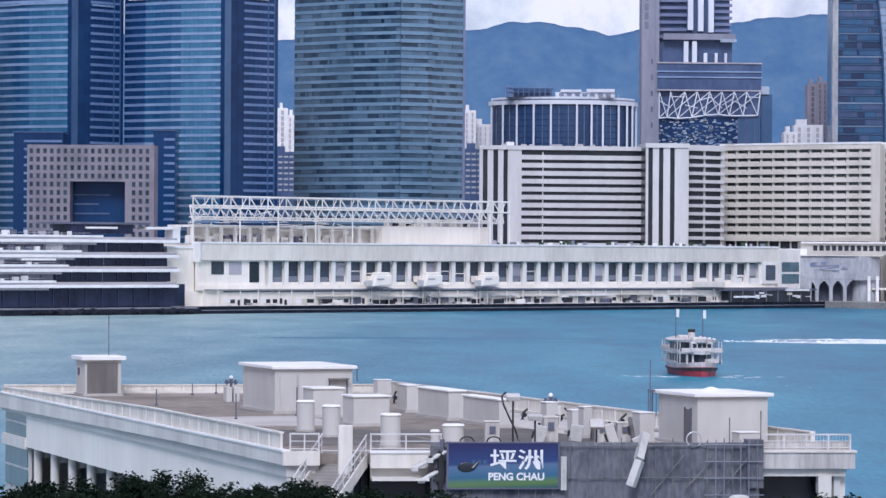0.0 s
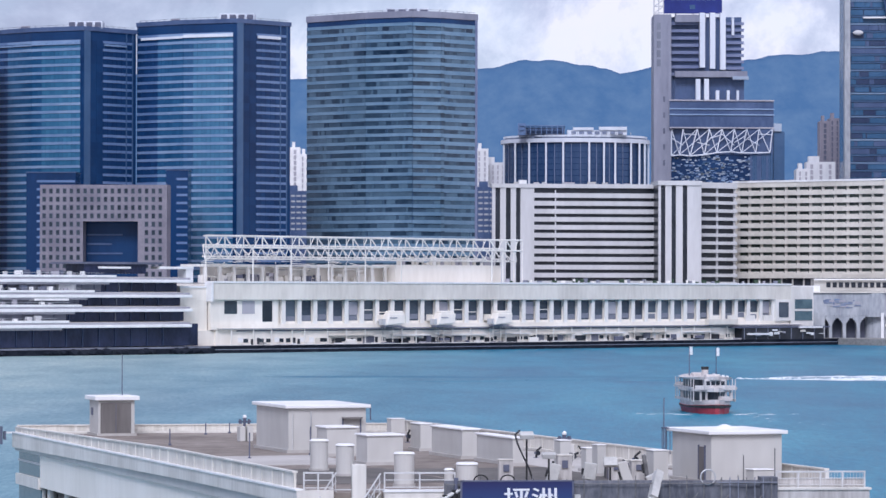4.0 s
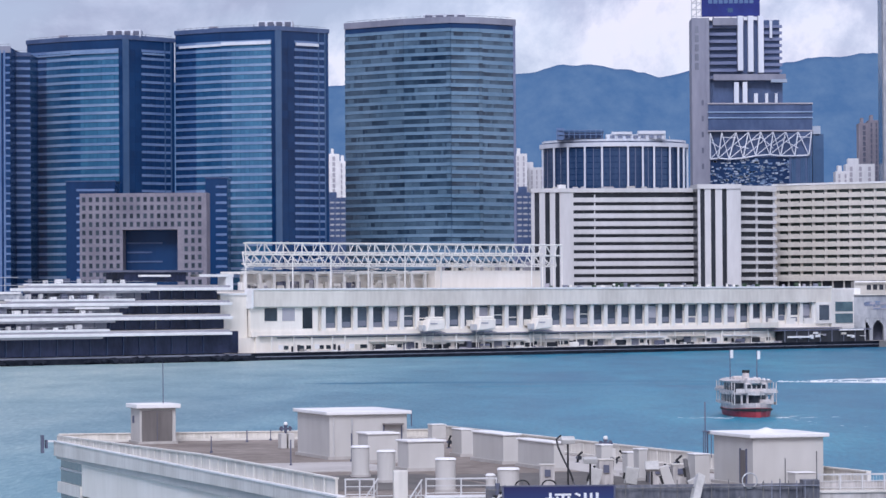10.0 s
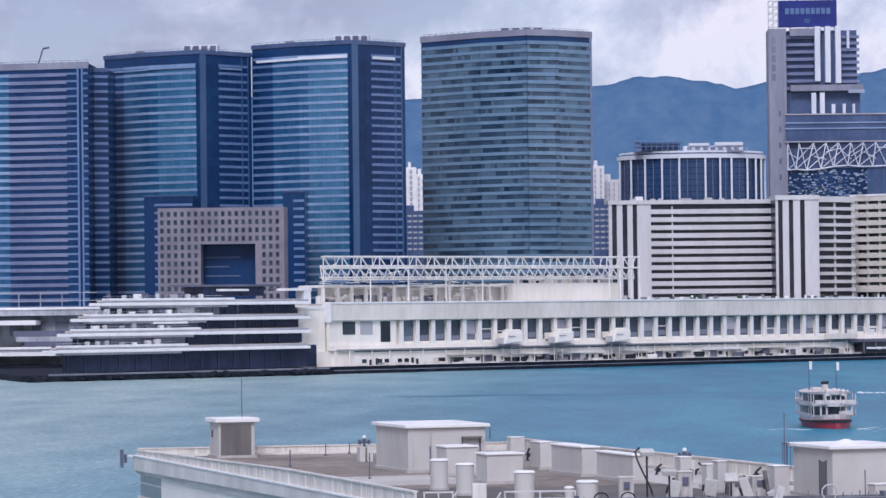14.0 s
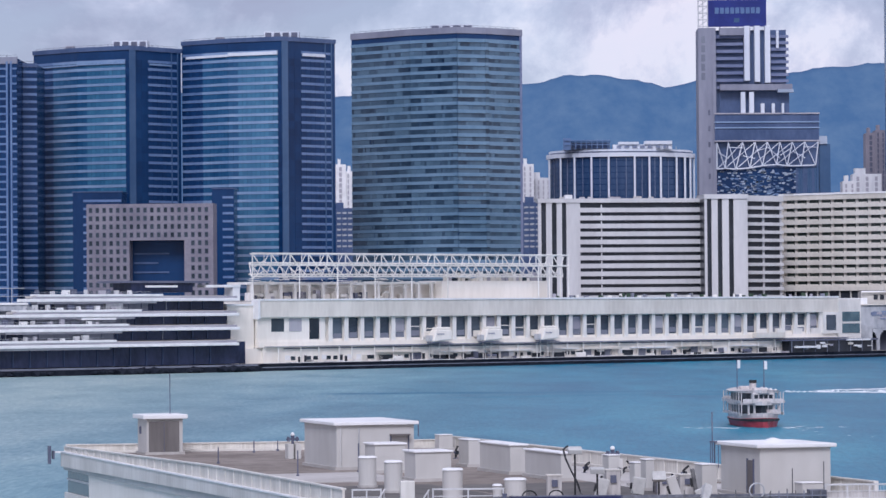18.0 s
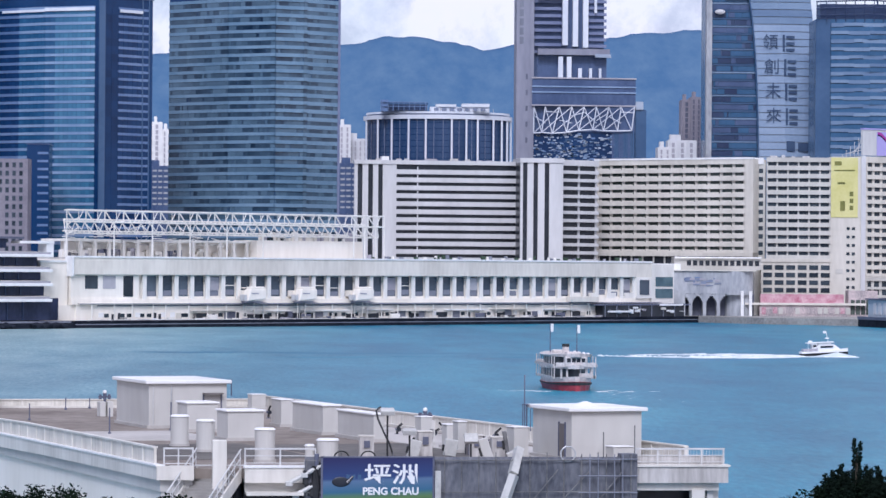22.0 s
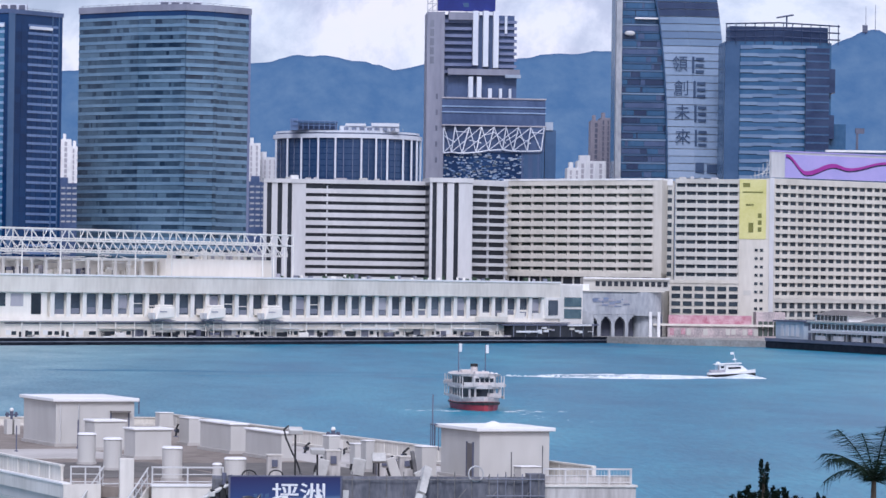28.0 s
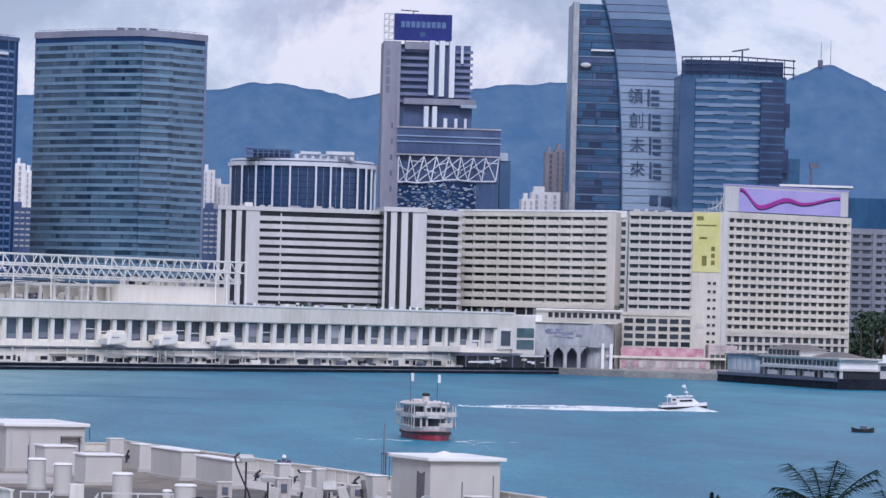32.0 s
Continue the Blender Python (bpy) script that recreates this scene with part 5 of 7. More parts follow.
boxpart("corner_slab", CAP, roof, (-22, -5, 3, 9, 33.4, 34.4))
boxpart("corner_post", CAP, roof, (-8.6, -5.2, 3.2, 8.8, 28.0, 33.4))

# ---- stepped glass terraces at the tip of the terminal ----
ter = thing("terrace_pavilion", "stepped waterfront pavilion of white terrace edges and dark glazing", "pavilion", OT)
random.seed(17)
TO_OT = OT.inverted()


def in_ot(x, y):
    v = TO_OT @ Vector((x, y, 0))
    return v.x, v.y


part("rock_base", prism(fresh(), [(-4, -9.5), (-4, 45)] + [in_ot(*q) for q in ((-205, 1470), (-330, 1470), (-330, 1442), (-264, 1420), (-236, 1342), (-206, 1246))] + [(-140, -9.5)], -3, 2.2), PIER_DARK, ter, "dark rubble foot of the quay")
boxpart("foot_kerb", GREY_DIM, ter, (-138, -6, -9.4, -8.6, 2.2, 2.9), "pale wet kerb over the rubble")
steps = [(-138.0, 12.9, -8.6, -74.9), (-130.0, 19.0, -6.4, -67.4), (-122.5, 24.5, -4.2, -59.8), (-112.5, 30.4, -2.0, -47.8)]
prev = 3.2
for i, (x0, z, y0, cut) in enumerate(steps):
    ins = 6 if i else 8
    end = -10 if i == 0 else -15.5
    part("glazing", prism(fresh(), [(x0 + ins, y0 + 2.4), (end, y0 + 2.4), (end, 38), (x0 + ins + 40, 38)], prev, z - 1.0), PLUM, ter, "dark recessed glazing")
    # each terrace: one slim white edge all along, and a second deck edge over its lighter half
    last = (-16.0, -14.0, -12.5, -10.5)[i]
    boxpart("terrace_edge", CAP, ter, (x0, last, y0 - 1.6, y0 + 4, z - 2.4, z - 1.25), bevel=0.12)
    boxpart("terrace_lip", MAUVE_GREY, ter, (x0 + 4, last - 1, y0 - 1.2, y0 + 4, z - 1.25, z - 0.45))
    boxpart("terrace_edge", CAP, ter, (x0 + 6, cut, y0 - 1.4, y0 + 4, z - 0.45, z + 0.45), bevel=0.1)
    if i:
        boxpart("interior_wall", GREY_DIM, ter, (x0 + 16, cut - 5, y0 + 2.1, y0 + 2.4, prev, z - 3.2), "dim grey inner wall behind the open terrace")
    # mauve grey puts the shade below the white edge into the soffit's colour
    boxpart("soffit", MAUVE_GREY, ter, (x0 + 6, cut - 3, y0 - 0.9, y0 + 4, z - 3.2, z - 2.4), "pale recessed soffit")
    for k in range(9):
        s = x0 + 8 + (cut - x0 - 18) * k / 9 + random.uniform(-2, 2)
        boxpart("parasol", random.choice((CAP, MAUVE_GREY, SLATE, HOTEL_WHITE)), ter, (s, s + random.uniform(0.8, 3.0), y0 + 0.4, y0 + 1.8, z + 0.5, z + random.uniform(1.2, 2.4)))
    part("deck", prism(fresh(), [(x0 + 1, y0), (-16, y0), (-16, 38), (x0 + 42, 38)], z - 1.0, z - 0.2), ROOF_PALE, ter)
    for k in range(16):
        s = x0 + 6 + (cut - x0 - 12) * k / 15
        boxpart("rail_post", SLATE, ter, (s, s + 0.15, y0 - 1.2, y0 - 1.05, z + 0.1, z + 1.2))
    boxpart("rail", STEEL, ter, (x0 + 3, cut - 6, y0 - 1.25, y0 - 1.1, z + 1.2, z + 1.32))
    for k in range(14):
        s = x0 + ins + 2 + (-22 - x0 - ins) * k / 14
        boxpart("mullion", RT_DARK if k % 5 or i == 0 else GREY_DIM, ter, (s, s + 0.4, y0 + 2.1, y0 + 2.4, prev, z - 1.2))
    prev = z
boxpart("stair_flight", STEEL, ter, (-74, -66, -1.8, 0, 24.0, 28.0))
boxpart("top_lounge", PLUM, ter, (-58, -28, 4, 16, 31.5, 35.2), "dark rooftop lounge")
boxpart("lounge_roof", SLATE, ter, (-64, -20, 3, 18, 35.2, 36.0))
boxpart("lounge_edge", CAP, ter, (-52, -38, 0.6, 3, 33.4, 34.2))
boxpart("gazebo", CAP, ter, (-88, -72, -5.6, -2.2, 21.0, 21.8))
random.seed(9)
for k in range(40):
    s = random.uniform(-146, -8)
    w = random.uniform(1.2, 3.2)
    bm = fresh()
    bmesh.ops.create_icosphere(bm, subdivisions=1, radius=w)
    for v in bm.verts:
        v.co *= random.uniform(0.7, 1.15)
    bmesh.ops.scale(bm, vec=(1.2, 1, 0.6), verts=bm.verts)
    bmesh.ops.translate(bm, vec=(s, -10.5 + random.uniform(-1, 1), 1.0), verts=bm.verts)
    part("rock", bm, PIER_DARK, ter)

# ---- white ferry terminal wing further west ----
west = thing("west_terminal", "pale low terminal building with a white roof edge", "terminal")
boxpart("wall", BLUE_GREY, west, (-330, -205, 1460, 1500, 3, 26.5), "pale grey wall")
boxpart("roof_edge", BLUE_GREY, west, (-330, -206, 1454, 1462, 24.6, 27.6))
boxpart("roof_edge", CAP, west, (-330, -232, 1444, 1458, 20.6, 22.6))
boxpart("window_band", DARK, west, (-330, -233, 1455, 1460, 22.6, 24.2))
boxpart("deck", BLUE_GREY, west, (-240, -205, 1440, 1460, 13.5, 15.5))
boxpart("deck", BLUE_GREY, west, (-330, -225, 1436, 1460, 8.5, 11))
# slate boxes added as solid stand-ins for the shade between decks
boxpart("shade", SLATE, west, (-242, -205, 1446, 1460, 15.5, 18.0))
boxpart("shade", SLATE, west, (-236, -205, 1438, 1460, 11.2, 13.5))
boxpart("quay_wall", PIER_DARK, west, (-330, -190, 1430, 1460, -3, 3.4))
boxpart("gangway", CAP, west, (-246, -216, 1428, 1432, 7.4, 9.0))
for k in range(13):
    part("rail_post", tube(fresh(), (-328 + 9.5 * k, 1464, 26), (-328 + 9.5 * k, 1464, 34.5), 0.16, sides=5), STEEL, west)
part("rail", tube(fresh(), (-330, 1464, 34.5), (-208, 1464, 34.5), 0.16, sides=5), STEEL, west)
part("rail", tube(fresh(), (-330, 1464, 31), (-208, 1464, 31), 0.12, sides=5), STEEL, west)

boxpart("roof_line", CAP, west, (-330, -205.5, 1453.5, 1454, 27.2, 28.2))
boxpart("deck_line", CAP, west, (-330, -224, 1435.5, 1436, 10.2, 11.2))
for k in range(12):
    boxpart("wall_bay", GREY_DIM, west, (-326 + 10 * k, -320 + 10 * k, 1459.7, 1460, 16.0, 22.0))

# ---- arched landing building and hoardings on the right-hand quay ----
land = thing("arched_pavilion", "weathered blue-grey waterfront building on arches", "building")
boxpart("hoarding", BLUE_GREY, land, (169, 196, 1598, 1616, 13.5, 24.4), "blue-grey painted upper wall")
part("round_bay", prism(fresh(), [(199.5 + 9.0 * math.cos(a), 1606 + 9.0 * math.sin(a)) for a in [math.tau * k / 28 for k in range(28)]], 13.0, 24.3), BLUE_GREY, land, "rounded pale grey bay")
part("round_bay_foot", prism(fresh(), [(201.5 + 6.4 * math.cos(a), 1606 + 6.4 * math.sin(a)) for a in [math.tau * k / 24 for k in range(24)]], 3.0, 13.0), BLUE_GREY, land)
boxpart("roof_rail", PARAPET, land, (165, 209, 1597, 1616, 24.4, 24.9))
boxpart("white_box", CAP, land, (157, 173, 1600, 1616, 22.6, 27.8))
boxpart("back", SLATE, land, (169, 209, 1606, 1616, 3, 13.5))
for k in range(3):
    x = 177 + 6.6 * k
    bm = fresh()
    prism(bm, [(x, 1598), (x + 1.6, 1598), (x + 1.6, 1604), (x, 1604)], 3, 13.5)
    part("arch_pier", bm, BLUE_GREY, land)
    for side in (-1, 1):
        for j in range(4):
            w = 2.6 * (1 - math.cos(math.radians(22 * (j + 1))))
            x0 = x + 1.6 if side > 0 else x - w
            part("arch_haunch", box(fresh(), x0, x0 + w, 1598.2, 1604, 9.4 + j, 10.4 + j), BLUE_GREY, land)
boxpart("stair_wall", BLUE_GREY, land, (166, 175, 1597, 1606, 3, 15))
for x in (201.5, 205.5):
    boxpart("white_post", CAP, land, (x, x + 1.4, 1596, 1598, 3, 15))
random.seed(23)
for k in range(26):
    x, z = random.uniform(170, 190), 18.6 + random.gauss(0, 0.9)
    boxpart("mural_patch", random.choice((PLANT_BLUE, PLANT_BLUE, MAUVE_GREY, BAND_DIM)), land, (x, x + random.uniform(0.6, 3.4), 1597.7 + 0.002 * k, 1598, z, z + random.uniform(0.3, 1.3)))
deck = thing("roof_walkway", "pale roof terrace with small windows and rails", "walkway")
boxpart("slab", HOTEL_BEIGE, deck, (172, 214, 1618, 1632, 25, 31))
for k in range(12):
    boxpart("window", DARK, deck, (178 + 3 * k, 180 + 3 * k, 1617.7, 1618, 27, 29.4))
boxpart("rail", CAP, deck, (172, 214, 1616, 1617, 30.6, 31.2))
hoard = thing("shop_hoarding", "pink and white shop hoarding along the quay", "hoarding")
boxpart("upper", PINK, hoard, (212, 252, 1604, 1608, 9.2, 13.6))
boxpart("lower", MURAL, hoard, (211, 254, 1600, 1607, 3, 8.6))
boxpart("ledge", PARAPET, hoard, (204, 262, 1599, 1607, 8.4, 9.4))
for k in range(16):
    boxpart("poster", random.choice((MURAL, MURAL, PINK, HOTEL_BEIGE)), hoard, (212 + 2.7 * k, 214 + 2.7 * k, 1599.7, 1600, 4 + 0.2 * (k % 3), 7.2))
boxpart("end_wall", MURAL, hoard, (254, 268, 1602, 1612, 3, 15.5))
for k in range(5):
    boxpart("poster", random.choice((BLUE_GREY, MAUVE_GREY, GREEN_GLASS)), hoard, (255 + 2.5 * k, 257 + 2.5 * k, 1601.7, 1602, 4, 11))
# finger pier of the cross-harbour ferry, and its twin further east
FP = Matrix.Translation((247, 1502, 0)) @ Matrix.Rotation(math.atan2(-137, 26), 4, "Z")
fp = thing("ferry_pier", "old two-storey pale ferry pier on a dark fender", "ferry pier", FP, group="ferry piers")
boxpart("fender", PIER_DARK, fp, (-2, 142, -4, 22, -3, 4.4))
boxpart("fender_rail", SLATE, fp, (-2, 142, -4.4, -4, 3.2, 4.6))
boxpart("landward_block", LIGHT_BLUE, fp, (0, 36, 0, 18, 4.4, 12.0), "blue-grey boarded end block")
boxpart("landward_roof", SLATE, fp, (-1, 38, -1, 19, 12.0, 12.7))
for k in range(4):
    boxpart("shutter", FLATS, fp, (7 + 6.5 * k, 10.5 + 6.5 * k, -0.2, 0, 5.6, 10.8))
boxpart("gap_wall", SLATE, fp, (36, 44, 2, 16, 4.4, 11.5))
boxpart("lower_wall", DARK, fp, (44, 134, 1.5, 18, 4.4, 8.0))
for k in range(16):
    boxpart("lower_post", HOTEL_WHITE, fp, (44.5 + 5.9 * k, 45.7 + 5.9 * k, 0.2, 1.4, 4.4, 8.0))
for k in range(4):
    boxpart("canvas_screen", CAP, fp, (50 + 22 * k, 62 + 22 * k, 0.0, 0.2, 4.6, 6.6))
boxpart("upper_wall", CAP, fp, (44, 134, 0, 17, 8.0, 12.2))
boxpart("floor_band", HOTEL_WHITE, fp, (43, 135, -0.8, 17, 7.6, 8.5))
boxpart("eave", HOTEL_BEIGE, fp, (43, 136, -1.4, 18.5, 12.2, 12.9))
me = box_mesh("window", WINDOW, 3.4, 0.15, 2.2)
for k in range(18):
    piece("window", me, fp, Matrix.Translation((48 + 4.8 * k, 0, 10.5)))
boxpart("upper_house", CAP, fp, (42, 82, 3, 15, 12.9, 15.4), "pale upper storey")
for k in range(8):
    piece("window", me, fp, Matrix.Translation((46 + 4.6 * k, 3, 14.2)))
for x0, x1 in ((40, 84), (96, 126)):
    bm = fresh()
    zb = 15.4 if x0 < 50 else 12.9
    a = [bm.verts.new(v) for v in ((x0, 2, zb), (x1, 2, zb), (x1, 16, zb), (x0, 16, zb))]
    b = [bm.verts.new(v) for v in ((x0 + 7, 9, zb + 2.2), (x1 - 7, 9, zb + 2.2))]
    for q in ((a[0], a[1], b[1], b[0]), (a[1], a[2], b[1]), (a[2], a[3], b[0], b[1]), (a[3], a[0], b[0]), (a[3], a[2], a[1], a[0])):
        bm.faces.new(q)
    part("hipped_roof", bm, GREY_DOOR, fp, "small dark hipped roof")
fp2 = thing("ferry_pier", "long white ferry pier with a dark fender", "ferry pier", Matrix.Translation((268, 1432, 0)) @ Matrix.Rotation(radians(-14), 4, "Z"), group="ferry piers")
boxpart("fender", PIER_DARK, fp2, (0, 90, -3, 16, -3, 4.0))
boxpart("wall", HOTEL_WHITE, fp2, (1, 90, 0, 14, 4.0, 10.6))
boxpart("eave", CAP, fp2, (0, 90, -1, 15, 10.6, 11.3))
for k in range(17):
    piece("window", me, fp2, Matrix.Translation((5 + 5.0 * k, 0, 8.4)))
boxpart("roof_house", FLATS, fp2, (34, 60, 4, 12, 11.3, 14.2))
part("flag_pole", tube(fresh(), (42, 6, 14.2), (42, 6, 18.5), 0.15), STEEL, fp2)

# ---- the near ferry pier; x runs across it, y out along it ----
PM = Matrix.Translation((-9.11, 200.0, 0)) @ Matrix.Rotation(radians(18.67), 4, "Z")
FM = PM @ Matrix.Rotation(radians(-13.67), 4, "Z")      # its skewed front; x along the front, -y towards the shore
ZR = 12.95
A0, C0, D0, B0 = (0.0, 0.0), (32.9, -8.0), (31.6, 82.5), (0.0, 86.6)
pier = thing("ferry_pier_building", "long white concrete ferry pier building with a flat roof", "pier building", PM)


def inset(o):
    return [(A0[0] + o, A0[1] + o), (C0[0] - o, C0[1] + o), (D0[0] - o, D0[1] - o), (B0[0] + o, B0[1] - o)]


part("roof_slab", prism(fresh(), inset(0.3), 12.35, ZR), ROOF, pier, "brown weathered roof screed")
def sloped_wall(p, q, a, b, o0, o1, lo, hi):
    """A wall box whose bottom and top run in straight slopes; lo, hi: heights at a and at b."""
    bm = wall_box(fresh(), p, q, a, b, o0, o1, 0, 1)
    d = (Vector(q) - Vector(p)).normalized()
    for v in bm.verts:
        u = (Vector((v.co.x, v.co.y)) - Vector(p)).dot(d)
        v.co.z = (hi if v.co.z > 0.5 else lo)[0 if abs(u - a) < abs(u - b) else 1]
    return bm


part("ledge", sloped_wall(B0, A0, 0, 60, -0.5, 0.35, (11.85, 12.28), (13.08, 13.13)), PIER_TRIM, pier, "white projecting eaves band")
part("ledge", sloped_wall(B0, A0, 60, 86.6, -0.5, 0.35, (12.28, 12.3), (13.13, 13.13)), PIER_TRIM, pier)
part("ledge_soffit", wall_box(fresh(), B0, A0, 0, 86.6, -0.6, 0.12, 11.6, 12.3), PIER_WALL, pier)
part("ledge_lip", sloped_wall(B0, A0, 0, 86.6, -0.1, 0.42, (13.04, 13.09), (13.14, 13.19)), CAP, pier, "pale lip of the eaves")
part("ledge", wall_box(fresh(), C0, D0, 0, 90.4, -0.5, 0.35, 12.3, 13.13), PIER_TRIM, pier)
part("ledge", wall_box(fresh(), D0, B0, 0, 31.8, -0.5, 0.35, 12.3, 13.13), PIER_TRIM, pier)
# parapets: stained panels between posts, with a coping
for p, q, s0, s1, zt in ((B0, A0, 0.0, 84.8, 14.08), (C0, D0, 5.0, 90.4, 14.0), (D0, B0, 0, 31.8, 13.6)):
    n = int((s1 - s0) / 2.4)
    w = (s1 - s0) / n

    def top(u, side=(p is B0 and q is A0), zt=zt):        # the side parapet sinks towards the far corner
        return zt - (max(0.0, 52.0 - u) / 52.0 * 0.62 if side else 0.0)

    for k in range(n):
        a = s0 + w * k
        part("parapet_panel", sloped_wall(p, q, a + 0.01, a + w - 0.01, -0.16, 0.0, (13.1, 13.1), (top(a), top(a + w))), STAIN, pier)
        part("parapet_pilaster", wall_box(fresh(), p, q, a - 0.09, a + 0.09, -0.2, 0.05, 13.1, top(a) - 0.02), PIER_TRIM, pier)
        part("coping", sloped_wall(p, q, a, a + w, -0.24, 0.1, (top(a), top(a + w)), (top(a) + 0.1, top(a + w) + 0.1)), PIER_TRIM, pier)
# side wall, its glazed end bay and the open ground floor
part("side_wall", wall_box(fresh(), B0, A0, 9.4, 86.4, -0.6, -0.1, 9.0, 12.0), WALL_WARM, pier)
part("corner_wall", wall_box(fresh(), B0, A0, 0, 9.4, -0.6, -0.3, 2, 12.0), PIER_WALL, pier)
for z0, z1 in ((9.7, 11.95), (5.6, 8.8)):
    for k in range(4):
        part("window", wall_box(fresh(), B0, A0, 0.3 + 2.25 * k, 2.5 + 2.25 * k, -0.3, -0.2, z0, z1), CORNER_GLASS, pier, "blue-grey glazing")
    part("window_bar", wall_box(fresh(), B0, A0, 0.2, 9.3, -0.3, -0.12, (z0 + z1) / 2 - 0.08, (z0 + z1) / 2 + 0.08), STEEL, pier)
part("sill_band", wall_box(fresh(), B0, A0, 0, 9.4, -0.4, 0.05, 8.8, 9.7), PIER_TRIM, pier)
# near-black wall carries the shade of the open ground floor
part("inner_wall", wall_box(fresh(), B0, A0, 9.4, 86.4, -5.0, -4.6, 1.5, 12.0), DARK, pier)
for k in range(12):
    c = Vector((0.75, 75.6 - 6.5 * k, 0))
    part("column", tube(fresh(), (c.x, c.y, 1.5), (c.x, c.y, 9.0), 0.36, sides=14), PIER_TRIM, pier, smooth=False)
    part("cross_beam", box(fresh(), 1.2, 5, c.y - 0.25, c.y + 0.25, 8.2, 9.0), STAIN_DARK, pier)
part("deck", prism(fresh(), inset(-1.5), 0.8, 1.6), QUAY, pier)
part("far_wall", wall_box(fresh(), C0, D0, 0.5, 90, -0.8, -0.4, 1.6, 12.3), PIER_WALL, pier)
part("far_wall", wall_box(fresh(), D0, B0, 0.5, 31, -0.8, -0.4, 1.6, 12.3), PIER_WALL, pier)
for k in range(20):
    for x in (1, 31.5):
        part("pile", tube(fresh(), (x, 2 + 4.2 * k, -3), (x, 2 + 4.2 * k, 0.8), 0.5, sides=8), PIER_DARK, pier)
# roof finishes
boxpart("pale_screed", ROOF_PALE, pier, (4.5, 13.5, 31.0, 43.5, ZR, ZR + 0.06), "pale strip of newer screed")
boxpart("dark_screed", ROOF_DARK, pier, (2.0, 13.0, 8.5, 26.0, ZR, ZR + 0.03), "darker patch of roof")
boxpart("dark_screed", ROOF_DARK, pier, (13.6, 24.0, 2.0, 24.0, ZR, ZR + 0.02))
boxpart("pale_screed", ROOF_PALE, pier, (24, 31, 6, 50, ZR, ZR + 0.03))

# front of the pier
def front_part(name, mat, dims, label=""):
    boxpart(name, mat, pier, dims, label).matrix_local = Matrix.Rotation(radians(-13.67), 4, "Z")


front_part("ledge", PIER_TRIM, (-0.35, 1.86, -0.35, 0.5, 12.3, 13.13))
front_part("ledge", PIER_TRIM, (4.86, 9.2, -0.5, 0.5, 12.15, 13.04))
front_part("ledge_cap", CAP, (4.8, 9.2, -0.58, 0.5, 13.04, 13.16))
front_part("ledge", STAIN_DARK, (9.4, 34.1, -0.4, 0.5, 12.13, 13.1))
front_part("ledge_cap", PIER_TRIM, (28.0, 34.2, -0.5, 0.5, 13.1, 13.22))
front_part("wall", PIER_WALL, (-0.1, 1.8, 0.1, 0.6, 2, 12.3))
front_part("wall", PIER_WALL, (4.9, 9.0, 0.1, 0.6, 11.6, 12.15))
# near-black panels stand for the shade behind the netting and in the doorway
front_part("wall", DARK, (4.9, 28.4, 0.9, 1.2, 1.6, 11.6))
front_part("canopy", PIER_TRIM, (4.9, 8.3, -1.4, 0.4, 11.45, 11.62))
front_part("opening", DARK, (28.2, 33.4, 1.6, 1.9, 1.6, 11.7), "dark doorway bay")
front_part("lintel", PIER_TRIM, (28.2, 33.6, 0.0, 0.7, 11.65, 12.15))
front_part("column", PIER_TRIM, (31.9, 32.7, -0.2, 0.6, 1.6, 11.7))
front_part("column", PIER_TRIM, (33.0, 33.7, 0.6, 1.4, 1.6, 11.7))


def railing(ob, a, b, y, z, h=1.05, gap=1.35, infill=True):
    n = max(1, round((b - a) / gap))
    for k in range(n + 1):
        x = a + (b - a) * k / n
        part("rail_post", box(fresh(), x - 0.045, x + 0.045, y - 0.045, y + 0.045, z, z + h), RAIL, ob)
    part("top_rail", box(fresh(), a - 0.05, b + 0.05, y - 0.05, y + 0.05, z + h - 0.06, z + h + 0.04), RAIL, ob)
    part("mid_rail", box(fresh(), a, b, y - 0.025, y + 0.025, z + h * 0.55, z + h * 0.55 + 0.05), RAIL, ob)
    part("low_rail", box(fresh(), a, b, y - 0.025, y + 0.025, z + 0.12, z + 0.17), RAIL, ob)
    if infill:
        for k in range(n * 7):
            x = a + (b - a) * (k + 0.5) / (n * 7)
            part("baluster", box(fresh(), x - 0.009, x + 0.009, y - 0.009, y + 0.009, z + 0.14, z + h - 0.05), RAIL, ob)


r1 = thing("railing", "white painted steel railing on the roof edge", "railing", FM, group="roof railings")
railing(r1, 0.1, 1.8, 0.0, 13.13, 1.05, 0.9, False)
r2 = thing("railing", "white painted steel railing on the roof edge", "railing", FM, group="roof railings")
railing(r2, 4.9, 9.1, 0.0, 13.16, 1.0, 2.4, False)
r3 = thing("railing", "stained pale railing on the roof edge", "railing", FM, group="roof railings")
railing(r3, 28.5, 33.9, 0.12, 13.22, 0.95)
boxpart("kick_plate", STAIN_DARK, r3, (28.5, 33.9, 0.16, 0.2, 13.22, 13.72))

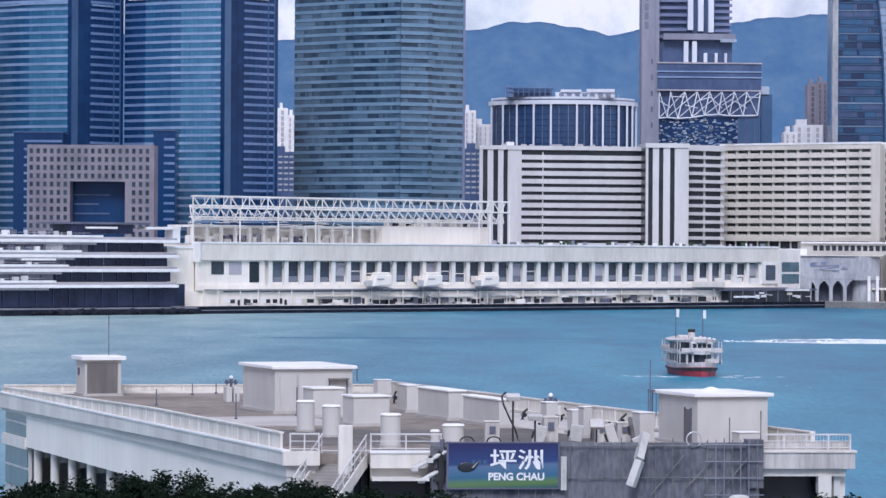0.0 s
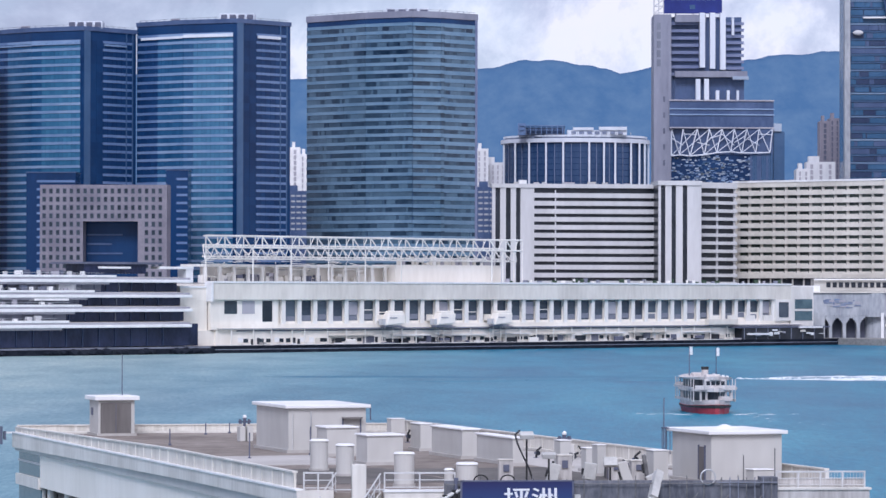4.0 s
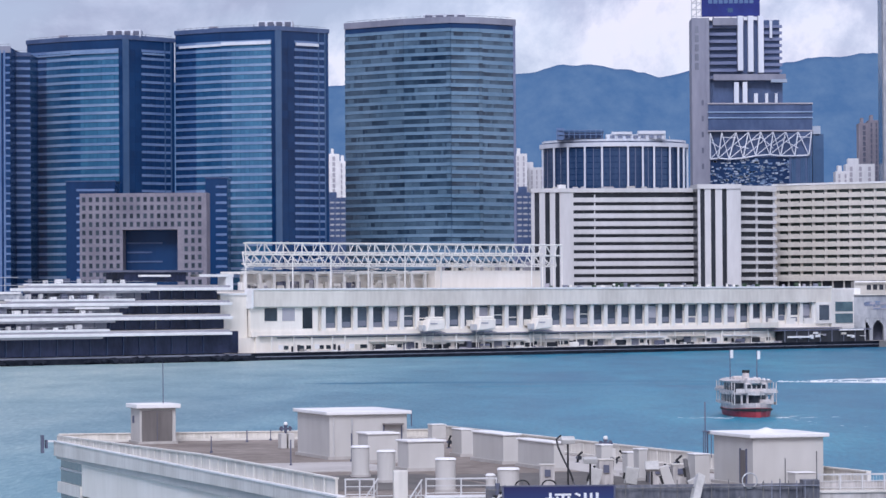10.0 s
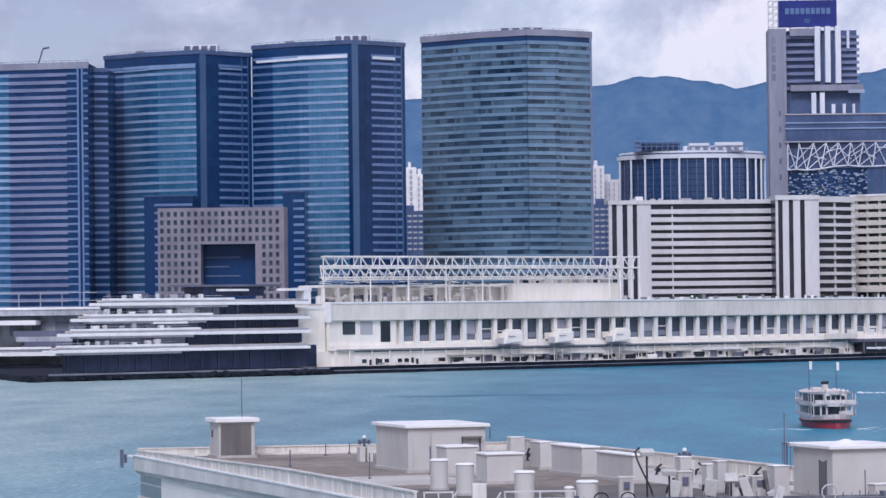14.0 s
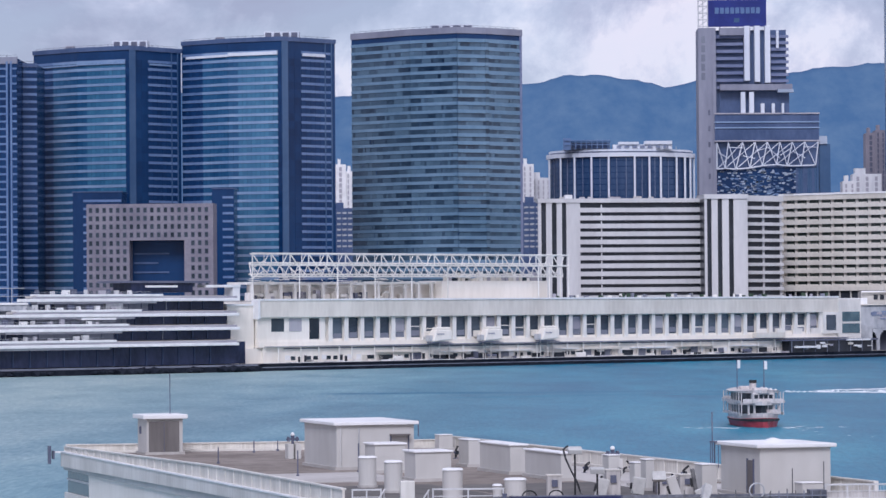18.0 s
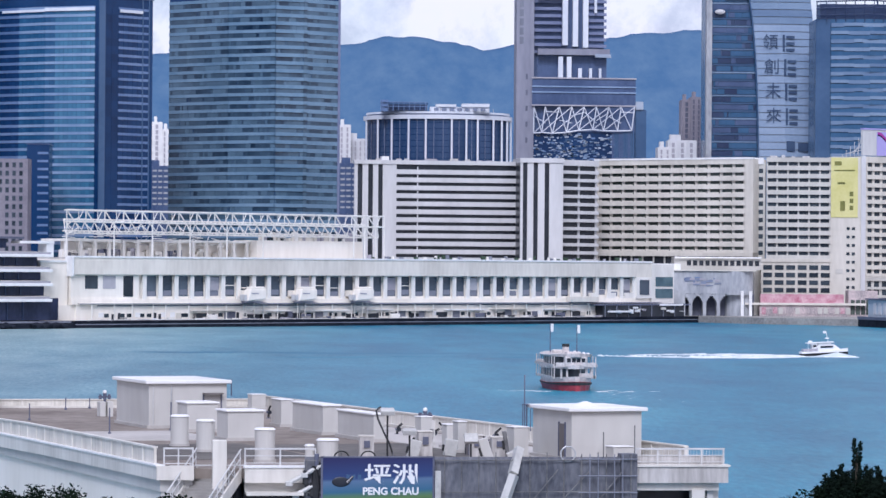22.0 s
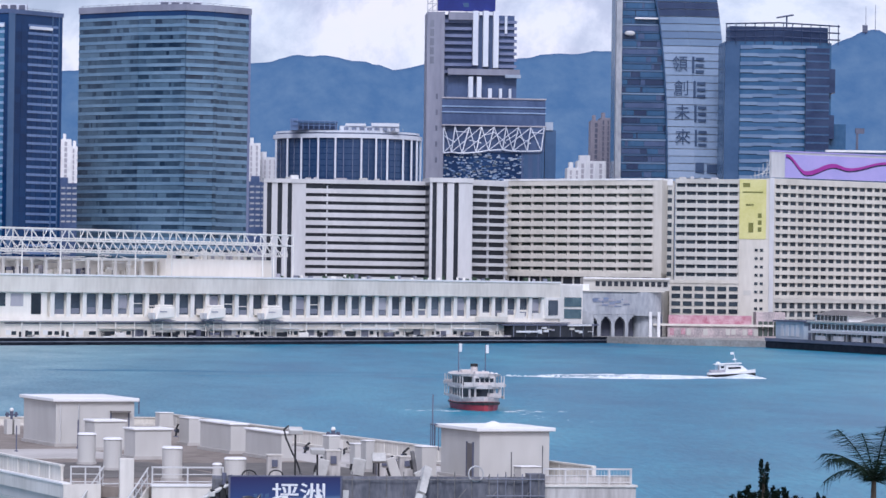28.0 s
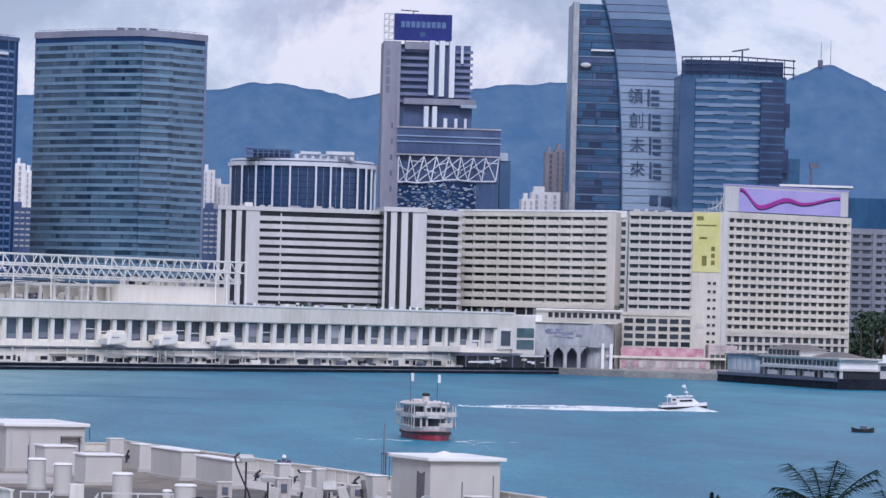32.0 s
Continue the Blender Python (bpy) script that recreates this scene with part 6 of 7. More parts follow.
# stair from the roof down the front, between solid cheek walls and rails
stair = thing("stair", "concrete stair with white railings down from the roof", "stair", FM @ Matrix.Translation((3.3, 0.8, 0)) @ Matrix.Rotation(radians(-30), 4, "Z") @ Matrix.Translation((-3.3, -0.8, 0)))
for k in range(16):
    boxpart("step", QUAY, stair, (2.0, 4.75, 0.8 - 0.29 * (k + 1), 0.8 - 0.29 * k, 12.9 - 0.18 * (k + 1) - 0.3, 12.9 - 0.18 * (k + 1)))
for x in (1.86, 4.80):
    bm = fresh()
    vs = [bm.verts.new((x + dx, y, z)) for dx in (0, 0.12) for y, z in ((0.8, 12.2), (-3.9, 9.3), (-3.9, 10.1), (0.8, 13.0))]
    for q in ((0, 1, 2, 3), (7, 6, 5, 4), (0, 4, 5, 1), (1, 5, 6, 2), (2, 6, 7, 3), (3, 7, 4, 0)):
        bm.faces.new([vs[i] for i in q])
    part("stringer", bm, PIER_TRIM, stair)
    part("handrail", tube(fresh(), (x + 0.06, 0.8, 14.1), (x + 0.06, -3.9, 11.1), 0.05), RAIL, stair)
    part("handrail", tube(fresh(), (x + 0.06, 0.8, 13.6), (x + 0.06, -3.9, 10.6), 0.035), RAIL, stair)
    for k in range(7):
        y = 0.7 - 0.74 * k
        z = 13.0 - 0.62 * (0.8 - y)
        part("baluster", tube(fresh(), (x + 0.06, y, z - 0.05), (x + 0.06, y, z + 1.1), 0.035), RAIL, stair)
        part("rail_brace", tube(fresh(), (x + 0.06, y, z), (x + 0.06, y - 0.7, z + 0.5), 0.025), RAIL, stair)
boxpart("landing", QUAY, stair, (1.0, 5.6, -6.5, -3.9, 9.2, 9.5))
gate = thing("stair_post", "plain white square post standing at the roof stair", "post", FM)
boxpart("shaft", PIER_TRIM, gate, (2.92, 3.76, -1.0, -0.2, 9.4, 14.7), bevel=0.04)
boxpart("foot", RAIL, gate, (2.86, 3.82, -1.06, -0.14, 9.4, 11.2))
part("side_rail", tube(fresh(), (1.9, -0.6, 13.2), (2.9, -0.6, 13.2), 0.04), RAIL, gate)
part("side_rail", tube(fresh(), (3.8, -0.6, 13.2), (4.8, -0.6, 13.2), 0.04), RAIL, gate)


def roof_hut(name, label, x0, x1, y0, y1, h, over, slab, mat=PIER_WALL, category="roof hut", group=""):
    ob = thing(name, label, category, PM @ Matrix.Translation((x0, y0, ZR)), group=group)
    boxpart("wall", mat, ob, (0, x1 - x0, 0, y1 - y0, 0, h), bevel=0.04)
    boxpart("roof", CAP, ob, (-over, x1 - x0 + over, -over, y1 - y0 + over, h, h + slab), bevel=0.05)
    boxpart("kerb", ROOF_PALE, ob, (-0.15, x1 - x0 + 0.15, -0.15, y1 - y0 + 0.15, 0, 0.22))
    return ob


hut = roof_hut("lift_hut", "small white roof hut with a broad grey shutter", 5.59, 8.65, 80.2, 83.6, 2.95, 0.35, 0.36)
shut = boxpart("shutter", GREY_DOOR, hut, (0.18, 2.72, -0.12, 0.02, 0.05, 2.75), "grey double door")
boxpart("door_joint", SLATE, shut, (1.43, 1.47, -0.14, -0.1, 0.05, 2.75))
boxpart("wall_lamp", SLATE, hut, (-0.14, 0.0, 2.0, 2.25, 1.7, 2.3))
part("aerial", tube(fresh(), (2.45, 2, 3.3), (2.45, 2, 6.7), 0.04), SLATE, hut)
house = roof_hut("plant_house", "white plant house with an overhanging flat roof", 12.75, 18.77, 48.0, 57.0, 3.3, 0.3, 0.26)
# flat panel; its grey stands for the shaded inside of a recess
bay = boxpart("bay", ROOF_PALE, house, (4.2, 5.55, -0.04, 0.02, 0.1, 2.55), "shaded grey entrance bay")
boxpart("bay_frame", GREY_DOOR, bay, (4.12, 5.62, -0.5, 0.0, 2.5, 2.62))
for x in (4.14, 5.52):
    boxpart("bay_frame", SLATE, bay, (x, x + 0.1, -0.1, 0.0, 0.0, 2.55))
part("bay_lamp", tube(fresh(), (4.75, -0.25, 1.55), (4.75, -0.25, 1.95), 0.14, 0.2), BLACK, bay)
part("bay_post", tube(fresh(), (6.3, -0.2, 2.4), (6.3, -0.2, 3.6), 0.05), SLATE, house)
part("downpipe", tube(fresh(), (1.7, -0.12, 0), (1.7, -0.12, 3.1), 0.05), STEEL, house)
part("downpipe", tube(fresh(), (0.3, -0.12, 0.2), (0.3, -0.12, 3.1), 0.04), RAIL, house)
stairh = roof_hut("stair_house", "white stair house with a thin overhanging roof slab", 27.0, 31.8, 1.6, 8.0, 3.1, 0.3, 0.24)
sdoor = boxpart("door", GREY_DOOR, stairh, (0.0 - 0.06, 0.02, 1.0, 1.9, 0.2, 2.3), "grey service door")
boxpart("door_frame", SLATE, sdoor, (-0.09, 0.0, 1.9, 2.0, 0.2, 2.4))
boxpart("door_frame", SLATE, sdoor, (-0.09, 0.0, 0.9, 1.0, 0.2, 2.4))
part("roof_hump", tube(fresh(), (2.2, 3.0, 3.3), (2.2, 3.0, 3.62), 1.1, 0.12, 12), CAP, stairh)
part("aerial", tube(fresh(), (-0.5, 6.6, 0), (-0.5, 6.6, 5.2), 0.04), SLATE, stairh)
for x, y in ((-0.5, 6.3), (-0.5, 6.9), (-0.2, 6.3), (-0.2, 6.9)):
    part("ladder_cage", tube(fresh(), (x, y, 1.6), (x, y, 3.3), 0.03), SLATE, stairh)
part("ladder_cage", box(fresh(), -0.55, -0.15, 6.25, 6.95, 3.25, 3.32), SLATE, stairh)
# plain roof cabinets
for x, y, w, d, h, gr in ((13.94, 42.0, 2.3, 2.6, 2.05, 0), (13.15, 29.5, 2.61, 2.6, 2.0, 0), (22.27, 36.0, 1.27, 7.0, 2.05, 0), (22.55, 26.0, 0.8, 7.6, 1.85, 0)):
    roof_hut("roof_cabinet", "white flat-topped roof cabinet", x, x + w, y, y + d, h, 0.12, 0.14, category="roof cabinet", group="roof cabinets")
for x, y, w, d, h in ((29.6, 76.0, 1.2, 1.2, 1.3), (23.04, 48.0, 0.92, 2.4, 2.0), (24.17, 21.0, 0.82, 1.2, 1.9), (24.5, 5.0, 1.0, 1.3, 1.95), (23.4, 12.0, 0.6, 1.0, 2.0), (24.6, 17.2, 1.1, 1.0, 1.55)):
    roof_hut("roof_plinth", "small white roof plinth with a thin cap", x, x + w, y, y + d, h, 0.05, 0.08, category="plinth", group="roof plinths")
roof_hut("meter_box", "low white box against the stair house", 28.9, 30.3, -0.6, 0.6, 0.95, 0.06, 0.08, category="box")


def vent_pipe(x, y, r, h, label="white capped ventilation drum"):
    ob = thing("vent_drum", label, "vent", PM @ Matrix.Translation((x, y, ZR)), group="roof vents")
    body = part("drum", tube(fresh(), (0, 0, 0), (0, 0, h), r, sides=20), PIER_WALL, ob)
    part("cap", tube(fresh(), (0, 0, h), (0, 0, h + 0.12), r + 0.06, r - 0.05, 20), CAP, body)
    part("collar", tube(fresh(), (0, 0, 0), (0, 0, 0.18), r + 0.08, sides=20), ROOF_PALE, body)
    return ob


vent_pipe(8.03, 23.8, 0.60, 2.0)
vent_pipe(7.75, 16.9, 0.59, 2.0)
vent_pipe(8.03, 5.2, 0.62, 2.0)
vent_pipe(11.5, 3.4, 0.66, 1.4, "short white capped ventilation drum")
thin = vent_pipe(10.4, 3.6, 0.28, 1.05, "slim grey capped pipe")
# navigation lamp plinths at the far parapet
for x, y in ((14.72, 67.8), (28.4, 31.5)):
    nav = thing("lamp_plinth", "white plinth carrying a small navigation lamp", "lamp plinth", PM @ Matrix.Translation((x, y, ZR)), group="lamp plinths")
    for x in (-0.5, 0.12):
        boxpart("plinth", PIER_WALL, nav, (x, x + 0.46, -0.5, 0.5, 0, 1.2), bevel=0.04)
    boxpart("slot", SLATE, nav, (-0.2, -0.1, -0.3, 0.3, 0, 1.1))
    boxpart("bracket", SLATE, nav, (-0.5, 0.5, -0.12, 0.12, 1.5, 1.64))
    for x in (-0.42, 0.3):
        boxpart("cross_lamp", SLATE, nav, (x, x + 0.12, -0.2, 0.2, 1.38, 1.76))
    lamp = part("lamp", tube(fresh(), (0, 0, 1.2), (0, 0, 1.85), 0.1, 0.16, 10), SLATE, nav)
    bm = fresh()
    bmesh.ops.create_uvsphere(bm, u_segments=10, v_segments=6, radius=0.17)
    bmesh.ops.translate(bm, vec=(0, 0, 1.95), verts=bm.verts)
    part("globe", bm, CAP, lamp, smooth=True)
for x, y, h in ((7.3, 62.5, 1.3), (14.8, 80.5, 1.0), (17.4, 82.6, 0.9), (13.4, 44.4, 2.1), (7.6, 40, 1.9)):
    ob = thing("roof_spike", "thin dark rod standing on the roof", "rod", PM @ Matrix.Translation((x, y, ZR)), group="roof rods")
    part("rod", tube(fresh(), (0, 0, 0), (0, 0, h), 0.05), SLATE, ob)
    part("foot", tube(fresh(), (0, 0, 0), (0, 0, 0.15), 0.12), SLATE, ob)
bracket = thing("corner_bracket", "dark bracketed fitting on the far corner of the pier", "bracket", PM @ Matrix.Translation((-0.3, 86.4, 13.0)))
boxpart("arm", CAP, bracket, (-0.7, 0.1, -0.1, 0.1, 0.0, 0.15))
boxpart("plate", SLATE, bracket, (-1.15, -0.95, -0.3, 0.3, -0.9, 0.6))
boxpart("plate", SLATE, bracket, (-0.8, -0.65, -0.3, 0.3, -0.5, 0.2))


def floodlight(x, y, h, tilt, label="white floodlight on a bent steel post"):
    ob = thing("floodlight", label, "floodlight", FM @ Matrix.Translation((x, y, ZR)), group="floodlights")
    stem = part("post", tube(fresh(), (0, 0, 0), (0, 0, h), 0.06), BLACK, ob)
    bm = box(fresh(), -0.42, 0.42, -0.3, 0.3, -0.15, 0.15, bevel=0.04)
    bmesh.ops.rotate(bm, verts=bm.verts, cent=(0, 0, 0), matrix=Matrix.Rotation(radians(tilt), 3, "X"))
    bmesh.ops.translate(bm, vec=(0, 0, h + 0.15), verts=bm.verts)
    part("housing", bm, LAMP, ob)
    part("yoke", tube(fresh(), (-0.4, 0, h), (0.4, 0, h), 0.04), BLACK, stem)
    boxpart("base_plate", STEEL, stem, (-0.25, 0.25, -0.25, 0.25, 0, 0.06))
    return ob


floodlight(13.6, 1.8, 3.2, 20)
floodlight(14.9, 1.4, 2.0, 12)
floodlight(18.9, 3.4, 1.5, 60, "white floodlight tipped over on its post")
cable = thing("cable", "thick black cable looping up from the sign", "cable", FM)
pts = [(14.0, 0.6, 13.2), (13.6, 0.5, 14.4), (13.2, 0.5, 15.2), (12.9, 0.6, 15.9), (12.8, 0.8, 16.4), (13.1, 1.2, 16.6)]
part("run", hose(fresh(), pts, 0.06), BLACK, cable)
clutter = thing("roof_rubble", "heap of dark dismantled fittings on the roof", "clutter", FM)
random.seed(21)
for k in range(26):
    x, y = random.uniform(20.3, 22.2), random.uniform(14, 18)
    bm = box(fresh(), -random.uniform(0.1, 0.5), random.uniform(0.1, 0.5), -0.15, 0.15, 0, random.uniform(0.2, 0.95))
    bmesh.ops.rotate(bm, verts=bm.verts, cent=(0, 0, 0), matrix=Matrix.Rotation(random.uniform(0, 3), 3, "Z"))
    bmesh.ops.translate(bm, vec=(x, y, ZR), verts=bm.verts)
    part("scrap", bm, random.choice((SLATE, DARK, DARK, GREY_DOOR)), clutter)
for x, y, w, d, h in ((16.0, 6.2, 0.9, 0.9, 1.9), (19.4, 7.4, 0.8, 0.8, 1.6), (21.0, 9.2, 1.0, 0.9, 1.4), (12.2, 4.6, 0.9, 0.7, 1.7)):
    ob = thing("equipment_box", "white roof equipment box with dark fittings", "equipment", FM @ Matrix.Translation((x, y, ZR)), group="roof equipment")
    boxpart("case", STAIN_DARK, ob, (0, w, 0, d, 0, h), bevel=0.05)
    boxpart("lid", PIER_TRIM, ob, (-0.04, w + 0.04, -0.04, d + 0.04, h, h + 0.07))
    boxpart("fitting", SLATE, ob, (w * 0.3, w * 0.7, -0.12, 0, h * 0.6, h * 0.85))

for x, y, w, h, tilt, mat in ((15.4, 5.2, 0.35, 1.5, 14, LAMP), (20.2, 4.0, 0.3, 1.7, -18, PIER_WALL), (18.3, 9.4, 0.4, 1.3, 8, LAMP), (22.2, 5.6, 0.5, 0.9, -25, LAMP), (16.9, 8.4, 0.12, 2.0, 6, POLE), (21.9, 8.0, 0.12, 1.9, -9, POLE)):
    ob = thing("leaning_fitting", "dismantled lamp fitting leaning on the roof", "fitting", FM @ Matrix.Translation((x, y, ZR)) @ Matrix.Rotation(radians(tilt), 4, "Y"), group="leaning fittings")
    boxpart("body", mat, ob, (-w, w, -0.2, 0.2, 0.25, h), bevel=0.05)
    boxpart("stem", BLACK, ob, (-0.06, 0.06, -0.06, 0.06, -0.1, 0.3))
    boxpart("clamp", BLACK, ob, (-w - 0.12, -w, -0.14, 0.14, h * 0.4, h * 0.7))

# dark pipework added for dark spots between the boxes, some of them only gaps
for x, y, h, bend in ((26.64, 62.3, 1.0, 0.1), (27.06, 57.9, 1.1, -0.1), (25.2, 34.2, 1.3, 0.35), (30.9, 34.2, 0.9, -0.3), (29.6, 33.1, 0.5, 0.3), (27.8, 35.7, 0.8, 0.25), (30.6, 23.7, 1.0, 0.3), (30.3, 25.1, 0.5, -0.35), (20.4, 12.8, 1.0, 0.15)):
    ob = thing("pipe_stub", "short dark pipe with a bent end and valve on the roof", "pipe", PM @ Matrix.Translation((x, y, ZR)), group="roof pipes")
    part("riser", tube(fresh(), (0, 0, 0), (bend * 0.3, 0, h * 0.7), 0.09, sides=8), BLACK, ob)
    part("elbow", tube(fresh(), (bend * 0.3, 0, h * 0.68), (bend * 1.5, -0.1, h), 0.08, sides=8), BLACK, ob)
    valve = part("valve", tube(fresh(), (bend * 0.2, 0, h * 0.4), (bend * 0.2, 0, h * 0.56), 0.19, sides=8), SLATE, ob, "dark grey valve body")
    part("wheel", tube(fresh(), (bend * 0.2, -0.3, h * 0.48), (bend * 0.2, -0.34, h * 0.48), 0.17, sides=10), DARK, valve, "small dark hand wheel")
    part("stem", tube(fresh(), (bend * 0.2, -0.17, h * 0.48), (bend * 0.2, -0.31, h * 0.48), 0.03, sides=6), BLACK, valve)
    part("flange", tube(fresh(), (0, 0, 0), (0, 0, 0.06), 0.2, sides=8), SLATE, ob)

# the sign of the pier
board = thing("pier_sign", "blue pier sign with white characters over a green shore", "sign", FM)
SIGN = bpy.data.materials.new("sign_print")
SIGN.use_nodes = True
sn, sl = SIGN.node_tree.nodes, SIGN.node_tree.links
s_co, s_sep, s_ramp = sn.new("ShaderNodeTexCoord"), sn.new("ShaderNodeSeparateXYZ"), sn.new("ShaderNodeValToRGB")
s_map = sn.new("ShaderNodeMapRange")
sl.new(s_co.outputs["Object"], s_sep.inputs[0])
s_wave = sn.new("ShaderNodeMath")
s_wave.operation = "MULTIPLY_ADD"
s_wave.inputs[1].default_value = -0.035
sl.new(s_sep.outputs["X"], s_wave.inputs[0])
sl.new(s_sep.outputs["Z"], s_wave.inputs[2])
sl.new(s_wave.outputs[0], s_map.inputs["Value"])
s_map.inputs["From Min"].default_value, s_map.inputs["From Max"].default_value = 10.5, 13.3
for k in range(5):
    s_ramp.color_ramp.elements.new(0.5)
for e, (at, c) in zip(s_ramp.color_ramp.elements, ((0.0, (0.02, 0.08, 0.10)), (0.12, (0.10, 0.19, 0.06)), (0.20, (0.07, 0.17, 0.13)), (0.27, (0.03, 0.12, 0.22)),
                                                   (0.50, (0.09, 0.16, 0.28)), (0.56, (0.02, 0.05, 0.17)), (1.0, (0.014, 0.016, 0.09)))):
    e.position, e.color = at, (*c, 1)
sl.new(s_map.outputs[0], s_ramp.inputs[0])
sl.new(s_ramp.outputs[0], sn["Principled BSDF"].inputs["Base Color"])
sn["Principled BSDF"].inputs["Roughness"].default_value = 0.45
panel = boxpart("panel", SIGN, board, (9.45, 16.0, -1.15, -1.0, 11.03, 13.68), "printed panel, blue above and green below")
for d in ((9.33, 16.12, -1.18, -0.95, 13.68, 13.76), (9.33, 16.12, -1.18, -0.95, 10.95, 11.03), (9.33, 9.45, -1.18, -0.95, 10.95, 13.76), (16.0, 16.12, -1.18, -0.95, 10.95, 13.76)):
    boxpart("trim", SLATE, board, d)
SIGN_WHITE = material("sign_white", (0.72, 0.74, 0.76), (0.82, 0.83, 0.84), 0.5)
UP = Matrix.Rotation(radians(90), 4, "X")
for x, ch in ((12.72, "坪"), (14.38, "洲")):
    lettering("character", ch, 1.28, SIGN_WHITE, panel, Matrix.Translation((x, -1.17, 12.62)) @ UP @ Matrix.Diagonal((1.3, 1, 1, 1)), "white character", 0.02, 0.016)
lettering("caption", "PENG CHAU", 0.60, SIGN_WHITE, panel, Matrix.Translation((13.5, -1.17, 11.68)) @ UP, "white capital letters", 0.02, 0.02)
bm = fresh()
bmesh.ops.create_uvsphere(bm, u_segments=18, v_segments=10, radius=0.42)
bmesh.ops.scale(bm, vec=(1.25, 0.1, 0.72), verts=bm.verts)
bmesh.ops.translate(bm, vec=(10.5, -1.16, 12.25), verts=bm.verts)
part("emblem", bm, DARK, panel, "dark blue rounded emblem", smooth=True)
part("emblem_tail", tube(fresh(), (10.9, -1.17, 12.2), (11.25, -1.17, 12.6), 0.14, 0.05), DARK, panel)
for k in range(3):
    boxpart("small_print", STRIP_BLUE, panel, (10.85 + 0.34 * k, 11.05 + 0.34 * k, -1.17, -1.14, 12.45, 12.68), "faint blue bars of small print")
boxpart("lamp_cover", LAMP, board, (16.15, 16.5, -1.25, -0.95, 10.9, 12.9), "white upright cover strip")

# netting and scaffold over the front
scaf = thing("scaffold_netting", "grey debris netting on a light scaffold", "scaffold", FM)
bm = fresh()
nx, nz = 80, 26
grid = [[bm.verts.new((8.4 + 19.8 * i / nx, -0.78 + 0.10 * noise.noise((i * 0.35, j * 0.22, 0)) + 0.05 * noise.noise((i * 1.1, j * 0.7, 3)), 5.0 + 8.72 * j / nz)) for j in range(nz + 1)] for i in range(nx + 1)]
for i in range(nx):
    for j in range(nz):
        bm.faces.new((grid[i][j], grid[i + 1][j], grid[i + 1][j + 1], grid[i][j + 1]))
net = part("netting", bm, SHEET, scaf, "dusty grey netting", smooth=True)
sol = net.modifiers.new("thick", "SOLIDIFY")
sol.thickness = 0.03
for k in range(20):
    x = 8.5 + 1.03 * k
    part("upright", tube(fresh(), (x, -0.95, 2), (x, -0.95, 13.6 + 0.2 * (k % 3)), 0.03), POLE, scaf)
for k in range(4):
    z = 13.5 - 1.9 * k
    part("ledger", tube(fresh(), (8.4, -1.0, z), (28.2, -1.0, z + 0.05), 0.03), POLE, scaf)
for k in range(3):
    part("brace", tube(fresh(), (21.6 + 2 * k, -1.05, 10.6 + 0.3 * (k % 2)), (23.6 + 2 * k, -1.05, 13.0), 0.03), POLE, scaf)
boxpart("corner_board", SHEET, scaf, (27.4, 28.4, -1.0, 0.2, 11.0, 13.9), "darker boarded scaffold corner")
for k in range(7):
    part("upright", tube(fresh(), (25.0 + 0.5 * k, -1.1, 8), (25.0 + 0.5 * k, -1.1, 13.9), 0.035), GREY_DIM if k % 3 else POLE, scaf)
for z in (13.6, 12.6, 11.6, 10.6):
    part("ledger", tube(fresh(), (24.8, -1.15, z), (28.4, -1.15, z), 0.03), GREY_DIM, scaf)
for x, h in ((26.4, 15.2), (28.3, 15.6)):
    part("pole", tube(fresh(), (x, -0.6, 13), (x, -0.6, h), 0.035), POLE, scaf)
duct = thing("loose_duct", "long pale duct leaning over the netting", "duct", FM)
for p, q in (((21.3, -0.4, 14.2), (20.8, -1.4, 12.75)), ((20.85, -1.5, 12.7), (20.3, -1.6, 11.15))):
    bm = tube(fresh(), p, q, 0.33, sides=4)
    part("length", bm, LAMP, duct)
ring = thing("coiled_hose", "loop of grey hose on the netting edge", "hose", FM)
part("coil", hose(fresh(), [(24.2 + 0.45 * math.cos(a), -0.9, 13.9 + 0.45 * math.sin(a)) for a in [math.tau * k / 20 for k in range(21)]], 0.045), STEEL, ring)
for k, (x, z, s) in enumerate(((8.0, 12.4, 1), (8.4, 11.7, -1), (8.9, 12.9, 1))):
    ob = thing("cctv_bracket", "white bracketed camera unit beside the sign", "bracket", FM @ Matrix.Translation((x, -0.9, z)), group="bracketed units")
    bm = tube(fresh(), (-0.6, -0.1, -0.25), (0.45, -0.1, 0.3), 0.13, sides=8)
    part("arm", bm, LAMP, ob)
    boxpart("head", LAMP, ob, (-0.75, -0.35, -0.3, 0.1, -0.4, -0.12), bevel=0.03)
    boxpart("mount", BLACK, ob, (0.3, 0.6, -0.2, 0.8, -0.3, 0.5))
post = thing("sign_post", "dark wrapped post holding the sign's edge", "post", FM)
part("shaft", tube(fresh(), (9.1, -0.9, 6), (9.1, -0.9, 13.9), 0.14), SLATE, post)
part("wrap", tube(tube(fresh(), (9.05, -0.95, 11.9), (9.0, -0.95, 13.2), 0.26, 0.18), (9.0, -0.95, 10.6), (9.05, -0.95, 11.9), 0.12, 0.26), BLACK, post)
for k, x in enumerate((10.6, 12.2)):
    ob = thing("cable_coil", "loop of black cable lying on the sign's top", "cable", FM @ Matrix.Translation((x, -0.6, 13.7)), group="cable coils")
    part("loop", hose(fresh(), [(0.42 * math.cos(a), 0, 0.34 * math.sin(a)) for a in [math.pi * j / 10 for j in range(11)]], 0.05), BLACK, ob)

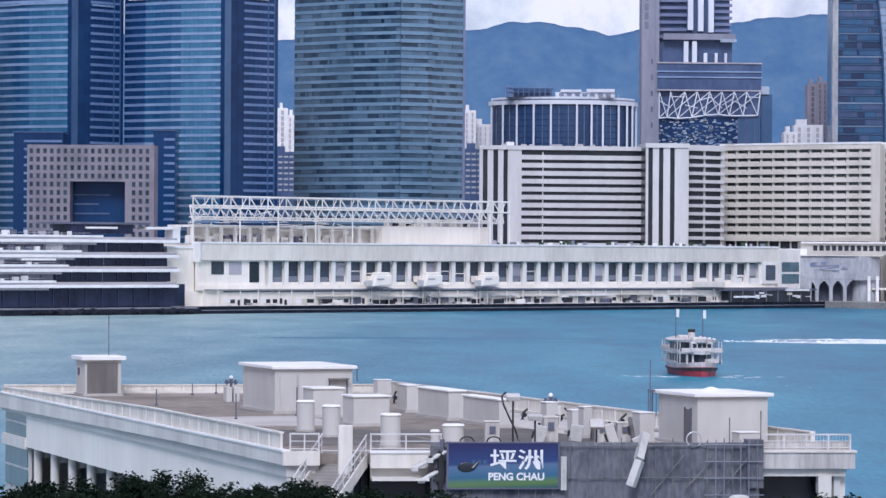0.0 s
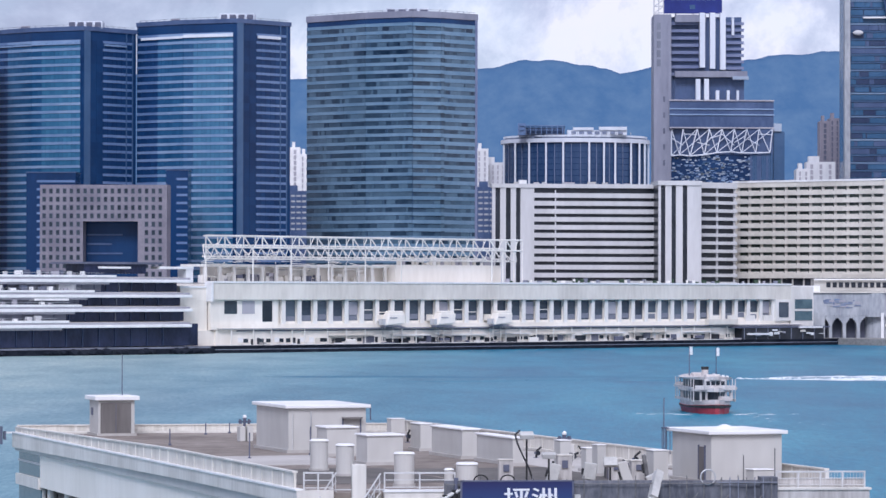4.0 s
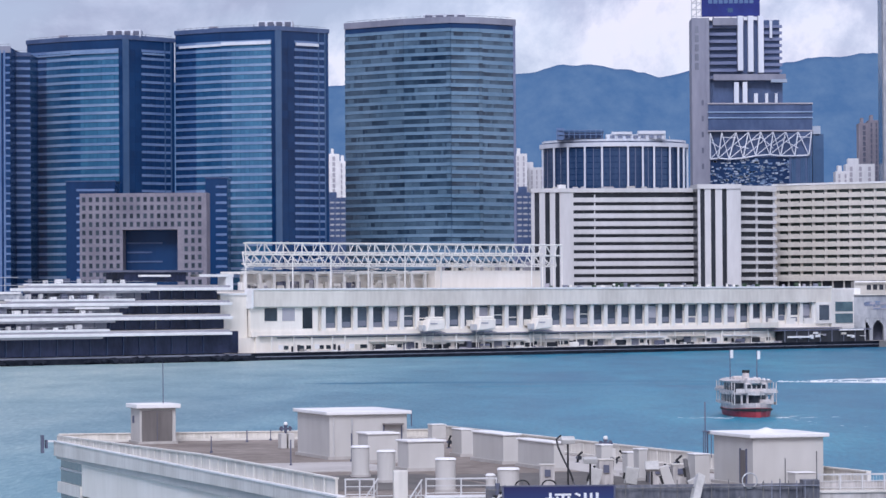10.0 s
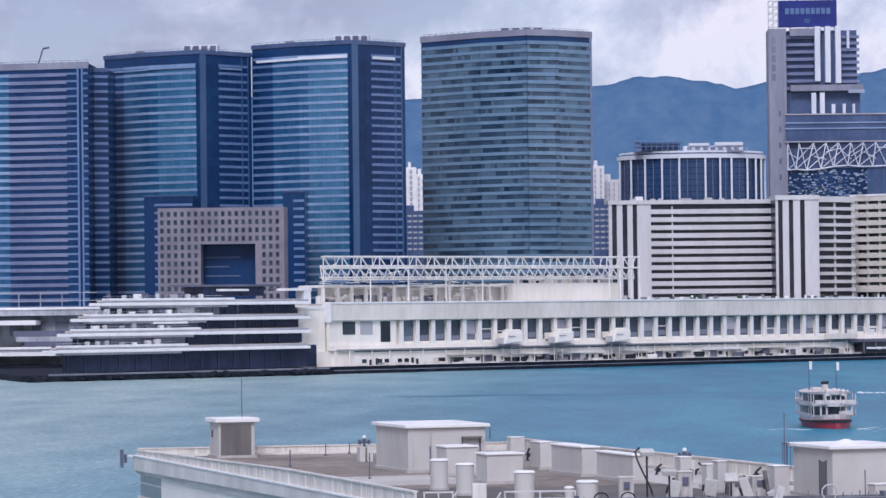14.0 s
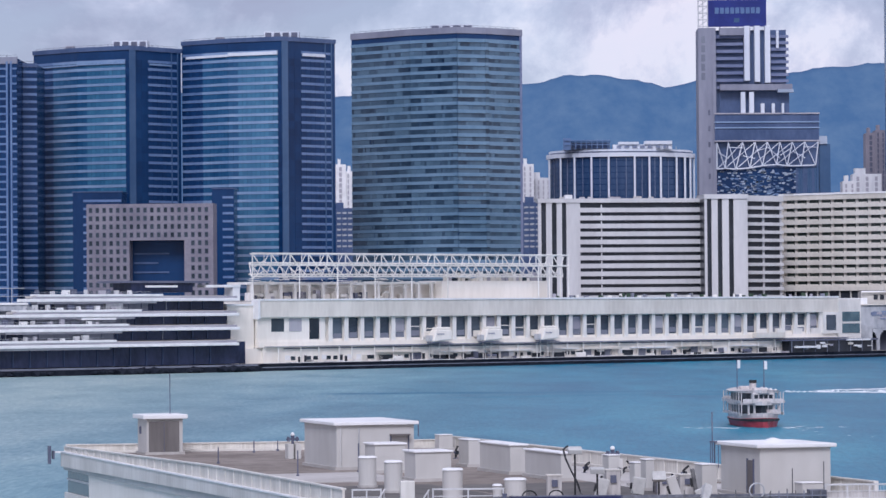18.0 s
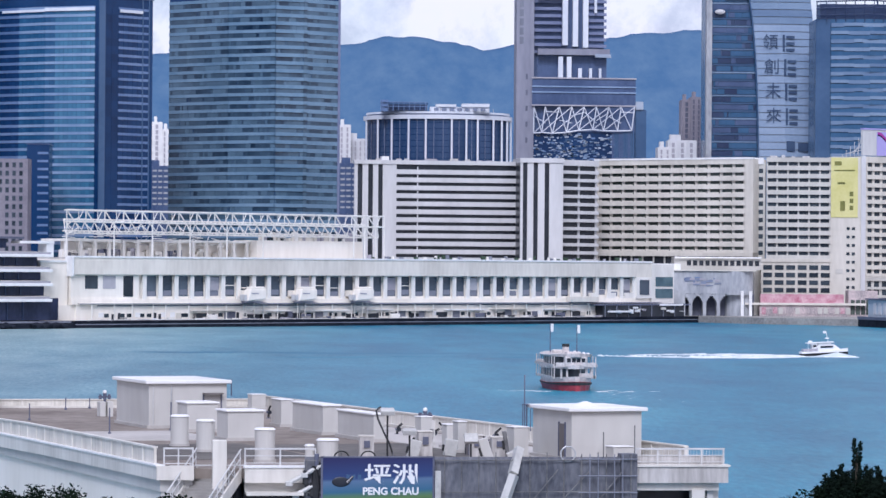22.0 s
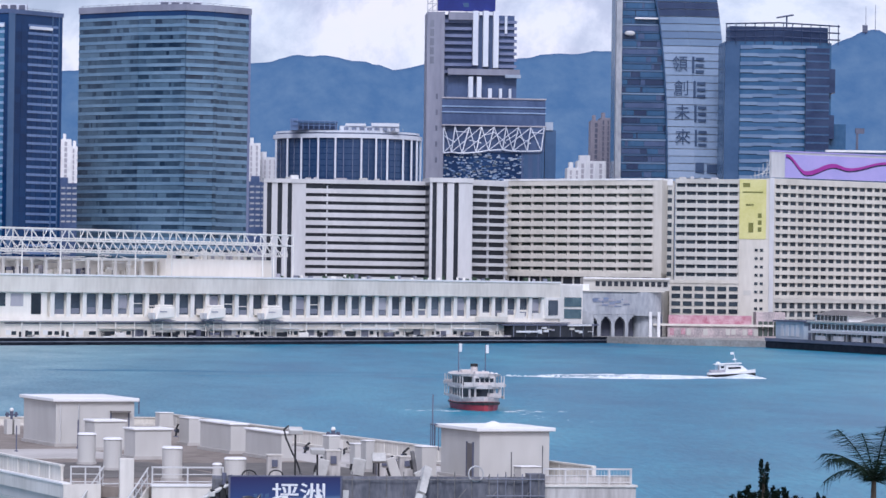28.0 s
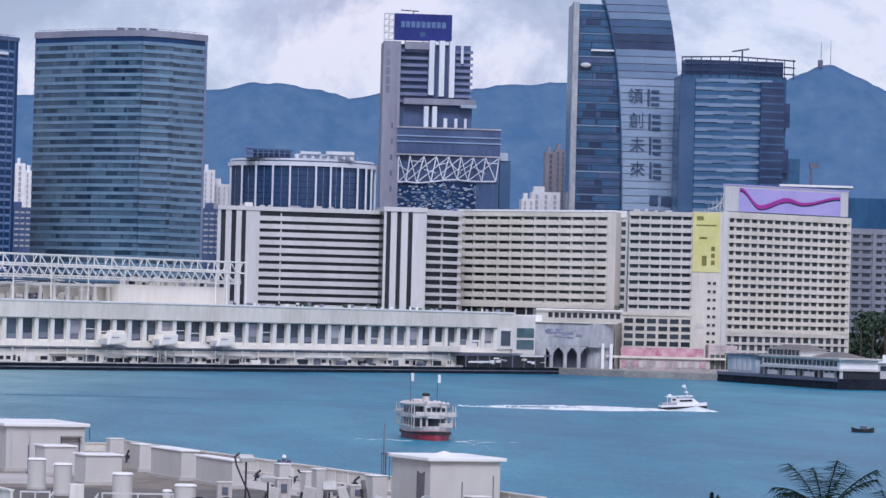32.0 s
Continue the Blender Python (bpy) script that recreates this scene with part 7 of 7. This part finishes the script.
# ---- vessels ----
def hull_mesh(length, beam, z0, z1, flare, sections=14, double=True):
    bm = fresh()
    rings = []
    for i in range(sections + 1):
        u = i / sections
        e = abs(2 * u - 1) if double else max(0.0, 2 * u - 1)
        w = beam / 2 * (1 - 0.9 * e ** 3.2)
        x = length * (u - 0.5)
        sheer = 0.5 * e * e
        rings.append([bm.verts.new((x, s * w * f, z)) for s, f, z in ((-1, 1, z1 + sheer), (-1, flare, z0), (1, flare, z0), (1, 1, z1 + sheer))])
    for a, b in zip(rings, rings[1:]):
        for k in range(3):
            bm.faces.new((a[k], b[k], b[k + 1], a[k + 1]))
        bm.faces.new((a[3], b[3], b[0], a[0]))
    bm.faces.new(rings[0])
    bm.faces.new(rings[-1][::-1])
    return bm


ferry = thing("harbour_ferry", "old double-deck harbour ferry, cream above a red and dark hull", "ferry", Matrix.Translation((51.8, 700, 0)) @ Matrix.Rotation(radians(95), 4, "Z") @ Matrix.Diagonal((0.92, 1.0, 0.9, 1)))
part("hull", hull_mesh(34, 9.2, -0.4, 1.7, 0.86), BRICK_RED, ferry, "red hull")
part("rubbing_strake", hull_mesh(34.3, 9.4, 1.35, 1.6, 1.0), BLACK, ferry, "dark rubbing strake")
part("bulwark", hull_mesh(33.2, 9.0, 1.7, 2.8, 0.98), FERRY_WHITE, ferry)
# near-black walls colour in the shade inside the open decks
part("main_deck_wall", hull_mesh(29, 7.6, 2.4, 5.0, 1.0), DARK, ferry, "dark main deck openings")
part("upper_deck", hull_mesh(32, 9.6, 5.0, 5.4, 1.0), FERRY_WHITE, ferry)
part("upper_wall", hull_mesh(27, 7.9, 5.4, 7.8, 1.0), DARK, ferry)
part("roof", hull_mesh(31.4, 9.8, 7.7, 8.0, 0.97), FERRY_WHITE, ferry)
for k in range(8):
    x = -13 + 26 * k / 7
    for y in (-4.3, 4.3):
        boxpart("post", FERRY_WHITE, ferry, (x - 0.09, x + 0.09, y - 0.09, y + 0.09, 2.7, 7.8))
for y in (-4.55, 4.55):
    boxpart("rail_panel", FERRY_WHITE, ferry, (-13.5, 13.5, y - 0.06, y + 0.06, 5.45, 6.05))
    boxpart("rail_panel", FERRY_WHITE, ferry, (-12, 12, y - 0.06, y + 0.06, 2.7, 3.3))
for e in (-1, 1):
    x = 13.4 * e
    boxpart("end_rail", FERRY_WHITE, ferry, (x - 0.1 + e, x + 0.1 + e, -4.2, 4.2, 5.45, 6.45))
    cabin = boxpart("deck_house", FERRY_WHITE, ferry, (x - 1.2, x + 1.2, -2.3, 2.3, 5.45, 7.8), bevel=0.2)
    for y in (-1.5, -0.5, 0.5, 1.5):
        boxpart("window", DARK, cabin, (x + 1.2 * e - 0.05, x + 1.2 * e + 0.05, y - 0.38, y + 0.38, 6.5, 7.4))
    for y in (-3.4, -2.3, -1.0, 0.4, 1.7, 2.9):
        boxpart("end_post", FERRY_WHITE, ferry, (x - 0.2, x + 0.2, y - 0.2, y + 0.2, 2.8, 5.0))
    boxpart("end_wall", FERRY_WHITE, ferry, (x + 0.5 * e - 0.1, x + 0.5 * e + 0.1, -3.5, -0.6, 3.0, 4.0))
    boxpart("wheelhouse", FERRY_WHITE, ferry, (x - 4.0 * e - 1.3, x - 4.0 * e + 1.3, -1.4, 1.4, 8.1, 8.8), bevel=0.15)
    pole = part("mast", tube(fresh(), (7.5 * e, 1.7 * e + 0.5, 8.2), (7.5 * e, 1.7 * e + 0.5, 15.0), 0.12, 0.08), SLATE, ferry)
    flag = fresh()
    prism(flag, [(7.5 * e, 1.7 * e + 0.5), (7.5 * e - 0.6, 1.7 * e - 0.1), (7.5 * e - 0.54, 1.7 * e - 0.1), (7.5 * e + 0.06, 1.7 * e + 0.5)], 13.0, 14.9)
    part("flag", flag, CAP, pole, "pale flag")
for k in range(4):
    part("life_raft", tube(fresh(), (-9 + 6 * k, -3.4, 8.3), (-7.6 + 6 * k, -3.4, 8.3), 0.25, sides=10), CAP, ferry)
    part("life_ring", tube(fresh(), (-13.6, -3.2 + 2.0 * k, 6.0), (-13.7, -3.2 + 2.0 * k, 6.0), 0.35, sides=12), RED, ferry)
stack = part("funnel", tube(fresh(), (0, 0, 8.0), (0, 0, 9.7), 0.75, 0.7, 14), FERRY_WHITE, ferry)
part("funnel_top", tube(fresh(), (0, 0, 9.7), (0, 0, 10.4), 0.78, 0.78, 14), BLACK, stack)

launch = thing("motor_launch", "white motor launch with a dark hull speeding over the harbour", "launch", Matrix.Translation((146.6, 968, 0)) @ Matrix.Rotation(radians(4), 4, "Z") @ Matrix.Rotation(radians(-3), 4, "Y") @ Matrix.Diagonal((0.84, 0.9, 1.05, 1)))
part("hull", hull_mesh(16.5, 4.4, -0.2, 1.25, 0.7, 12, False), BLACK, launch, "dark hull")
part("sheer_strake", hull_mesh(16.6, 4.5, 1.25, 1.75, 1.0, 12, False), CAP, launch, "white sheer strake")
bm = fresh()
lo = [bm.verts.new(v) for v in ((-2.6, -1.7, 1.6), (6.0, -1.4, 1.6), (6.0, 1.4, 1.6), (-2.6, 1.7, 1.6))]
hi = [bm.verts.new(v) for v in ((-2.5, -1.5, 3.4), (3.4, -1.3, 3.4), (3.4, 1.3, 3.4), (-2.5, 1.5, 3.4))]
bm.faces.new(hi)
for i in range(4):
    bm.faces.new((lo[i], lo[(i + 1) % 4], hi[(i + 1) % 4], hi[i]))
cabin = part("cabin", bm, CAP, launch)
boxpart("cabin_window", DARK, cabin, (-1.6, 2.8, -1.66, -1.4, 2.6, 3.1))
boxpart("roof", CAP, launch, (-6.2, 3.2, -1.8, 1.8, 3.9, 4.2), bevel=0.08)
boxpart("wheelhouse", CAP, launch, (-2.2, 2.2, -1.4, 1.4, 3.4, 3.9))
boxpart("aft_deck", MAUVE_GREY, launch, (-7.6, -2.6, -1.7, 1.7, 1.7, 2.5))
boxpart("aft_bulkhead", CAP, launch, (-4.6, -2.6, -1.5, 1.5, 2.5, 3.9))
boxpart("aft_window", DARK, launch, (-4.3, -3.0, -1.56, -1.5, 2.9, 3.5))
for x in (-6, -4.4, -2.8):
    boxpart("post", CAP, launch, (x, x + 0.15, -1.7, -1.55, 1.8, 3.9))
pole = part("mast", tube(fresh(), (1.4, 0, 4.2), (0.9, 0, 7.2), 0.09), CAP, launch)
boxpart("radar", CAP, pole, (0.4, 1.8, -0.5, 0.5, 5.0, 5.3), bevel=0.08)
boxpart("flag", CAP, pole, (-0.2, 0.9, -0.05, 0.05, 6.5, 7.2))
boxpart("raft", CAP, launch, (-5.4, -4.2, -0.6, 0.6, 4.2, 4.7), bevel=0.1)
sampan = thing("small_boat", "small dark open boat with a low cabin", "boat", Matrix.Translation((166, 806, 0)))
part("hull", hull_mesh(5.6, 1.8, -0.1, 0.8, 0.75, 10, True), BLACK, sampan)
boxpart("cabin", SLATE, sampan, (-0.6, 1.0, -0.5, 0.5, 0.8, 1.5))
boxpart("windscreen", PALE_GLASS, sampan, (0.2, 0.5, -0.5, 0.5, 1.5, 1.8))


def foam(name, label, spots, height=0.12):
    """Foam flecks on the water; spots: (x, y, length, width)."""
    bm = fresh()
    for x, y, l, w in spots:
        n = 9
        top = bm.verts.new((x, y, height * random.uniform(0.6, 2.0)))
        rim = [bm.verts.new((x + l / 2 * math.cos(a) * random.uniform(0.6, 1.1), y + w / 2 * math.sin(a) * random.uniform(0.6, 1.1), 0.01)) for a in [math.tau * k / n for k in range(n)]]
        for k in range(n):
            bm.faces.new((top, rim[k], rim[(k + 1) % n]))
    return tagged(part(name, bm, FOAM, None), label, "foam", kind="stuff")


def ribbon(bm, line, height):
    """A low ragged ridge of foam along a line of (x, y, width)."""
    rows = []
    for x, y, w in line:
        a, b = w * random.uniform(0.44, 0.56), w * random.uniform(0.44, 0.56)
        rows.append([bm.verts.new((x, y - a, 0.02)), bm.verts.new((x, y, height * random.uniform(0.85, 1.1) * min(1.0, w / 3.0))), bm.verts.new((x, y + b, 0.02))])
    for p, q in zip(rows, rows[1:]):
        for k in range(2):
            bm.faces.new((p[k], q[k], q[k + 1], p[k + 1]))


random.seed(5)
bm = fresh()
for arm, amp, reach, wide in ((-1, 20, 60, 8.0), (1, 17, 54, 7.0), (0.25, 4, 24, 15.0), (-0.35, 7, 34, 8.0)):
    n = 110
    ribbon(bm, [(139.5 - reach * k / n, 968 + arm * amp * math.sin(math.pi * (k / n) ** 0.8) ** 0.8 + 0.9 * math.sin(k * 0.21 + arm),
                 max(0.1, wide * (1 - k / n) ** 0.7 * (0.45 + 0.55 * noise.noise((k * 0.11, arm * 5, 0)) + 0.3 * math.sin(k * 0.17 + arm * 1.3) ** 2))) for k in range(n + 1)], 0.45)
tagged(part("wake", bm, FOAM, None, smooth=True), "white foaming wake trailing behind the launch", "foam", kind="stuff")
# the older, flattened wake: broad pale water with a dark slick beyond it
for name, mat, y0, x0, x1, wide, what in (("old_wake", WASH, 944, 96, 10, 16.0, "broad pale streaks of an old wake"), ("slick", SLICK, 978, 74, -30, 12.0, "long dark slick of smooth water")):
    bm = fresh()
    x = float(x0)
    while x > x1:
        l = random.uniform(16, 46)
        y = y0 - 0.02 * (96 - x) + random.gauss(0, 6.0)
        w = wide * random.uniform(0.25, 1.0)
        ribbon(bm, [(x - l * k / 14, y + random.gauss(0, 0.5), max(0.2, w * math.sin(math.pi * k / 14) * random.uniform(0.6, 1.0))) for k in range(15)], 0.035)
        x -= l * random.uniform(0.15, 0.6)
    tagged(part(name, bm, mat, None, smooth=True), what, "foam" if mat is WASH else "water", kind="stuff")
spots = []
for k in range(90):
    u = random.random() ** 1.8
    spots.append((139 - 60 * u, 967 - 3 * u + random.gauss(0, 1.0 + 3.0 * u), random.uniform(0.6, 2.6), random.uniform(0.3, 1.1) * (1.2 - u)))
for k in range(90):
    x = random.uniform(138, 156)
    spots.append((x, 968 - 2.4 - random.uniform(0, 1.6), random.uniform(1, 3), random.uniform(0.5, 1.2)))
foam("wake_flecks", "scattered white flecks beside the launch's wake", spots, 0.25)
bow = fresh()
for side in (-1, 1):
    a = [bow.verts.new(v) for v in ((154.6, 968 + side * 0.6, 0.0), (156.6, 968 + side * 1.2, 0.0), (142, 968 + side * 4.6, 0.0), (142, 968 + side * 2.2, 0.0), (150, 968 + side * 2.6, 1.5))]
    for i in range(4):
        bow.faces.new((a[i], a[(i + 1) % 4], a[4]))
tagged(part("bow_wave", bow, FOAM, None), "white bow wave along the launch", "foam", kind="stuff")
spots = [(52.4 + s * random.uniform(4.4, 8.0), 684 - random.uniform(-2, 4), random.uniform(0.8, 2.4), random.uniform(0.5, 1.4)) for k in range(9) for s in (-1, 1)]
spots += [(45 - 2.0 * k + random.gauss(0, 1.0), 686 + random.gauss(0, 2), random.uniform(1.0, 3.2), random.uniform(0.8, 2.2)) for k in range(5)]
spots += [(60 + 1.6 * k + random.gauss(0, 1.0), 685 + random.gauss(0, 2), random.uniform(1.0, 3.2), random.uniform(0.8, 2.2)) for k in range(6)]
spots += [(55 + 2.2 * k + random.gauss(0, 2.4), 676 - 7 * k, random.uniform(0.5, 1.6), random.uniform(0.2, 0.5)) for k in range(7)]
foam("ferry_wash", "scattered white wash round the ferry's stern", spots, 0.05)


# ---- trees on the near shore ----
def leaf_cloud(bm, centre, radius, count, size, squash=0.8):
    for k in range(count):
        d = Vector((random.gauss(0, 1), random.gauss(0, 1), random.gauss(0, 1))).normalized() * radius * (random.random() ** 0.4)
        d.z *= squash
        c = Vector(centre) + d
        a = Vector((random.gauss(0, 1), random.gauss(0, 1), random.gauss(0, 0.6))).normalized() * size * random.uniform(0.6, 1.3)
        b = a.cross(Vector((random.gauss(0, 1), random.gauss(0, 1), random.gauss(0, 1)))).normalized() * a.length * 0.45
        v = [bm.verts.new(c + p) for p in (-a, b, a, -b)]
        bm.faces.new(v)


def broadleaf(x, y, top, spread, label):
    ob = thing("tree", label, "tree", Matrix.Translation((x, y, 4.0)), group="shore trees")
    h = top - 4.0
    tr = fresh()
    tube(tr, (0, 0, 0), (0.1, 0, h * 0.45), 0.26, 0.2)
    limbs = []
    for k in range(6):
        a = math.tau * k / 6 + random.uniform(-0.4, 0.4)
        e = (spread * 0.6 * math.cos(a), spread * 0.6 * math.sin(a), h * random.uniform(0.6, 0.85))
        tube(tr, (0.1, 0, h * 0.4), e, 0.13, 0.05, 6)
        limbs.append(e)
    part("trunk", tr, BARK, ob)
    cr = fresh()
    for e in limbs + [(0, 0, h * 0.75)]:
        for k in range(4):
            c = (e[0] + random.gauss(0, spread * 0.25), e[1] + random.gauss(0, spread * 0.25), min(e[2] + random.gauss(0.3, 0.6), h - 0.75))
            leaf_cloud(cr, c, random.uniform(0.65, 1.1), 400, 0.10, 0.75)
    for k in range(8):
        leaf_cloud(cr, (random.uniform(-0.8, 0.8) * spread, random.uniform(-0.5, 0.5) * spread, h - random.uniform(0.6, 1.1)), random.uniform(0.35, 0.6), 130, 0.115, 1.0)
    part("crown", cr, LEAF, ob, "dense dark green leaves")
    return ob


random.seed(31)
for x, y, top in ((-24.0, 152, 15.3), (-22.2, 147, 15.1), (-20.4, 151, 15.25), (-18.8, 149, 15.2), (-17.2, 152, 15.35), (-15.6, 148, 15.15), (-14.0, 151, 15.3), (-12.5, 150, 15.75),
                  (-11.2, 148, 15.2), (-9.6, 151, 15.4), (-8.1, 149, 15.45), (-6.6, 152, 15.3), (-5.2, 149, 15.1), (-3.8, 151, 15.15), (-2.2, 150, 15.2), (-0.8, 151, 15.1)):
    broadleaf(x, y, top - (0.27 if top > 15.6 else 0.52), 2.0, "bushy dark green tree on the promenade")
for x, y, top in ((16.4, 150, 14.2), (17.8, 151, 14.4), (19.2, 149, 14.2), (20.6, 150, 14.4), (22.2, 152, 15.2), (23.6, 150, 15.7), (25.2, 150, 15.9), (26.8, 151, 15.9), (28.2, 150, 15.6), (29.6, 150, 15.6)):
    broadleaf(x, y, top, 1.5, "bushy dark green tree on the promenade")


def conifer(x, y, top, label):
    """An upright conifer with stiff upturned branch tufts."""
    ob = thing("conifer", label, "tree", Matrix.Translation((x, y, 4.0)), group="conifers")
    h = top - 4.0
    part("trunk", tube(fresh(), (0, 0, 0), (0, 0, h * 0.96), 0.22, 0.05), BARK, ob)
    cr = fresh()
    for k in range(40):
        a, r = math.tau * k / 40 + random.uniform(-0.2, 0.2), 1.6 * random.random() ** 0.5
        x, y = r * math.cos(a), r * math.sin(a)
        drop = 0.75 + 0.55 * r + random.uniform(0, 0.5)
        for j in range(12):
            leaf_cloud(cr, (x * (1 + 0.04 * j), y, h - drop - 0.3 * j), 0.12 + 0.04 * min(j, 6), 34 + 10 * min(j, 4), 0.10, 1.5)
    for dx, drop in ((-0.12, 0.0), (0.17, 0.14)):
        for j in range(7):
            leaf_cloud(cr, (dx * (1 - 0.1 * j), 0, h - drop - 0.17 * j), 0.07 + 0.025 * j, 30, 0.085, 1.6)
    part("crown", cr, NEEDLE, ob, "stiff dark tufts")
    return ob


conifer(24.2, 150, 17.4, "tall dark conifer with two upright tips")
conifer(26.6, 149, 16.0, "smaller dark conifer behind the bushes")


def palm(x, y, top, label, fronds=15):
    ob = thing("palm", label, "tree", Matrix.Translation((x, y, 4.0)), group="palms")
    h = top - 4.0 - 1.6
    tr = fresh()
    for k in range(10):
        tube(tr, (0.02 * k, 0, h * k / 10), (0.02 * (k + 1), 0, h * (k + 1) / 10), 0.2 - 0.008 * k, 0.17 - 0.008 * k)
    part("trunk", tr, BARK, ob)
    for f in range(fronds):
        a = math.tau * f / fronds + random.uniform(-0.15, 0.15)
        lift = random.uniform(0.6, 1.7)
        fr = fresh()
        pts = [Vector((0.2, 0, h))]
        for k in range(1, 11):
            u = k / 10
            pts.append(Vector((0.2 + math.cos(a) * 2.1 * u, math.sin(a) * 2.1 * u, h + lift * 1.9 * u - 2.4 * u * u * (1.3 - 0.6 * lift))))
        for p, q in zip(pts, pts[1:]):
            tube(fr, p, q, 0.025, 0.02, 4)
            side = (q - p).cross(Vector((0, 0, 1))).normalized()
            for s in (-1, 1):
                for t in (0.0, 0.25, 0.5, 0.75):
                    c = p.lerp(q, t)
                    tip = c + side * s * random.uniform(0.5, 0.75) + (q - p).normalized() * 0.35 - Vector((0, 0, random.uniform(0.1, 0.5)))
                    w = (q - p).normalized() * 0.022
                    v = [fr.verts.new(c - w), fr.verts.new(c + w), fr.verts.new(tip)]
                    fr.faces.new(v)
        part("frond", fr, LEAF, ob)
    return ob


palm(25.5, 132, 19.2, "slender palm with drooping fronds")
palm(28.6, 134, 18.4, "slender palm with drooping fronds", 13)

lampost = thing("street_lamp", "grey street lamp with a pale oval head", "street lamp", Matrix.Translation((13.2, 165, 4.0)))
mast = part("pole", tube(fresh(), (0, 0, 0), (0, 0, 8.7), 0.09, 0.06), STEEL, lampost)
part("arm", tube(fresh(), (0, 0, 8.7), (1.1, 0, 9.0), 0.05), STEEL, mast)
bm = fresh()
bmesh.ops.create_uvsphere(bm, u_segments=14, v_segments=8, radius=0.4)
bmesh.ops.scale(bm, vec=(1.3, 0.7, 0.4), verts=bm.verts)
bmesh.ops.translate(bm, vec=(1.4, 0, 9.05), verts=bm.verts)
part("head", bm, LAMP, mast, smooth=True)

# dark wooded bank beside the far hotels
bank = thing("far_trees", "dark green trees beside the far hotel", "trees", kind="stuff")
random.seed(77)
bm = fresh()
for k in range(170):
    leaf_cloud(bm, (random.uniform(341, 425), random.uniform(1684, 1720), 4 + 31 * random.random() ** 0.8), random.uniform(3.5, 6), 60, 1.4, 0.8)
part("crown", bm, LEAF_FAR, bank)
bm = fresh()
for k in range(12):
    tube(bm, (345 + 6.2 * k, 1685, 3), (345 + 6.2 * k, 1685, 26), 0.5, 0.25, 6)
part("trunk", bm, BARK, bank)
